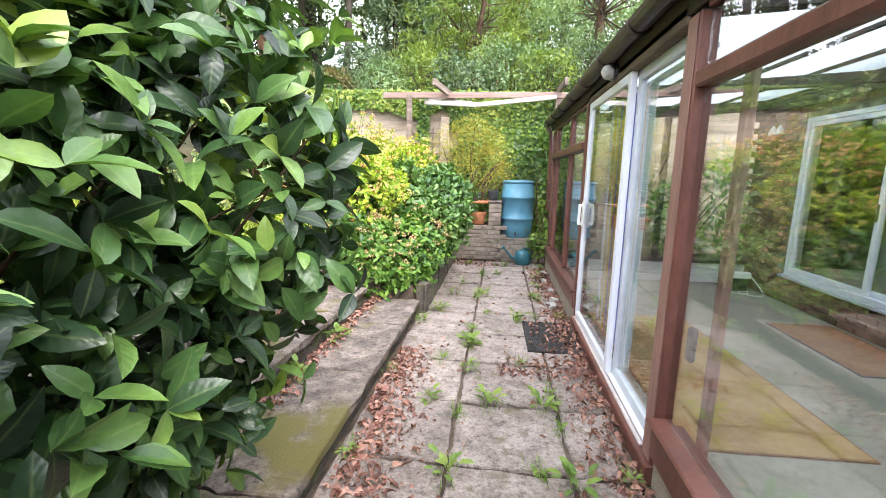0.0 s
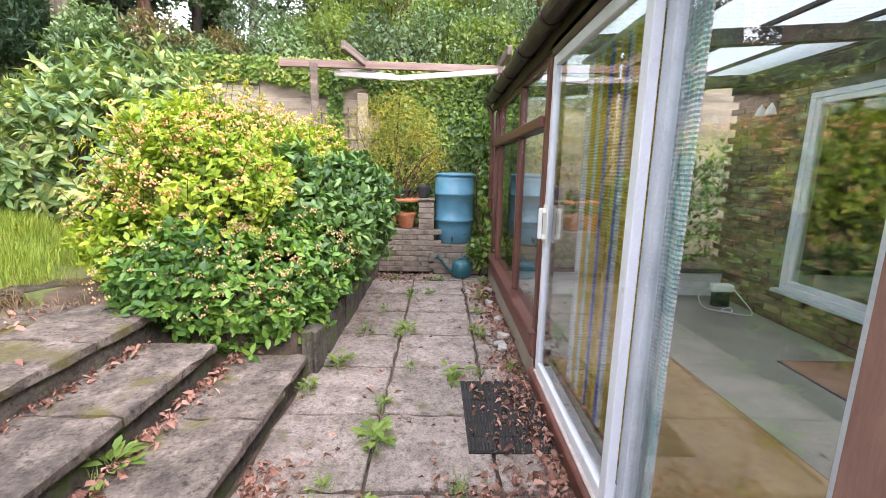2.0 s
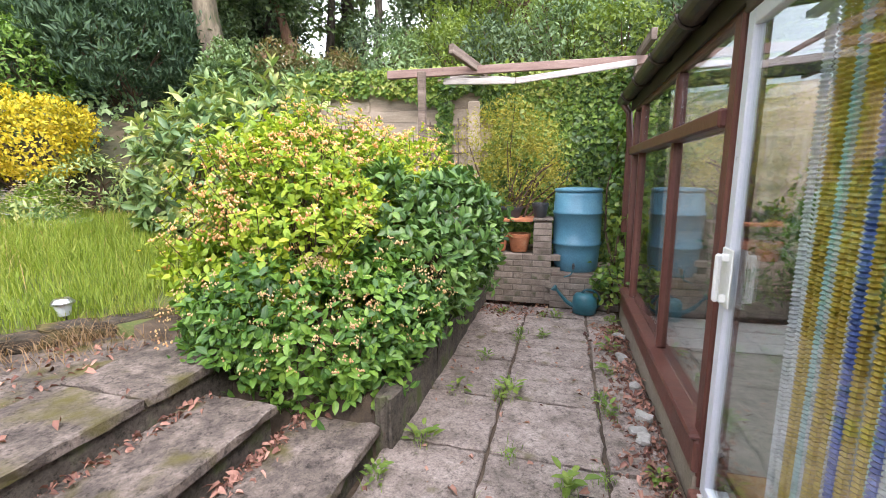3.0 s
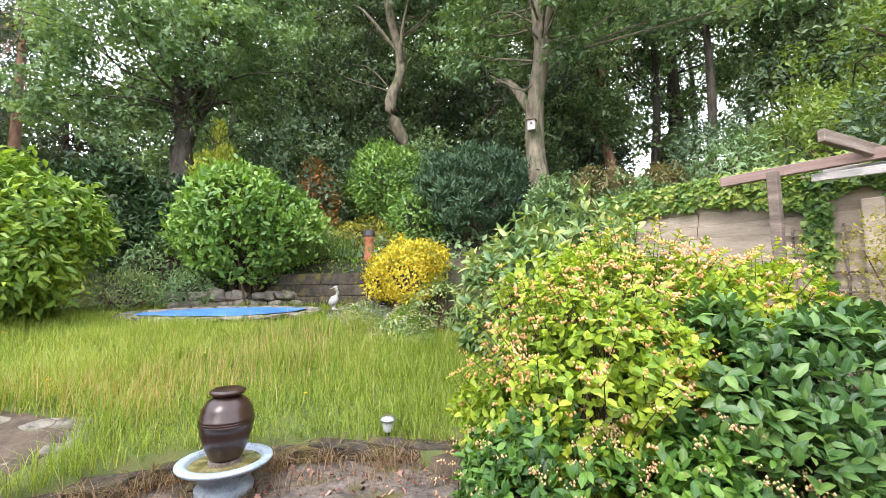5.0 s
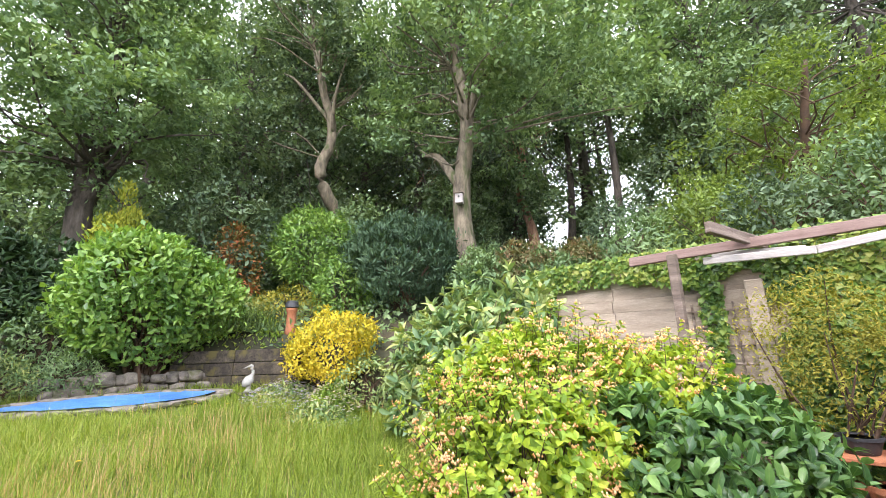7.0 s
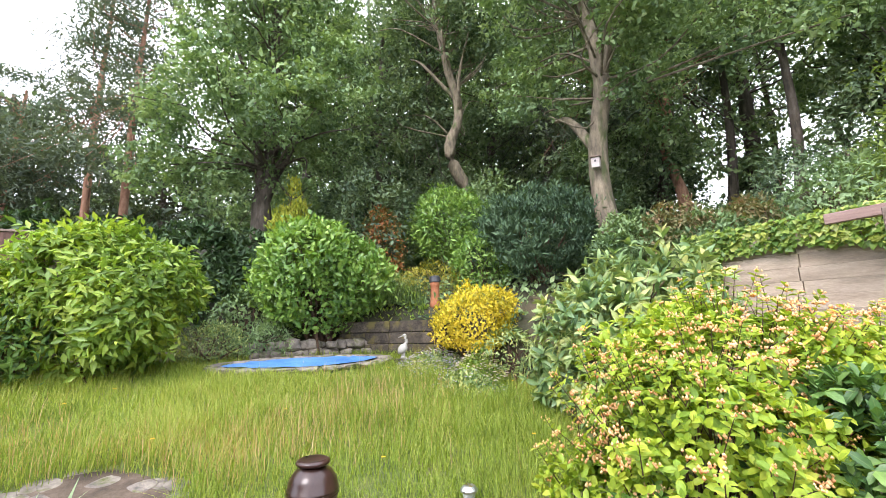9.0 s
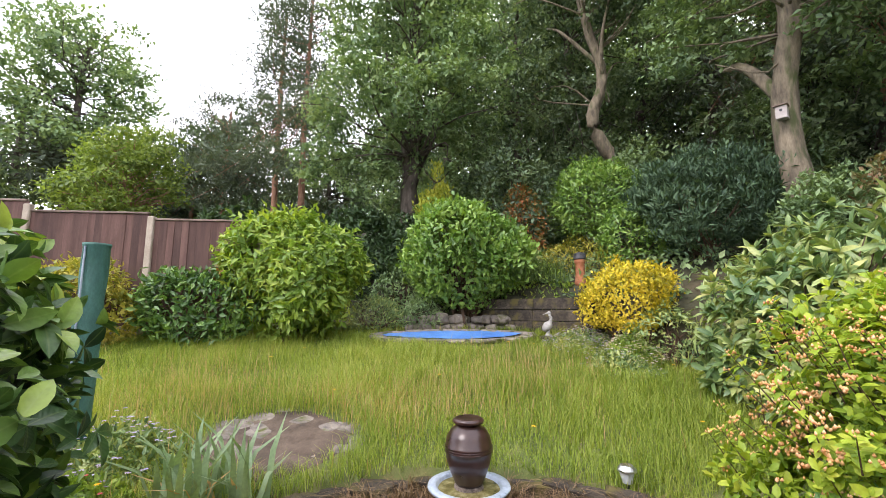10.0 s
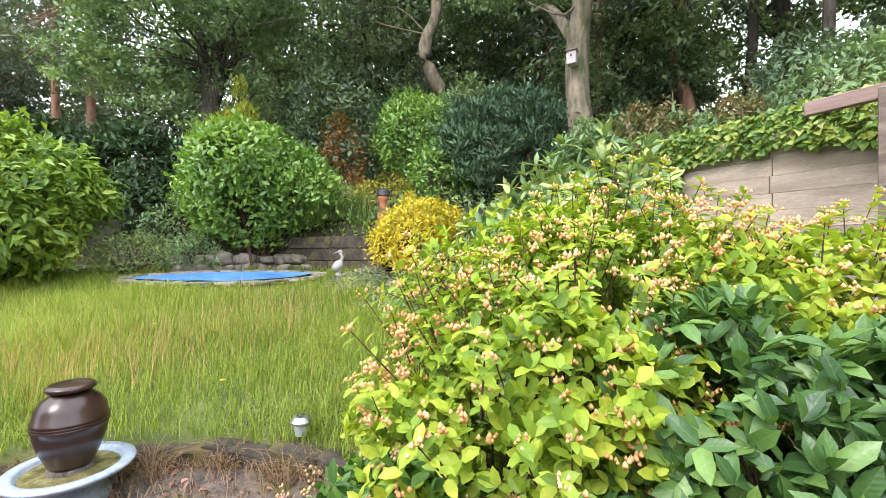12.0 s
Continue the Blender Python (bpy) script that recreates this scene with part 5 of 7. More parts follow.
# pond with a blue sheet over it
pond = empty("covered_pond", -7.0, 3.75, float(ground_z(-7.0, 3.75)) + 0.05)
tagged(pond, "pond under a blue tarpaulin with a flat stone rim", "pond")
rng = np.random.default_rng(5)
th = np.linspace(0, 2 * math.pi, 40, endpoint=False)
ring = np.stack([0.25 * np.cos(th), 1.16 * np.sin(th), 0 * th], 1) * (1 + 0.06 * np.sin(3 * th + 1))[:, None]
bm = bmesh.new()
grid = []
for k, f in enumerate((1.0, 0.75, 0.5, 0.25)):
    grid.append([bm.verts.new((x * f, y * f, 0.03 + 0.19 * (-x * f) + 0.014 * noise.noise((x * f * 5, y * f * 5, k)))) for x, y, _ in ring])
c0 = bm.verts.new((0, 0, 0.03))
for a, b in zip(grid, grid[1:]):
    for i in range(40):
        bm.faces.new((a[i], a[(i + 1) % 40], b[(i + 1) % 40], b[i]))
for i in range(40):
    bm.faces.new((grid[-1][i], grid[-1][(i + 1) % 40], c0))
part("tarpaulin", bm, TARP, pond, "creased blue tarpaulin", True)
flat = [bm_mesh(rock_mesh(40 + s, 0.24, 0.34, 0.07, 0.3), "rim_stone") for s in range(3)]
for i in range(24):
    a = 2 * math.pi * i / 24
    x, y = 0.33 * math.cos(a), 1.27 * math.sin(a)
    piece("rim_stone", flat[i % 3], STONE, pond, (x, y, 0.0 - 0.19 * x), math.degrees(math.atan2(1.27 * math.cos(a), -0.5 * math.sin(a))) + 90)

rockery = empty("rockery")
tagged(rockery, "rough sandstone rocks piled behind the pond", "rockery", kind="structure")
for i in range(26):
    yy = 2.9 + i * 0.085 + random.uniform(-.05, .05)
    xx = -7.62 - random.uniform(0, 0.25) + 0.25 * abs(yy - 4) * 0.3
    s = random.uniform(0.7, 1.3)
    ob = piece("rock", rocks[i % 5], STONE, rockery, (xx, yy, float(ground_z(-7.5, yy)) + (0.05 if i % 2 else 0.2)), random.uniform(0, 180), random.uniform(-15, 15))
    ob.scale = (s, s, s * 0.8)
logw = empty("log_wall")
tagged(logw, "low dark sleeper wall holding the upper bed", "low wall", kind="structure")
for r in range(3):
    for (a, b) in (((-8.0, 4.45), (-7.35, 5.2)), ((-7.34, 5.21), (-6.6, 5.95))):
        za = float(ground_z(-7.4, 5.0)) + 0.1 + r * 0.2
        beam("sleeper", (a[0] - r * .02, a[1] + r * .02, za), (b[0] - r * .02, b[1] + r * .02, za), 0.14, 0.19, EDGEST, logw)

# heron statue on a block
hz = float(ground_z(-6.75, 5.25))
bm = bmesh.new()
tube(spline([(0, -0.1, 0.1), (0, -0.04, 0.15), (0, 0.02, 0.22), (0, 0.05, 0.28)], 9), (0.02, 0.05, 0.07, 0.082, 0.085, 0.08, 0.065, 0.045, 0.032), 12, bm)
tube(spline([(0, 0.05, 0.27), (0, 0.075, 0.32), (0, 0.04, 0.37), (0, 0.045, 0.42)], 8), np.linspace(0.036, 0.024, 8), 10, bm)
tube([(0, 0.065, 0.425), (0, 0.03, 0.435), (0, -0.015, 0.425)], (0.018, 0.032, 0.016), 10, bm)
tube([(0, -0.01, 0.427), (0, -0.1, 0.395)], (0.014, 0.003), 6, bm)
lathe([(0.07, 0.0), (0.075, 0.015), (0.05, 0.03), (0.035, 0.06), (0.04, 0.13)], 14, None, bm)
heron = part("heron_statue", bm, WHITEST, None, "", True)
heron.matrix_basis = pose(-6.75, 5.25, hz + 0.105, 0, 0, 0) @ Matrix.Scale(0.85, 4)
tagged(heron, "white painted bird statue on a stone block", "statue")
blk = boxed("stone_block", (-6.87, -6.63, 5.13, 5.37, hz - 0.05, hz + 0.104), RISER, None, "", 0.012)
tagged(blk, "dark stone block under the white statue", "stone block")

oz = float(ground_z(-7.35, 6.1))
chim = empty("chimney_pot", -7.35, 6.1, oz)
part("body", lathe([(0.1, -0.05), (0.11, 0.02), (0.095, 0.06), (0.085, 0.2), (0.08, 0.36), (0.095, 0.38), (0.1, 0.43), (0.085, 0.44)], 20), TERRA, chim, "", True)
part("cap", lathe([(0.1, 0.441), (0.12, 0.45), (0.105, 0.54), (0.06, 0.57)], 20), DARKPOT, chim, "dark bowl on top")
tagged(chim, "tall terracotta ornament with a dark bowl on top", "garden ornament")

# stone patch in the lawn
patch = empty("paved_circle", -3.8, 1.85, float(ground_z(-3.8, 1.85)) + 0.005)
tagged(patch, "sunken patch of broken paving in the long grass", "paving", kind="structure")
patch.rotation_euler = (0, math.atan(0.19), 0)
bm = lathe([(0.6, -0.03), (0.58, 0.004), (0.3, 0.012)], 24)
for v in bm.verts:
    v.co *= 1 + 0.12 * noise.noise(v.co * 3)
part("gravel_bed", bm, SOIL, patch)
for k in range(44):
    a_, r_ = random.uniform(0, 2 * math.pi), 0.62 * math.sqrt(random.random())
    ob = piece("slab", rocks[k % 5], STEP, patch, (r_ * math.cos(a_), 1.15 * r_ * math.sin(a_), random.uniform(-0.02, 0.004)), random.uniform(0, 180))
    ob.scale = (random.uniform(0.6, 1.0), random.uniform(0.45, 0.85), 0.14)

# bird box on the oak is added with the tree; fence stake on the bank
stake = part("bank_post", tube([(-2.9, 11.0, 3.0), (-2.9, 11.0, 4.35)], 0.05, 7), OLDWOOD, None)
tagged(stake, "grey wooden post standing on the grassy bank", "post")

# ---------------------------------------------------------------- near shrubs
lz = 0.25
laurel = shrub("laurel_bush", "big spotted laurel bush with glossy green leaves", (-1.5, 0.75, lz),
               [(-1.45, 0.75, 1.3, 0.85, 0.95, 1.1), (-1.1, 0.4, 1.25, 0.62, 0.7, 1.05), (-1.75, 0.35, 1.65, 0.72, 0.75, 0.75), (-0.83, 1.6, 1.42, 0.42, 0.43, 0.64), (-1.05, 1.45, 0.8, 0.33, 0.4, 0.5), (-1.25, 1.15, 1.25, 0.6, 0.62, 0.98), (-1.7, 0.95, 1.1, 0.55, 0.5, 0.85), (-1.35, -0.5, 1.3, 0.8, 0.9, 1.2)],
               17500, 0.112, 0.5, L_LAUREL, 101, stem_count=30, stem_r=0.014, fine=2, holes=False, depth=0.45, lump=0.1, whorl=4, scatter=0.75, outward=0.4, upward=0.15, droop=0.3)
hyp_blobs = [(-1.85, 5.5, 1.12, 0.67, 0.68, 0.72), (-1.92, 5.85, 1.47, 0.56, 0.58, 0.57), (-1.6, 5.2, 1.02, 0.5, 0.55, 0.58), (-2.08, 5.08, 0.8, 0.4, 0.42, 0.4), (-1.7, 6.15, 1.42, 0.5, 0.5, 0.5), (-1.4, 6.6, 1.4, 0.5, 0.5, 0.45)]
hyp = shrub("hypericum_bush", "golden leaved shrub covered in orange buds", (-1.8, 5.4, 0.35), hyp_blobs, 25000, 0.058, 0.58, L_HYP, 111,
            stem_count=60, stem_r=0.008, fine=True, depth=0.42, lump=0.34, freq=3.5, whorl=4, scatter=0.8, upward=0.5, droop=0.2)


def bud_heads(parent, blobs, n, material, seed, origin, size=0.017, low=0.0):
    """Clusters of small round buds on the outside of a bush."""
    rng = np.random.default_rng(seed)
    p, nr = on_blobs(blobs, n, rng, 0.02, 0.2, 3.5, 111.0, low)
    p = p - np.array(origin) + nr * 0.05 + np.array([0, 0, 0.03])
    return bud_mesh(parent, p, material, rng, size)


def bud_mesh(parent, p, material, rng, size):
    """Seven small round buds at each point."""
    per = 7
    c = np.repeat(p, per, 0) + rng.normal(size=(len(p) * per, 3)) * np.array([0.016, 0.016, 0.008])
    s = size * (0.6 + 0.6 * rng.random(len(c)))[:, None]
    o = np.array([[1, 0, 0], [-1, 0, 0], [0, 1, 0], [0, -1, 0], [0, 0, 1.3], [0, 0, -1]], float)
    v = (c[:, None, :] + o[None] * s[:, None, :] * 0.62).reshape(-1, 3)
    t = np.array([[0, 2, 4], [2, 1, 4], [1, 3, 4], [3, 0, 4], [2, 0, 5], [1, 2, 5], [3, 1, 5], [0, 3, 5]])
    f = (t[None] + (np.arange(len(c)) * 6)[:, None, None]).reshape(-1, 3)
    ob = link("blossom", arrays_mesh("blossom", v, [f]), material, parent, smooth=True)
    ob["kind"] = "stuff"
    return ob


def sprigs(parent, blobs, n, leaf_material, bud_material, seed, origin, leaf=0.06):
    """Upright shoots that stand out of a bush, each with pairs of leaves and a head of buds."""
    rng = np.random.default_rng(seed)
    p, nr = on_blobs(blobs, n, rng, 0.05, 0.3, 3.5, 111.0, 0.0)
    p = p - np.array(origin)
    way = unit(nr * 0.8 + np.array([0, 0, 0.7]) + 0.25 * rng.normal(size=p.shape))
    reach = rng.uniform(0.08, 0.24, len(p))[:, None]
    bm = bmesh.new()
    for q, w, r in zip(p, way, reach):
        tube([q - w * 0.08, q + w * r], (0.0035, 0.002), 4, bm)
    part("shoot", bm, TWIG, parent)["kind"] = "stuff"
    P, A, F = [], [], []
    for u in (0.15, 0.4, 0.65, 0.85, 1.0):
        side = unit(np.cross(way, rng.normal(size=p.shape)))
        for sgn in (1, -1):
            P.append(p + way * reach * u)
            A.append(unit(side * sgn + way * 0.5 + 0.15 * rng.normal(size=p.shape)))
            F.append(unit(way + np.array([0, 0, 0.6])))
    P, A, F = map(np.concatenate, (P, A, F))
    ln = leaf * (0.7 + 0.5 * rng.random(len(P)))
    leaves("shoot_leaf", P, A, F, ln, ln * 0.55, leaf_material, parent, True)["kind"] = "stuff"
    bud_mesh(parent, p + way * (reach + 0.015), bud_material, rng, 0.013)


sprigs(hyp, hyp_blobs, 230, L_HYP, BUDS, 9, (-1.8, 5.4, 0.35))
bud_heads(hyp, hyp_blobs, 480, BUDS, 5, (-1.8, 5.4, 0.35), 0.016, low=-0.15)
low_blobs = [(-1.2, 4.75, 0.5, 0.5, 0.42, 0.4), (-1.65, 4.7, 0.62, 0.5, 0.42, 0.4), (-0.98, 5.15, 0.6, 0.42, 0.5, 0.42)]
lowg = shrub("hypericum_bush", "low green shrub with cream flower buds beside the steps", (-1.3, 4.8, 0.28), low_blobs, 10500, 0.066, 0.52, L_HYPG, 121,
             stem_count=26, stem_r=0.007, fine=True, depth=0.4, lump=0.2, freq=3.5, whorl=4, scatter=0.8, upward=0.4)
bud_heads(lowg, low_blobs, 260, CREAM, 6, (-1.3, 4.8, 0.28), 0.012, low=-0.2)
shrub("glossy_bush", "dark glossy evergreen bush in the raised bed", (-1.05, 6.1, 0.3),
      [(-1.15, 5.75, 0.95, 0.5, 0.6, 0.6), (-0.82, 6.1, 0.95, 0.46, 0.6, 0.62), (-0.85, 6.5, 0.95, 0.5, 0.6, 0.6), (-0.85, 5.65, 0.72, 0.35, 0.45, 0.42), (-1.0, 7.0, 0.9, 0.5, 0.5, 0.6)],
      11500, 0.092, 0.46, L_GLOSSY, 131, stem_count=40, stem_r=0.012, fine=True, depth=0.35, lump=0.14, freq=3, whorl=4, scatter=0.7, upward=0.45)
shrub("rhododendron", "tall rhododendron with whorls of leathery leaves", (-3.7, 6.6, 0.7),
      [(-3.6, 6.8, 1.5, 0.85, 0.7, 0.85), (-4.3, 6.75, 1.4, 0.55, 0.6, 0.75), (-3.3, 7.1, 2.0, 0.65, 0.55, 0.75), (-4.1, 7.1, 1.9, 0.7, 0.6, 0.78), (-3.0, 6.4, 1.1, 0.6, 0.5, 0.6)],
      7600, 0.155, 0.36, L_RHODO, 141, stem_count=40, stem_r=0.02, fine=True, depth=0.4, lump=0.22, freq=3, whorl=9, scatter=0.75, outward=0.55, upward=0.4, droop=0.35)

# ---------------------------------------------------------------- border shrubs round the lawn
def gz(x, y):
    return float(ground_z(x, y))


def round_shrub(name, label, x, y, zb, rx, ry, z0, z1, n, length, aspect, material, seed, lumps=5, **kw):
    rng = np.random.default_rng(seed)
    cz, rz = (z0 + z1) / 2, (z1 - z0) / 2
    blobs = [(x, y, cz, rx * 0.86, ry * 0.86, rz * 0.92)]
    for i in range(lumps):
        a = 2 * math.pi * i / lumps + rng.random()
        blobs.append((x + 0.5 * rx * math.cos(a), y + 0.5 * ry * math.sin(a), cz + rz * rng.uniform(-0.4, 0.35), rx * 0.55, ry * 0.55, rz * 0.58))
    return shrub(name, label, (x, y, zb), blobs, n, length, aspect, material, seed, **kw)


round_shrub("cherry_laurel", "large clipped round cherry laurel behind the pond", -7.95, 4.05, 1.5, 1.05, 1.27, 1.72, 3.8, 17000, 0.115, 0.52, L_ROUND, 201, scatter=0.6, upward=0.6, lump=0.12, freq=3.4, depth=0.25, stem_count=26, stem_r=0.03)
round_shrub("lime_shrub", "light green spreading shrub by the fence", -7.1, 1.2, 1.3, 0.95, 1.05, 1.3, 3.4, 12500, 0.13, 0.44, L_LIME, 202, lump=0.24, freq=3, scatter=0.65, outward=0.6, upward=-0.1, droop=0.4, depth=0.4)
round_shrub("dark_shrub", "dark green arching shrub in front of the fence", -6.75, -0.2, 1.25, 0.6, 0.85, 1.22, 2.5, 3600, 0.12, 0.42, L_GLOSSY, 203, lump=0.28, depth=0.5)
round_shrub("gold_shrub", "yellow green mottled shrub in front of the fence", -6.6, -1.8, 1.2, 0.6, 0.85, 1.15, 2.62, 4200, 0.09, 0.5, L_NAND, 204, lump=0.2, depth=0.4)
round_shrub("russet_shrub", "small russet leaved shrub beside a fence post", -6.95, 0.3, 1.3, 0.25, 0.28, 1.9, 2.6, 700, 0.09, 0.5, L_PHOT, 205)
for yy, zt in ((-3.6, 2.2), (-5.2, 2.5), (-7.0, 2.3)):
    round_shrub("dark_shrub", "dark green arching shrub in front of the fence", -6.4, yy, 1.15, 0.7, 0.9, 1.1, zt, 2400, 0.13, 0.45, L_DGREEN, 210 + int(yy), lump=0.25)
for i, (xx, yy, zt) in enumerate(((-9.7, 0.6, 4.0), (-9.7, 2.0, 4.1), (-9.9, 3.1, 4.0), (-9.4, -0.7, 4.0))):
    round_shrub("hedge", "dense dark evergreen hedge behind the border", xx, yy, 1.6, 0.9, 1.0, 1.6, zt, 7500, 0.15, 0.4, L_HEDGE, 220 + i, lump=0.16, depth=0.25, scatter=0.6, clump=0.16, per=12)
round_shrub("yellow_euonymus", "bright golden variegated shrub beside the lawn", -6.25, 6.3, 1.3, 0.72, 0.72, 1.42, 2.58, 8500, 0.06, 0.5, L_YELLOW, 231, lump=0.26, freq=5, upward=0.6, depth=0.35)
round_shrub("upper_laurel", "dark round laurel on the upper bank", -9.45, 7.4, 2.9, 0.95, 1.05, 3.3, 5.4, 10500, 0.11, 0.42, L_ROUND, 232, lump=0.16, scatter=0.5, depth=0.25)
yewb = round_shrub("yew_bush", "broad blue green yew bush on the bank", -7.2, 8.45, 2.7, 1.35, 1.4, 2.7, 4.7, 17000, 0.125, 0.3, L_YEW, 233, lump=0.26, freq=3.2, scatter=0.45, outward=0.6, upward=0.7, depth=0.35, clump=0.17, per=14)
round_shrub("bank_laurel", "glossy green laurel below the yew", -7.75, 7.35, 2.4, 0.55, 0.6, 2.3, 4.0, 2600, 0.11, 0.4, L_ROUND, 234, lump=0.22)
round_shrub("photinia", "slender shrub with orange red young leaves", -9.7, 5.75, 2.7, 0.4, 0.5, 3.0, 4.9, 1900, 0.1, 0.42, L_PHOT, 235, lump=0.25, depth=0.5)
shrub("golden_conifer", "narrow golden conifer rising behind the round laurel", (-9.75, 3.55, 2.6),
      [(-9.75, 3.55, 3.4, 0.3, 0.34, 0.8), (-9.75, 3.5, 4.0, 0.24, 0.26, 0.6), (-9.75, 3.7, 4.2, 0.16, 0.16, 0.45), (-9.75, 3.55, 3.9, 0.24, 0.24, 0.6), (-9.75, 3.85, 4.3, 0.2, 0.2, 0.5), (-9.75, 3.72, 4.85, 0.14, 0.14, 0.42)],
      4600, 0.09, 0.4, L_CONIF, 237, category="conifer", upward=1.2, outward=0.5, scatter=0.35, lump=0.25)
round_shrub("silver_bush", "pale grey green bush beside the golden shrub", -5.6, 6.55, 1.0, 0.5, 0.5, 0.95, 1.85, 1800, 0.08, 0.35, L_RHODO, 236, lump=0.2)
for i, (xx, yy, zt, s) in enumerate(((-4.3, 9.2, 3.75, 0.75), (-5.2, 9.0, 3.9, 0.7), (-3.6, 9.5, 3.7, 0.6), (-4.7, 8.2, 2.9, 0.7), (-3.85, 8.55, 2.75, 0.55), (-4.0, 8.95, 3.55, 0.65), (-5.0, 8.55, 3.45, 0.6), (-3.3, 9.2, 3.35, 0.5))):
    round_shrub("bank_shrub", "tangled shrub with reddening leaves above the wall", xx, yy, 2.0, s, s, zt - 1.7, zt, 5200, 0.095, 0.42, L_TWIGGY if i in (0, 2) else L_OAK, 240 + i, lump=0.35, depth=0.5, stem_count=30, clump=0.13, per=14)
round_shrub("border_shrub", "low feathery shrub at the lawn border", -7.7, 2.4, 1.4, 0.5, 0.6, 1.35, 2.1, 2200, 0.07, 0.25, L_RHODO, 250, lump=0.3, depth=0.6)
round_shrub("border_shrub", "low feathery shrub at the lawn border", -7.75, 3.1, 1.4, 0.45, 0.5, 1.35, 2.0, 1800, 0.07, 0.25, L_OAK, 251, lump=0.3, depth=0.6)
round_shrub("elder_shrub", "shrub with heads of small white flowers", -8.6, 2.8, 1.5, 0.5, 0.5, 1.6, 2.7, 1800, 0.09, 0.4, L_OAK, 252)
round_shrub("mixed_shrub", "grey green low shrubs on the bank bed", -8.8, 5.4, 2.2, 0.8, 0.8, 2.2, 3.1, 2600, 0.09, 0.35, L_RHODO, 253, lump=0.3)
round_shrub("mixed_shrub", "grey green low shrubs on the bank bed", -8.3, 6.4, 2.3, 0.7, 0.7, 2.3, 3.3, 2400, 0.08, 0.3, L_NAND, 254, lump=0.3)


def flower_patch(name, label, x, y, rx, ry, h, n_leaf, n_flower, leaf_mat, petal_mat, seed, size=0.02):
    """A mat of leaves with small flowers over it."""
    rng = np.random.default_rng(seed)
    z = gz(x, y)
    root = empty(name, x, y, z)
    a, r = rng.random(n_leaf) * 2 * math.pi, rng.random(n_leaf) ** 0.5
    p = np.stack([rx * r * np.cos(a), ry * r * np.sin(a), h * rng.random(n_leaf) * (1.1 - r)], 1)
    p[:, 2] += ground_z(p[:, 0] + x, p[:, 1] + y) - z
    axis = unit(rng.normal(size=(n_leaf, 3)) + np.array([0, 0, 0.8]))
    ln = 0.07 * (0.6 + 0.8 * rng.random(n_leaf))
    leaves("foliage", p, axis, unit(rng.normal(size=(n_leaf, 3)) + np.array([0, 0, 1.5])), ln, ln * 0.35, leaf_mat, root)
    a, r = rng.random(n_flower) * 2 * math.pi, rng.random(n_flower) ** 0.5
    p = np.stack([rx * r * np.cos(a), ry * r * np.sin(a), h * (1.15 - 0.9 * r) * (0.8 + 0.3 * rng.random(n_flower))], 1)
    p[:, 2] += ground_z(p[:, 0] + x, p[:, 1] + y) - z
    p5 = np.repeat(p, 5, 0)
    ang = np.tile(np.arange(5) * 2 * math.pi / 5, n_flower)
    ax = np.stack([np.cos(ang), np.sin(ang), 0.25 + 0 * ang], 1)
    ln = np.full(len(p5), size)
    leaves("flowers", p5, ax, np.tile([0.01, 0, 1.0], (len(p5), 1)), ln, ln * 0.7, petal_mat, root)["kind"] = "stuff"
    return tagged(root, label, "flowers", kind="stuff")


flower_patch("lilac_flowers", "drift of pale lilac flowers below the golden shrub", -6.3, 5.65, 0.5, 0.65, 0.35, 2200, 600, L_RHODO, PETAL_B, 301)
flower_patch("daisies", "clump of small white daisies at the border", -5.7, 6.1, 0.45, 0.4, 0.55, 2200, 380, L_LIME, PETAL_W, 302)
flower_patch("daisies", "clump of white flowers in the shrubs", -4.0, 8.0, 0.35, 0.3, 1.5, 800, 260, L_RHODO, PETAL_W, 303)
flower_patch("border_flowers", "straggling plants at the lawn's far edge", -5.3, 5.7, 0.5, 0.5, 0.3, 1600, 70, L_RHODO, PETAL_B, 304)
flower_patch("groundcover", "low red brown groundcover at the terrace corner", -2.35, 1.35, 0.6, 0.5, 0.2, 8500, 10, L_PHOT, PETAL_R, 305)
flower_patch("groundcover", "low green groundcover with a few blooms", -2.75, 0.75, 0.55, 0.5, 0.35, 2600, 10, L_LIME, PETAL_R, 306)
flower_patch("groundcover", "lavender and low herbs beside the parasol", -3.5, 0.8, 0.4, 0.45, 0.35, 1800, 120, L_RHODO, PETAL_B, 307)
flower_patch("ferns", "green undergrowth on the upper bed", -7.65, 5.5, 0.6, 0.5, 0.45, 1600, 4, L_LIME, PETAL_Y, 308)

# ---------------------------------------------------------------- blades: iris, sedge, grass
def blades(name, p, height, width, lean, material, parent=None, seed=1):
    """Grass blades: a bent strip of two quads and a tip each."""
    rng = np.random.default_rng(seed)
    n = len(p)
    a = rng.random(n) * 2 * math.pi
    out = np.stack([np.cos(a), np.sin(a), 0 * a], 1)
    side = np.stack([-np.sin(a), np.cos(a), 0 * a], 1)
    h, w, l = height[:, None], width[:, None], lean[:, None]
    up = np.array([0, 0, 1.0])
    q = [p - side * w * .5, p + side * w * .5,
         p + up * h * .55 + out * l * h * .3 - side * w * .4, p + up * h * .55 + out * l * h * .3 + side * w * .4,
         p + up * h * (1 - .25 * l) + out * l * h]
    v = np.stack(q, 1).reshape(-1, 3)
    b = (np.arange(n) * 5)[:, None]
    f4, f3 = np.array([[0, 1, 3, 2]]) + b, np.array([[2, 3, 4]]) + b
    return link(name, arrays_mesh(name, v, [f4, f3]), material, parent)


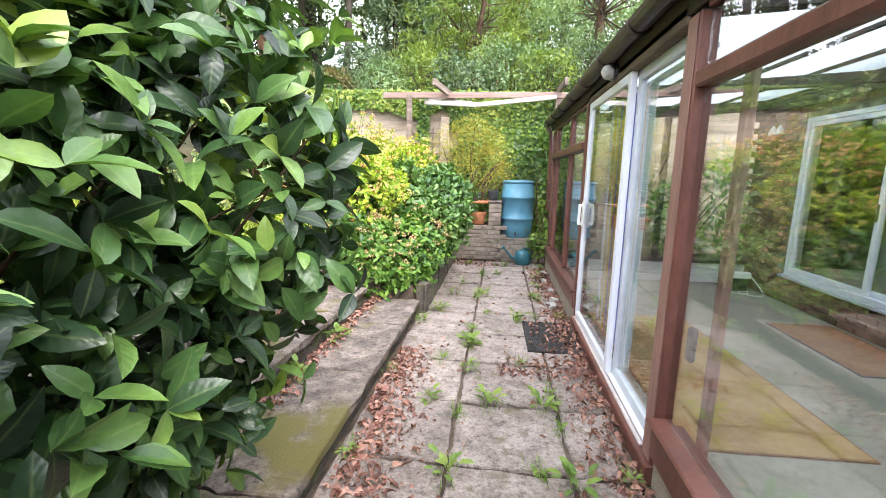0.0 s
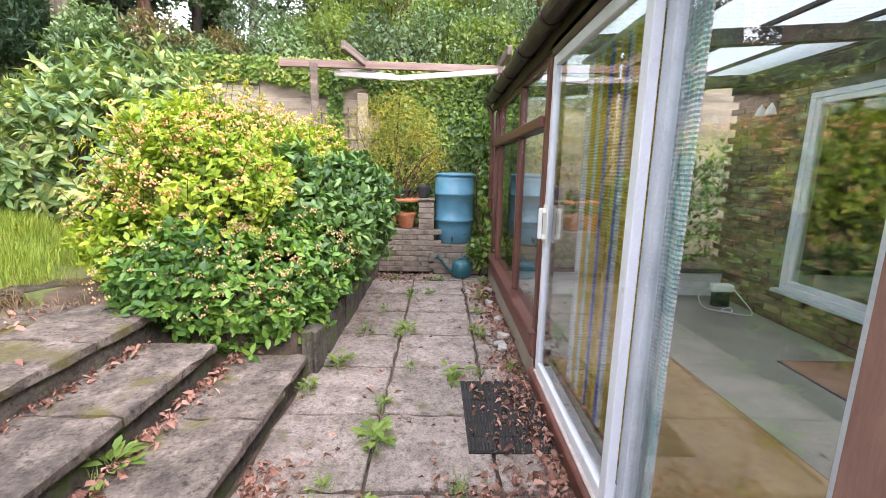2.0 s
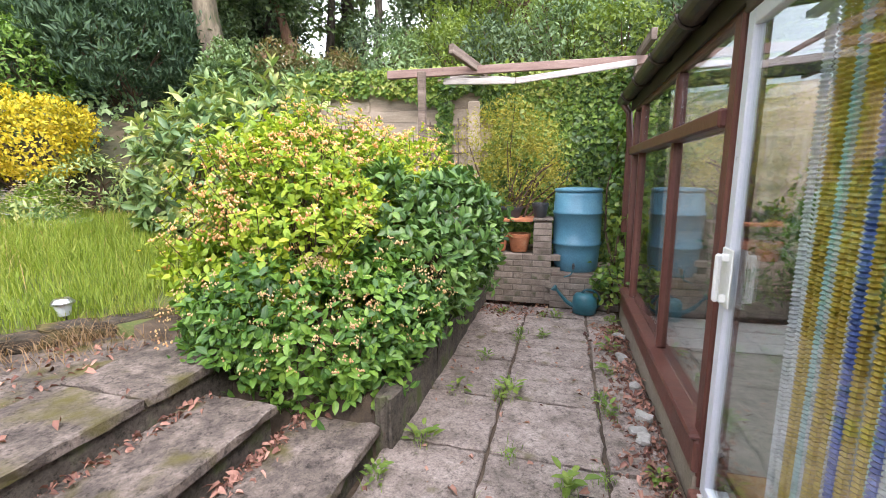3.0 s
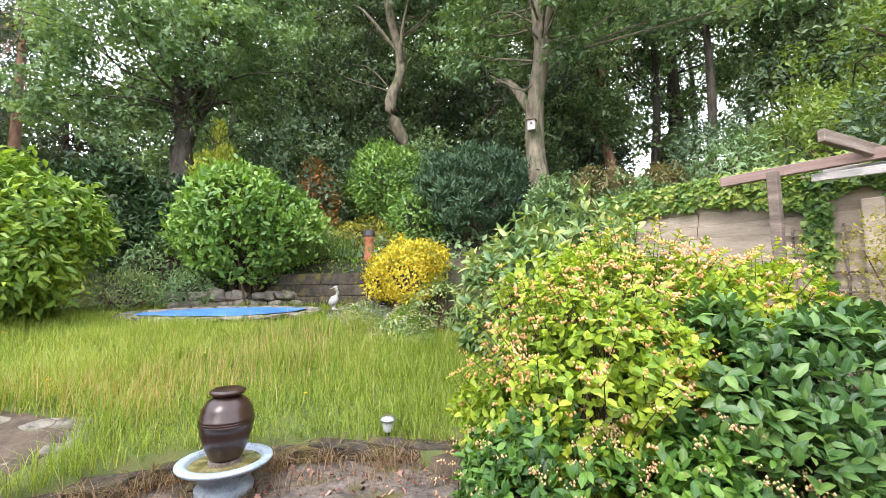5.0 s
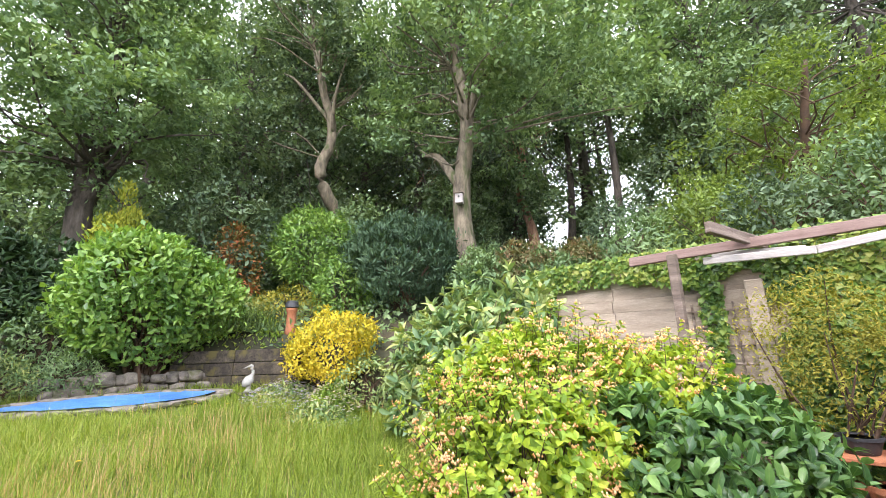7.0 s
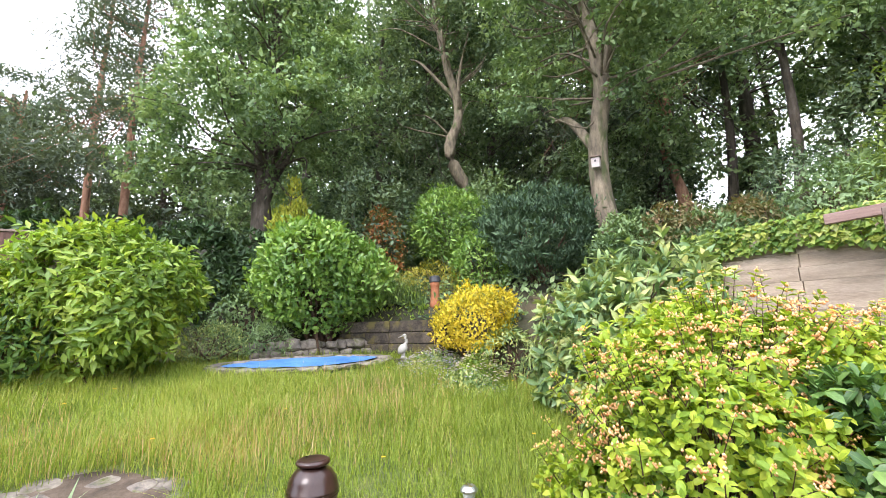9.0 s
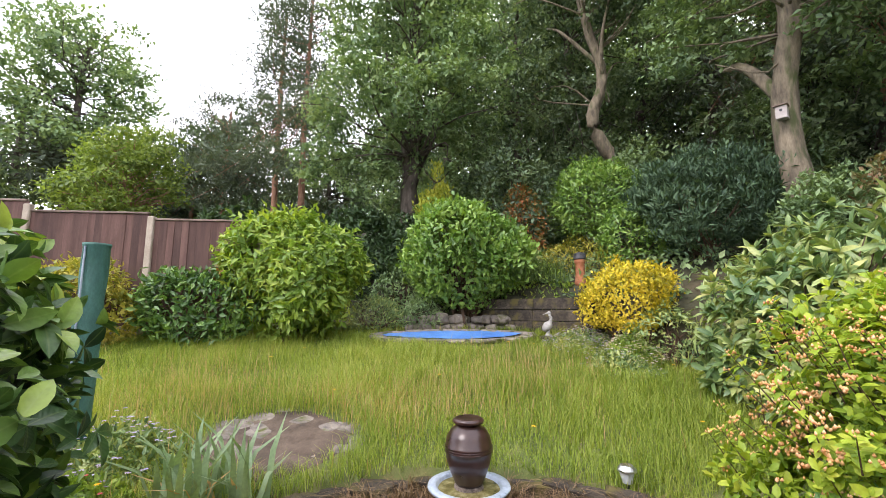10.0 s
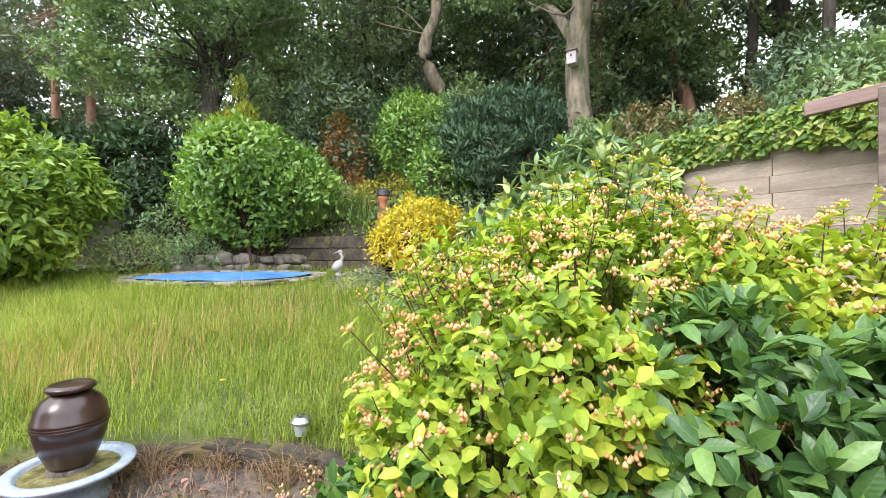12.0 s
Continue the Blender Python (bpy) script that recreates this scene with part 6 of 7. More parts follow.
iris = empty("iris_clump", -2.95, 1.72, gz(-2.95, 1.72))
rng = np.random.default_rng(41)
cl = np.array([[-0.05, -0.25, 0], [0.05, 0.2, 0], [-0.15, 0.0, 0], [0.15, -0.1, 0]])
p = cl[rng.integers(4, size=70)] + rng.normal(size=(70, 3)) * np.array([0.07, 0.07, 0])
for i in range(70):
    blades("blade", p[i:i + 1], rng.uniform(0.3, 0.62, 1), rng.uniform(0.038, 0.06, 1), rng.uniform(0.15, 0.8, 1), L_IRIS, iris, 420 + i)
p = cl[rng.integers(4, size=9)] + rng.normal(size=(9, 3)) * np.array([0.06, 0.06, 0])
for i in range(9):
    blades("blade", p[i:i + 1], rng.uniform(0.25, 0.4, 1), np.full(1, 0.035), rng.uniform(0.5, 1.0, 1), STRAW, iris, 520 + i)["label"] = "yellowed blade"
tagged(iris, "clump of sword-shaped iris leaves, some yellowing", "iris")
sed = empty("sedge_clump", -7.75, 5.55, gz(-7.75, 5.55))
p = rng.normal(size=(520, 3)) * np.array([0.28, 0.38, 0])
blades("blade", p, rng.uniform(0.15, 0.65, 520), np.full(520, 0.011), rng.uniform(0.2, 1.3, 520), L_BANK, sed, 44)["kind"] = "stuff"
tagged(sed, "tall green sedge on the bed above the sleepers", "sedge")


def lawn_points(n, rng):
    x, y = rng.uniform(-7.6, -2.55, n), rng.uniform(-4.5, 7.0, n)
    k = (bank_dist(x, y) < -0.15) & (x < np.where((y > 1.75) & (y < 4.9), kerb_x(np.clip(y, 1.9, 4.8)) - 0.03, -2.9)) & (((x + 7.0) / 0.55) ** 2 + ((y - 3.75) / 1.32) ** 2 > 1)
    k &= (((x + 3.8) / 0.58) ** 2 + ((y - 1.85) / 0.72) ** 2 > 0.6 + 0.6 * rng.random(len(x))) & (y < 5.9 - 0.4 * (x + 3.0))
    x, y = x[k], y[k]
    return np.stack([x, y, ground_z(x, y) - 0.01], 1)


rng = np.random.default_rng(51)
p = lawn_points(155000, rng)
tall = 0.75 + 0.35 * wavy(p, 1.1, 4.0) + 0.2 * wavy(p, 3.7, 1.0)
lawn = blades("lawn_grass", p, rng.uniform(0.12, 0.3, len(p)) * np.clip(tall, 0.4, 1.4), np.full(len(p), 0.0054), rng.uniform(0.15, 1.1, len(p)), GRASS, None, 52)
tagged(lawn, "long unmown lawn grass gone to seed", "grass", kind="stuff")
p = lawn_points(34000, rng)
k = wavy(p, 0.9, 9.0) + 0.4 * rng.normal(size=len(p)) + 1.1 * np.exp(-((p[:, 0] + 4.3) ** 2 + (p[:, 1] - 2.9) ** 2) / 0.5) > 0.74
p = p[k]
straw = blades("dry_stalks", p, rng.uniform(0.18, 0.38, len(p)), np.full(len(p), 0.004), rng.uniform(0.05, 0.6, len(p)), STRAW, None, 53)
tagged(straw, "straw-coloured seed stalks among the lawn grass", "grass", kind="stuff")
# fringe of dry grass along terrace and kerb
n = 4200
y = rng.uniform(1.8, 4.9, n)
x = kerb_x(y) + np.where(rng.random(n) < 0.7, rng.normal(size=n) * 0.07, 0.6 * rng.random(n))
p = np.stack([x, y, np.full(n, 0.48)], 1)
fr = blades("dry_fringe", p, rng.uniform(0.03, 0.13, n), np.full(n, 0.004), rng.uniform(0.4, 1.8, n), WITHERED, None, 54)
tagged(fr, "withered grass along the terrace edging", "grass", kind="stuff")
rt = np.random.default_rng(56)
tufts = rt.uniform(1.85, 4.85, 34)
ty = np.repeat(tufts, 32) + rt.normal(size=34 * 32) * 0.035
tx = kerb_x(ty) + np.repeat(rt.uniform(-0.05, 0.22, 34), 32) + rt.normal(size=34 * 32) * 0.03
ob = blades("dry_tufts", np.stack([tx, ty, np.full(len(tx), 0.475)], 1), rt.uniform(0.06, 0.24, len(tx)), np.full(len(tx), 0.0045), rt.uniform(0.4, 1.9, len(tx)), WITHERED, None, 57)
tagged(ob, "bleached tufts of dead grass beside the edging", "grass", kind="stuff")
n = 9000
x, y = rng.uniform(-6.5, 3.0, n), rng.uniform(8.7, 13, n)
p = np.stack([x, y, ground_z(x, y)], 1)
bg = blades("bank_grass", p, rng.uniform(0.2, 0.6, n), np.full(n, 0.012), rng.uniform(0.2, 1.1, n), L_BANK, None, 55)
tagged(bg, "rough grass on the bank above the wall", "grass", kind="stuff")
yl = lawn_points(70, rng)
yl[:, 2] += 0.2
yl = yl[:26]
p5 = np.repeat(yl, 8, 0)
ang = np.tile(np.arange(8) * math.pi / 4, len(yl))
ob = leaves("dandelions", p5, np.stack([np.cos(ang), np.sin(ang), 0 * ang + 0.3], 1), np.tile([0.01, 0, 1.0], (len(p5), 1)), np.full(len(p5), 0.022), np.full(len(p5), 0.016), PETAL_Y)
tagged(ob, "scattered yellow dandelion flowers in the lawn", "flowers", kind="stuff")


for i, (bx, by, bh, bs) in enumerate(((-2.6, 9.6, 1.0, 0.7), (-1.7, 9.9, 1.3, 0.75), (-0.8, 9.7, 1.0, 0.7), (0.1, 10.0, 1.5, 0.85), (1.0, 9.8, 1.3, 0.8), (1.9, 9.9, 1.7, 0.9), (2.9, 10.0, 1.6, 0.9), (-2.2, 10.9, 1.5, 0.9), (-3.3, 10.6, 1.2, 0.8), (0.9, 11.2, 2.2, 1.0))):
    zz = gz(bx, by)
    round_shrub("bank_shrub", "leafy green shrub growing on the bank above the wall", bx, by, zz, bs, bs, zz - 0.1, zz + bh, 2600, 0.09, 0.42, (L_OAK, L_BRIGHT, L_OAK2)[i % 3], 270 + i, lump=0.35, depth=0.7, stem_count=12)

# ---------------------------------------------------------------- litter and weeds on the path
def litter(name, label, p, seed, size=0.036):
    rng = np.random.default_rng(seed)
    n = len(p)
    axis = unit(np.stack([rng.normal(size=n), rng.normal(size=n), 0.25 * rng.normal(size=n) + 0.12], 1))
    face = unit(np.stack([0.55 * rng.normal(size=n), 0.55 * rng.normal(size=n), np.ones(n)], 1))
    ln = size * (0.3 + 1.2 * rng.random(n) ** 1.6)
    ob = leaves(name, p, axis, face, ln, ln * (0.35 + 0.5 * rng.random(n)), DEAD, None, True, 0.7, 0.5)
    return tagged(ob, label, "dead leaves", kind="stuff")


rng = np.random.default_rng(71)
a = np.stack([-0.7 + np.abs(rng.normal(size=2400)) * 0.13, rng.uniform(0.2, 3.6, 2400), rng.uniform(0.004, 0.03, 2400)], 1)
a[:, 0] += np.where(a[:, 1] < 2.6, 0.08 * np.abs(rng.normal(size=2400)), 0)
b = np.stack([0.8 - np.abs(rng.normal(size=2700)) * 0.12, 6.9 - 6.1 * rng.random(2700) ** 1.3, rng.uniform(0.004, 0.035, 2700)], 1)
c = np.stack([rng.uniform(0.1, 0.8, 260), 3.34 + rng.normal(size=260) * 0.09, rng.uniform(0.004, 0.025, 260)], 1)
d = np.stack([rng.uniform(-0.7, 0.8, 260), rng.uniform(0, 7.3, 260), rng.uniform(0.004, 0.012, 260)], 1)
e = np.stack([rng.uniform(0.36, 0.8, 130), rng.uniform(3.7, 4.45, 130), rng.uniform(0.022, 0.04, 130)], 1)
f = np.stack([rng.uniform(-0.7, 0.1, 240), rng.uniform(6.9, 7.45, 240), rng.uniform(0.004, 0.03, 240)], 1)
litter("dead_leaves", "brown dead leaves drifted over the paving", np.concatenate([a, b, c, d, e, f]), 72)
s1 = np.stack([-1.23 + np.abs(rng.normal(size=700)) * 0.05, rng.uniform(1.6, 4.5, 700) ** 0.8 * 1.35, rng.uniform(0.15, 0.175, 700)], 1)
s2 = np.stack([-1.7 + np.abs(rng.normal(size=420)) * 0.05, rng.uniform(1.6, 4.3, 420), rng.uniform(0.315, 0.34, 420)], 1)
s3 = np.stack([rng.uniform(-3.2, -1.8, 900), rng.uniform(1.9, 4.6, 900), rng.uniform(0.47, 0.49, 900)], 1)
s3 = s3[(s3[:, 0] < -2.25) | (rng.random(900) < 0.15)]
litter("dead_leaves", "dead leaves caught on the garden steps", np.concatenate([s1, s2, s3]), 73, 0.034)

joints = []
for _ in range(46):
    t_ = random.random()
    if t_ < 0.42:
        joints.append((-0.15 + random.gauss(0, .015), random.uniform(0.6, 7.2), 0))
    elif t_ < 0.75:
        joints.append((random.uniform(-0.7, 0.75), 0.38 - 0.005 + 0.61 * random.randint(1, 11), 0))
    else:
        joints.append((0.48 + random.gauss(0, .015), random.uniform(1.0, 7.0), 0))
joints += [(0.33, 3.63, 0), (-0.12, 3.3, 0), (0.28, 4.45, 0), (0.55, 5.2, 0), (0.6, 5.8, 0), (0.65, 6.3, 0), (0.7, 6.7, 0), (-1.2, 3.35, 0.15), (-1.18, 2.7, 0.15), (-0.66, 4.3, 0), (-0.69, 3.2, 0), (-1.62, 3.2, 0.31)]
joints = [j for j in joints if not (0.28 < j[0] < 0.85 and 3.62 < j[1] < 4.48)]
P, AX, FC, LN = [], [], [], []
for jx, jy, jz in joints:
    k = random.randint(8, 22)
    s = random.choice((0.025, 0.035, 0.05, 0.07))
    for _ in range(k):
        a_ = random.uniform(0, 2 * math.pi)
        r_ = random.random() * s * 1.1
        P.append((jx + r_ * math.cos(a_), jy + r_ * math.sin(a_), jz + random.random() * s * 1.2))
        AX.append((math.cos(a_), math.sin(a_), random.uniform(0.1, 1.2)))
        FC.append((0.2 * math.cos(a_), 0.2 * math.sin(a_), 1))
        LN.append(s * random.uniform(0.7, 1.3))
P, AX, FC, LN = map(np.array, (P, AX, FC, LN))
ob = leaves("weeds", P, AX, FC, LN, LN * 0.5, WEED, None, True)
tagged(ob, "small green weeds growing in the paving joints", "weeds", kind="stuff")
rng = np.random.default_rng(81)
n = 1500
jj = np.array(joints)[rng.integers(len(joints), size=n)]
p = jj + rng.normal(size=(n, 3)) * np.array([0.03, 0.06, 0])
ob = blades("joint_grass", p, rng.uniform(0.02, 0.09, n), np.full(n, 0.004), rng.uniform(0.2, 1.2, n), WEED, None, 82)
tagged(ob, "tufts of grass in the paving joints", "grass", kind="stuff")


# ---------------------------------------------------------------- trees
def tree(name, label, trunk, r0, limbs, blobs, n, leaf, material, bark, seed, aspect=0.6, depth=0.65, lump=0.35, taper=0.35, **kw):
    """trunk: points from the foot up; limbs: (from fraction, end point, radius); blobs: crown shapes."""
    rng = np.random.default_rng(seed)
    base = Vector(trunk[0])
    root = empty(name)
    root.location = base
    T = spline([np.array(p) - np.array(base) for p in trunk], 16)
    part("trunk", tube(T, np.linspace(r0, r0 * taper, 16) * np.concatenate([[1.35, 1.12], np.ones(14)]), 10, None, 0.15), bark, root, "", True)
    for f, end, r in limbs:
        st = T[int(f * 15)]
        en = np.array(end) - np.array(base)
        mid = (st + en) / 2 + rng.normal(size=3) * 0.15 + np.array([0, 0, 0.25])
        part("limb", tube(spline([st, mid, en], 9), np.linspace(r, r * 0.25, 9), 7, None, 0.1), bark, root, "", True)
    rel = [(b[0] - base.x, b[1] - base.y, b[2] - base.z, *b[3:]) for b in blobs]
    bm = bmesh.new()
    for b in rel:
        c = np.array(b[:3])
        st = T[min(15, max(8, int(np.argmin(np.linalg.norm(T - c + np.array([0, 0, 0.8]), axis=1)))))]
        for _ in range(2):
            en = c + rng.normal(size=3) * np.array(b[3:]) * 0.45
            mid = (st + en) / 2 + rng.normal(size=3) * 0.25
            tube(spline([st, mid, en], 7), np.linspace(r0 * 0.13, 0.01, 7), 5, bm)
    part("branch", bm, bark, root)
    foliage("crown", rel, n, leaf, aspect, material, root, seed, depth=depth, lump=lump, freq=0.9, scatter=0.8, outward=0.25, upward=0.1, clump=leaf * 2.7, per=26, **kw)
    return tagged(root, label, "tree")


def crown(x, y, z, r, h, k, seed, flat=0.75):
    """k lumps of a crown of radius r and height h round (x, y), from z up."""
    rng = np.random.default_rng(seed)
    out = []
    for i in range(int(k * 1.8)):
        a, u = rng.random() * 2 * math.pi, rng.random()
        rr = r * math.sqrt(rng.random()) * (0.95 - 0.45 * u)
        s = r * rng.uniform(0.2, 0.38)
        out.append((x + rr * math.cos(a), y + rr * math.sin(a), z + h * u, s, s, s * flat))
    return out


ox, oy = -5.95, 9.05
oak = tree("oak_tree", "tall oak with a pale trunk leaning above the bank", [(-5.5, oy, 2.8), (-5.83, oy, 3.83), (-5.91, oy, 4.94), (-5.81, oy, 5.68), (-5.63, oy, 6.44), (-5.71, oy, 7.31), (-5.93, oy, 8.68), (-6.07, oy, 10.2)], 0.22,
           [(0.36, (-6.85, oy - 0.2, 6.25), 0.13), (0.6, (-4.2, oy + 0.2, 9.0), 0.1), (0.7, (-7.2, oy, 9.4), 0.09)],
           crown(ox, oy + 0.5, 7.7, 2.8, 4.4, 14, 1) + [(-3.5, 8.9, 7.2, 1.3, 1.2, 0.9), (-2.9, 9.8, 6.4, 1.2, 1.0, 0.8), (-3.8, 9.9, 8.3, 1.5, 1.3, 1.0), (-6.9, 8.4, 6.9, 0.8, 0.8, 0.7), (-4.9, 9.1, 6.1, 0.5, 0.5, 0.4), (-6.7, 8.6, 6.5, 0.55, 0.5, 0.5), (-7.0, 8.6, 7.7, 0.8, 0.7, 0.6), (-4.6, 8.8, 7.2, 0.6, 0.6, 0.6), (-5.3, 9.6, 7.0, 0.8, 0.4, 0.6)], 36000, 0.115, L_OAK, BARK, 401, taper=0.5)
bb = empty("bird_box", -5.72, 8.8, 4.77, 35)
part("box_body", box(bmesh.new(), -0.075, 0.075, -0.07, 0.07, 0, 0.2, 0.005), PALEWOOD, bb)
part("roof", box(bmesh.new(), -0.095, 0.095, -0.1, 0.08, 0.201, 0.222, 0.003), OLDWOOD, bb)
# a dark disc on the front stands for the shade inside the entrance
part("hole", lathe([(0.022, 0), (0.02, 0.004)], 14, pose(0, -0.071, 0.13, 90, 0, 0)), DARKPOT, bb, "dark disc as the shade of the entrance hole")
tagged(bb, "small pale wooden bird box on the oak trunk", "bird box")
tree("oak_tree", "slender tree with a curved pale trunk", [(-10.2, 8.9, 3.4), (-10.3, 8.5, 5.5), (-10.3, 8.18, 6.12), (-10.3, 7.96, 6.61), (-10.3, 7.95, 7.09), (-10.3, 8.22, 7.73), (-10.3, 8.22, 8.5), (-10.3, 7.95, 9.34), (-10.3, 7.7, 10.6)], 0.21,
     [(0.7, (-9.3, 8.2, 10.2), 0.07), (0.75, (-11.5, 7.2, 10.3), 0.07)], crown(-10.6, 7.8, 9.4, 2.2, 4.2, 12, 2) + [(-11.2, 6.6, 8.2, 0.9, 0.8, 0.7), (-11.2, 9.4, 8.3, 0.9, 0.8, 0.7)], 13000, 0.14, L_OAK2, BARK, 402, taper=0.5)
tree("lime_tree", "dense broad tree with a forked dark trunk", [(-10.9, 3.1, 2.5), (-10.9, 3.08, 4.4), (-10.9, 3.05, 5.0), (-10.9, 3.22, 5.6), (-10.9, 3.22, 6.8), (-10.9, 3.27, 8.1), (-10.9, 3.2, 10.5)], 0.27,
     [(0.33, (-10.9, 2.45, 7.8), 0.15), (0.45, (-10.8, 4.4, 7.6), 0.11), (0.6, (-10.8, 2.0, 9.6), 0.09)], crown(-10.9, 3.0, 5.3, 3.1, 7.2, 24, 3) + [(-10.6, 2.0, 5.2, 0.9, 0.9, 0.7), (-10.6, 4.0, 5.6, 0.9, 0.9, 0.7)], 52000, 0.12, L_OAK, DARKBARK, 403)
tree("tall_tree", "tall airy tree beyond the fence", [(-22.4, -13.9, 4), (-22.3, -13.8, 9), (-22.4, -13.8, 15)], 0.3, [], crown(-22.4, -13.8, 8.2, 4.1, 8.4, 34, 4), 12000, 0.25, L_OAK, DARKBARK, 404, depth=0.9)
tree("light_tree", "rounded light green tree beyond the fence", [(-17.3, -7.1, 3), (-17.0, -7.5, 5.5), (-16.6, -8.1, 8)], 0.22, [], crown(-16.8, -7.7, 4.6, 2.4, 3.4, 26, 5), 11000, 0.17, L_BRIGHT, PINEBARK, 405)


def pine(x, y, z, h, seed, r=2.6):
    rng = np.random.default_rng(seed)
    bl = []
    for i in range(26):
        u = 0.22 + 0.78 * i / 25
        a = rng.random() * 2 * math.pi
        rr = r * (1.15 - u) * rng.uniform(0.5, 1.4)
        bl.append((x + rr * math.cos(a), y + rr * math.sin(a), z + h * u, r * 0.55, r * 0.55, r * 0.24))
    return tree("pine_tree", "tall pine with orange bark and layered branches", [(x, y, z), (x + .1, y, z + h * .5), (x, y + .1, z + h)], 0.17, [], bl, 12000, 0.23, L_PINE, PINEBARK, seed, aspect=0.3)


pine(-19.0, -1.6, 4.5, 12, 411)
pine(-21.5, -3.5, 5, 12.5, 412)
pine(-24, -7, 5.5, 7.5, 413, 2.8)
pine(-10.2, 13.4, 4.2, 11, 414, 2.8)
pine(-27, -10, 5.0, 7, 415, 3.0)
tree("scots_pine", "leaning pine trunk on the wooded bank", [(-7.75, 14.3, 4.3), (-7.95, 14.3, 5.7), (-8.33, 14.3, 7.04), (-8.07, 14.3, 8.1), (-8.3, 14.4, 11.5)], 0.19, [], crown(-8.4, 14.5, 8.4, 2.2, 4.0, 10, 6, 0.5), 6000, 0.2, L_OAK2, PINEBARK, 421)
tree("wood_tree", "dark trunked tree against the light", [(-8.2, 18.8, 5.0), (-8.3, 18.9, 9.5), (-8.2, 18.9, 15)], 0.32, [], crown(-8.2, 18.9, 10.0, 3.0, 5.0, 10, 7), 6000, 0.24, L_OAK2, DARKBARK, 422)
tree("bank_tree", "light green tree leaning over the bank", [(-0.6, 12.2, 3.4), (-0.7, 12.0, 4.6), (-0.4, 11.8, 6.4)], 0.12, [(0.3, (-1.6, 11.6, 5.6), 0.05), (0.3, (0.6, 11.5, 5.8), 0.05)],
     crown(-0.3, 11.7, 4.5, 1.7, 2.2, 11, 8) + [(-1.9, 11.4, 4.9, 0.7, 0.7, 0.5), (0.3, 10.8, 4.2, 0.9, 0.8, 0.6), (-1.2, 11.2, 4.1, 0.7, 0.7, 0.5)], 9500, 0.1, L_BRIGHT, TWIG, 423, aspect=0.42)
tree("bank_tree", "bushy green tree above the ivy wall", [(2.2, 11.4, 3.3), (2.2, 11.3, 5), (2.3, 11.2, 7)], 0.14, [], crown(2.2, 11.0, 3.9, 1.9, 3.2, 12, 9), 9000, 0.11, L_OAK, TWIG, 424, aspect=0.45)

for i, (x, y, low, top, rr, mt, num) in enumerate(((-11.2, 17.6, 4.6, 8.6, 2.0, L_PINE, 7000), (-9.3, 20.2, 4.4, 8.0, 1.7, L_OAK2, 4200), (-6.6, 20.6, 4.6, 8.4, 1.9, L_OAK, 3600), (-4.4, 21.0, 4.6, 9.5, 2.2, L_OAK2, 6500),
                                                    (-10.0, 23.5, 8.5, 15.0, 3.2, L_OAK2, 9000), (-6.5, 24.0, 8.5, 15.0, 3.2, L_OAK, 9000), (-13.5, 20.5, 7.5, 14.0, 3.0, L_OAK2, 8000))):
    z = float(ground_z(x, y)) - 0.1
    tree("wood_tree", "dark green woodland tree on the hill", [(x, y, z), (x + 0.2, y, (z + top) / 2), (x, y, top)], 0.17, [], crown(x, y, low, rr, top - low, 12, 960 + i), num, 0.17, mt, DARKBARK, 980 + i)

# woods on the hill behind
rng = np.random.default_rng(90)
spots = []
for ang, dist, hh, rr in ((174, 15.5, 11, 2.8), (166, 19, 13, 3.5), (179, 18, 10, 2.6), (128, 15, 10, 3.0), (135, 16.5, 11, 3.3), (142, 15.5, 10, 3.0), (149, 17, 11, 3.3), (157, 15.5, 10, 3.0), (164, 16.5, 10, 3.0), (101, 19, 11, 3.5),
                          (98, 15.5, 10, 3.0), (88, 15, 9, 3.0), (78, 15, 8, 3.0), (66, 16, 8, 3.2), (131, 21, 13, 4), (146, 22, 13, 4), (160, 23, 12, 4), (170, 20, 9, 3.2), (93, 21, 12, 4), (82, 20, 11, 4)):
    spots.append((0.05 + dist * math.cos(radians(ang)), 3 + dist * math.sin(radians(ang)), hh, rr))
for i, (ang, d, low, rr) in enumerate(((115, 12.6, 5.0, 2.4), (108, 13.2, 3.6, 2.4), (120.5, 14.5, 6.0, 2.2), (103, 12.5, 2.2, 2.0))):
    x, y = 0.05 + d * math.cos(radians(ang)), 3 + d * math.sin(radians(ang))
    z = float(ground_z(x, y)) - 0.1
    tree("overhanging_tree", "tall tree spreading leafy boughs over the bank", [(x, y, z), (x + 0.3, y, z + low * 0.7), (x, y, z + low + 5)], 0.15, [], crown(x, y, z + low, rr, 5.0, 14, 880 + i), 12000, 0.125, L_OAK, DARKBARK, 890 + i)
for i, (x, y, hh, rr) in enumerate(spots):
    z = float(ground_z(x, y)) - 0.1
    tree("wood_tree", "dark green woodland tree on the hill", [(x, y, z), (x + rng.normal() * .3, y + rng.normal() * .3, z + hh * .5), (x, y, z + hh)], 0.2, [], crown(x, y, z + hh * 0.12, rr * 1.1, hh * 0.92, 19, 500 + i), 12500, 0.17, L_OAK2 if i % 3 else L_OAK, DARKBARK, 520 + i)
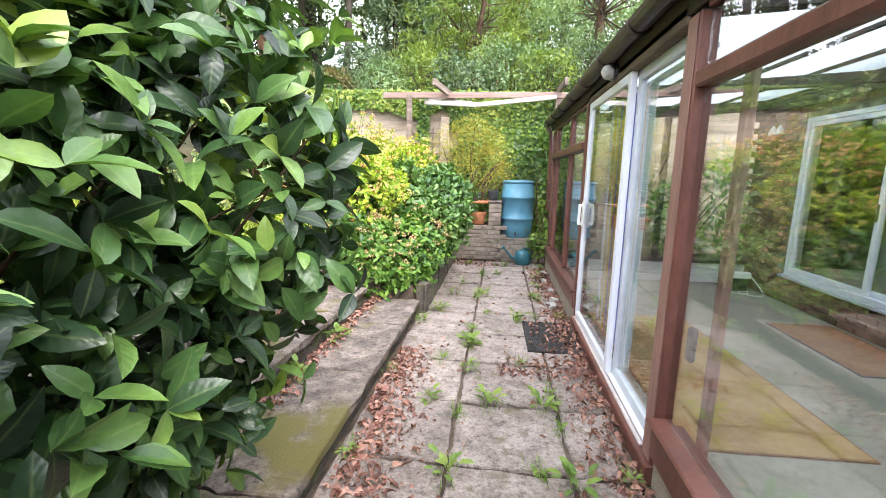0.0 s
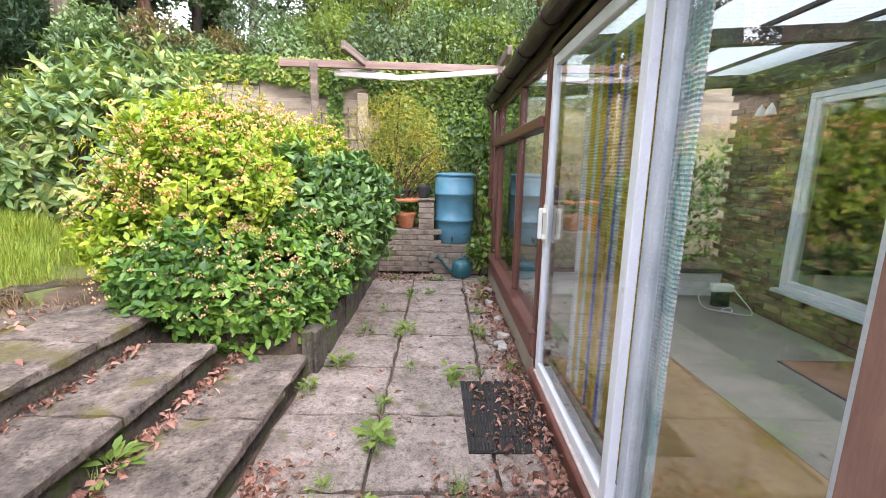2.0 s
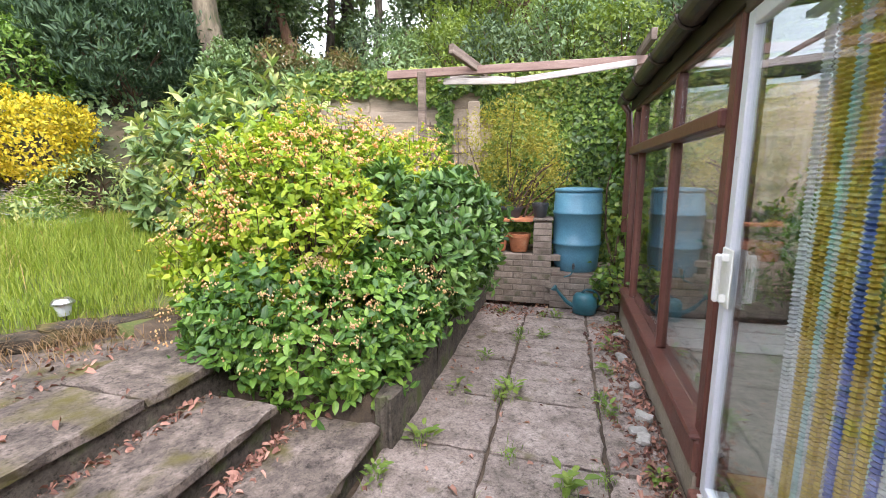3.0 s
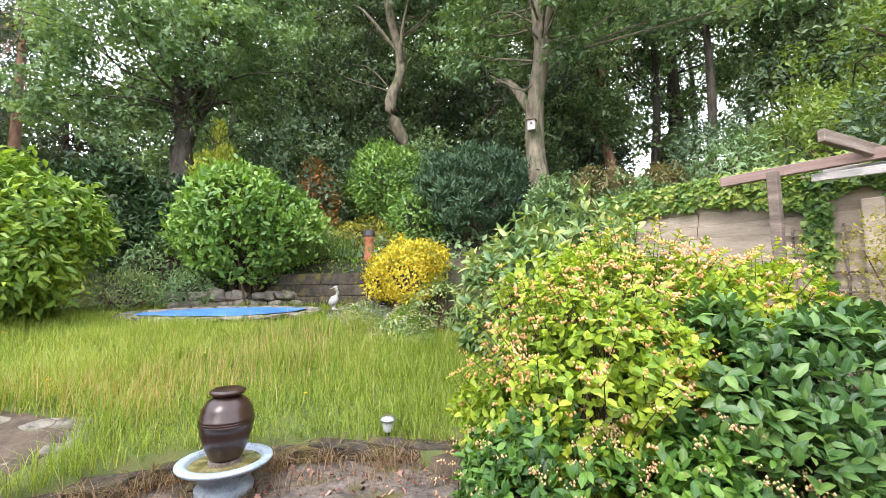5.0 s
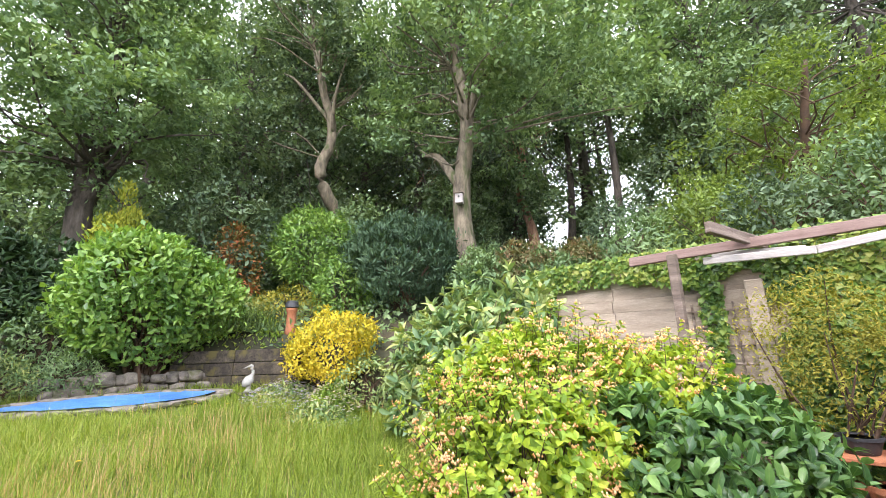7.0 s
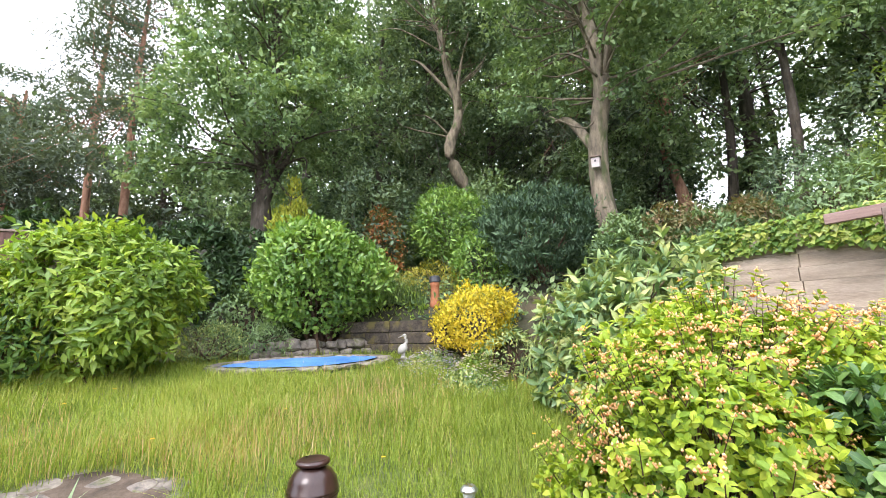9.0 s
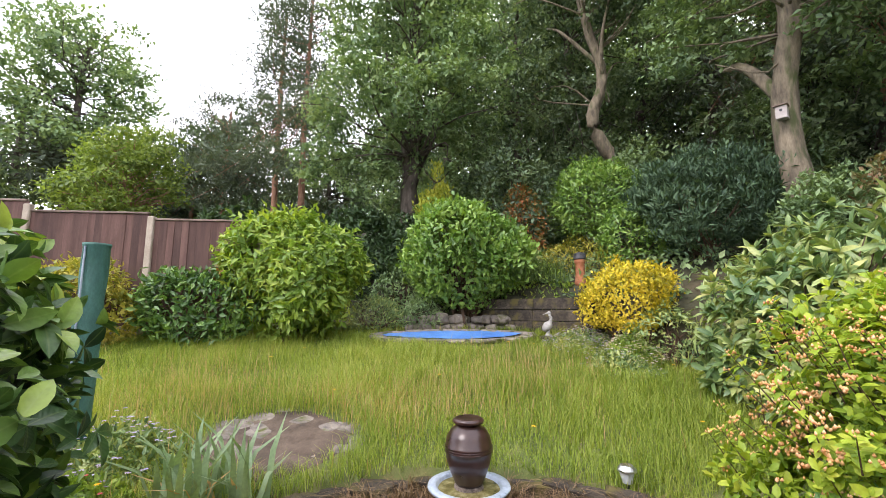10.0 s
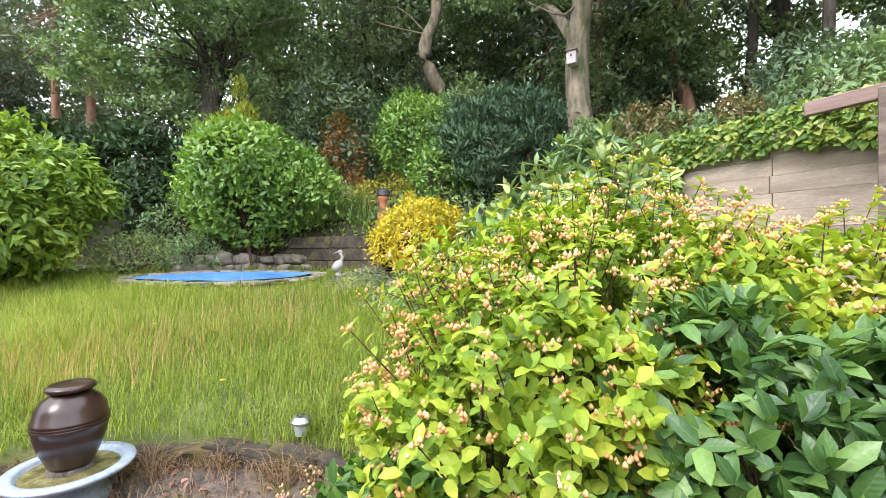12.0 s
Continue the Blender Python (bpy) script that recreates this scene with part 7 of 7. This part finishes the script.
for i in range(16):
    ang = 168 + i * 4.4
    d = 34 + 6 * math.sin(i * 2.1)
    x, y = d * math.cos(radians(ang)), 3 + d * math.sin(radians(ang))
    z = float(ground_z(x, y)) - 0.1
    hh = 6.2 + 1.6 * math.sin(i * 3.3)
    tree("far_tree", "distant grey green tree of the skyline", [(x, y, z), (x, y, z + hh * .6), (x, y, z + hh)], 0.25, [], crown(x, y, z + 1.2, 3.6, hh - 1.5, 11, 600 + i), 3600, 0.36, L_PINE if i % 2 else L_OAK2, DARKBARK, 620 + i)

for i, ang in enumerate((92, 99, 130, 134, 140, 146, 152, 158, 164)):
    d = 27 + 2 * math.sin(i * 1.7)
    x, y = d * math.cos(radians(ang)), 3 + d * math.sin(radians(ang))
    z = float(ground_z(x, y)) - 0.1
    tree("wood_tree", "dark green woodland tree on the hill", [(x, y, z), (x, y, z + 7), (x, y, z + 13)], 0.25, [], crown(x, y, z + 0.6, 4.4, 14, 18, 800 + i), 5500, 0.38, L_OAK2, DARKBARK, 820 + i)
# thickets between the trunks
for i in range(22):
    ang = 84 + i * 4.3
    d = 12.4 + 1.6 * math.sin(i * 1.9) + (2.2 if 118 < ang < 145 else 0)
    x, y = d * math.cos(radians(ang)), 3 + d * math.sin(radians(ang))
    z = float(ground_z(x, y))
    hh = 2.6 + 0.9 * math.sin(i * 2.7) if not 106 < ang < 127 else 0.8
    round_shrub("thicket", "dark leafy thicket between the tree trunks", x, y, z, 1.3, 1.3, z - 0.2, z + hh, 3600, 0.14, 0.5, L_OAK2 if i % 3 else L_OAK, 700 + i, lump=0.3, depth=0.5, stem_count=8)

# undergrowth on the bank
n = 26000
x, y = rng.uniform(-15, 3.5, n * 2), rng.uniform(-3, 16, n * 2)
k = ((bank_dist(x, y) > 0.15) & (x < -3.4)) | ((x >= -3.4) & (y > 8.9))
x, y = x[k][:n], y[k][:n]
p = np.stack([x, y, ground_z(x, y) + 0.3 * rng.random(len(x)) * (0.6 + 0.5 * wavy(np.stack([x, y, 0 * x], 1), 1.3, 6.0))], 1)
axis = unit(rng.normal(size=(len(p), 3)) + np.array([0.3, -0.3, 0.5]))
ln = 0.11 * (0.5 + rng.random(len(p)))
ob = leaves("undergrowth", p, axis, unit(rng.normal(size=(len(p), 3)) * 0.6 + np.array([0.4, -0.4, 1])), ln, ln * 0.6, L_OAK)
tagged(ob, "leafy undergrowth covering the wooded bank", "undergrowth", kind="stuff")
# plain boundary behind the start of the walk
south = boxed("wall_south", (-7.1, 3.6, -4.3, -4.15, -0.1, 1.9), PALEBRICK, None, "", 0.01)
tagged(south, "plain garden boundary wall behind the path", "wall", kind="structure")

# pale stones along the foot of the conservatory
for i, (sx, sy) in enumerate(((0.7, 4.95), (0.74, 5.2), (0.68, 5.02), (0.75, 5.6), (0.72, 6.1), (0.76, 6.6))):
    st = rock_mesh(70 + i, 0.08, 0.11, 0.06, 0.5)
    ob = part("pale_stone", st, WHITEST, None)
    ob.matrix_basis = pose(sx, sy, 0.022, 0, 0, 50 * i)
    tagged(ob, "small pale stone lying among the dead leaves", "stone")

GROUPS = {"overhanging_tree": "trees of the wood", "thicket": "thickets in the wood", "wood_tree": "trees of the wood", "far_tree": "skyline trees", "hedge": "hedge behind the border", "pine_tree": "pines", "plant_pot": "pots on the planter",
          "doormat": "doormats", "bank_shrub": "shrubs above the wall", "pale_stone": "pale stones by the wall", "dark_shrub": "shrubs along the fence", "daisies": "daisy clumps", "border_shrub": "shrubs round the pond"}
for ob in list(scene.objects):
    if ob.parent is None and ob.name.split(".")[0] in GROUPS:
        ob["group"] = GROUPS[ob.name.split(".")[0]]
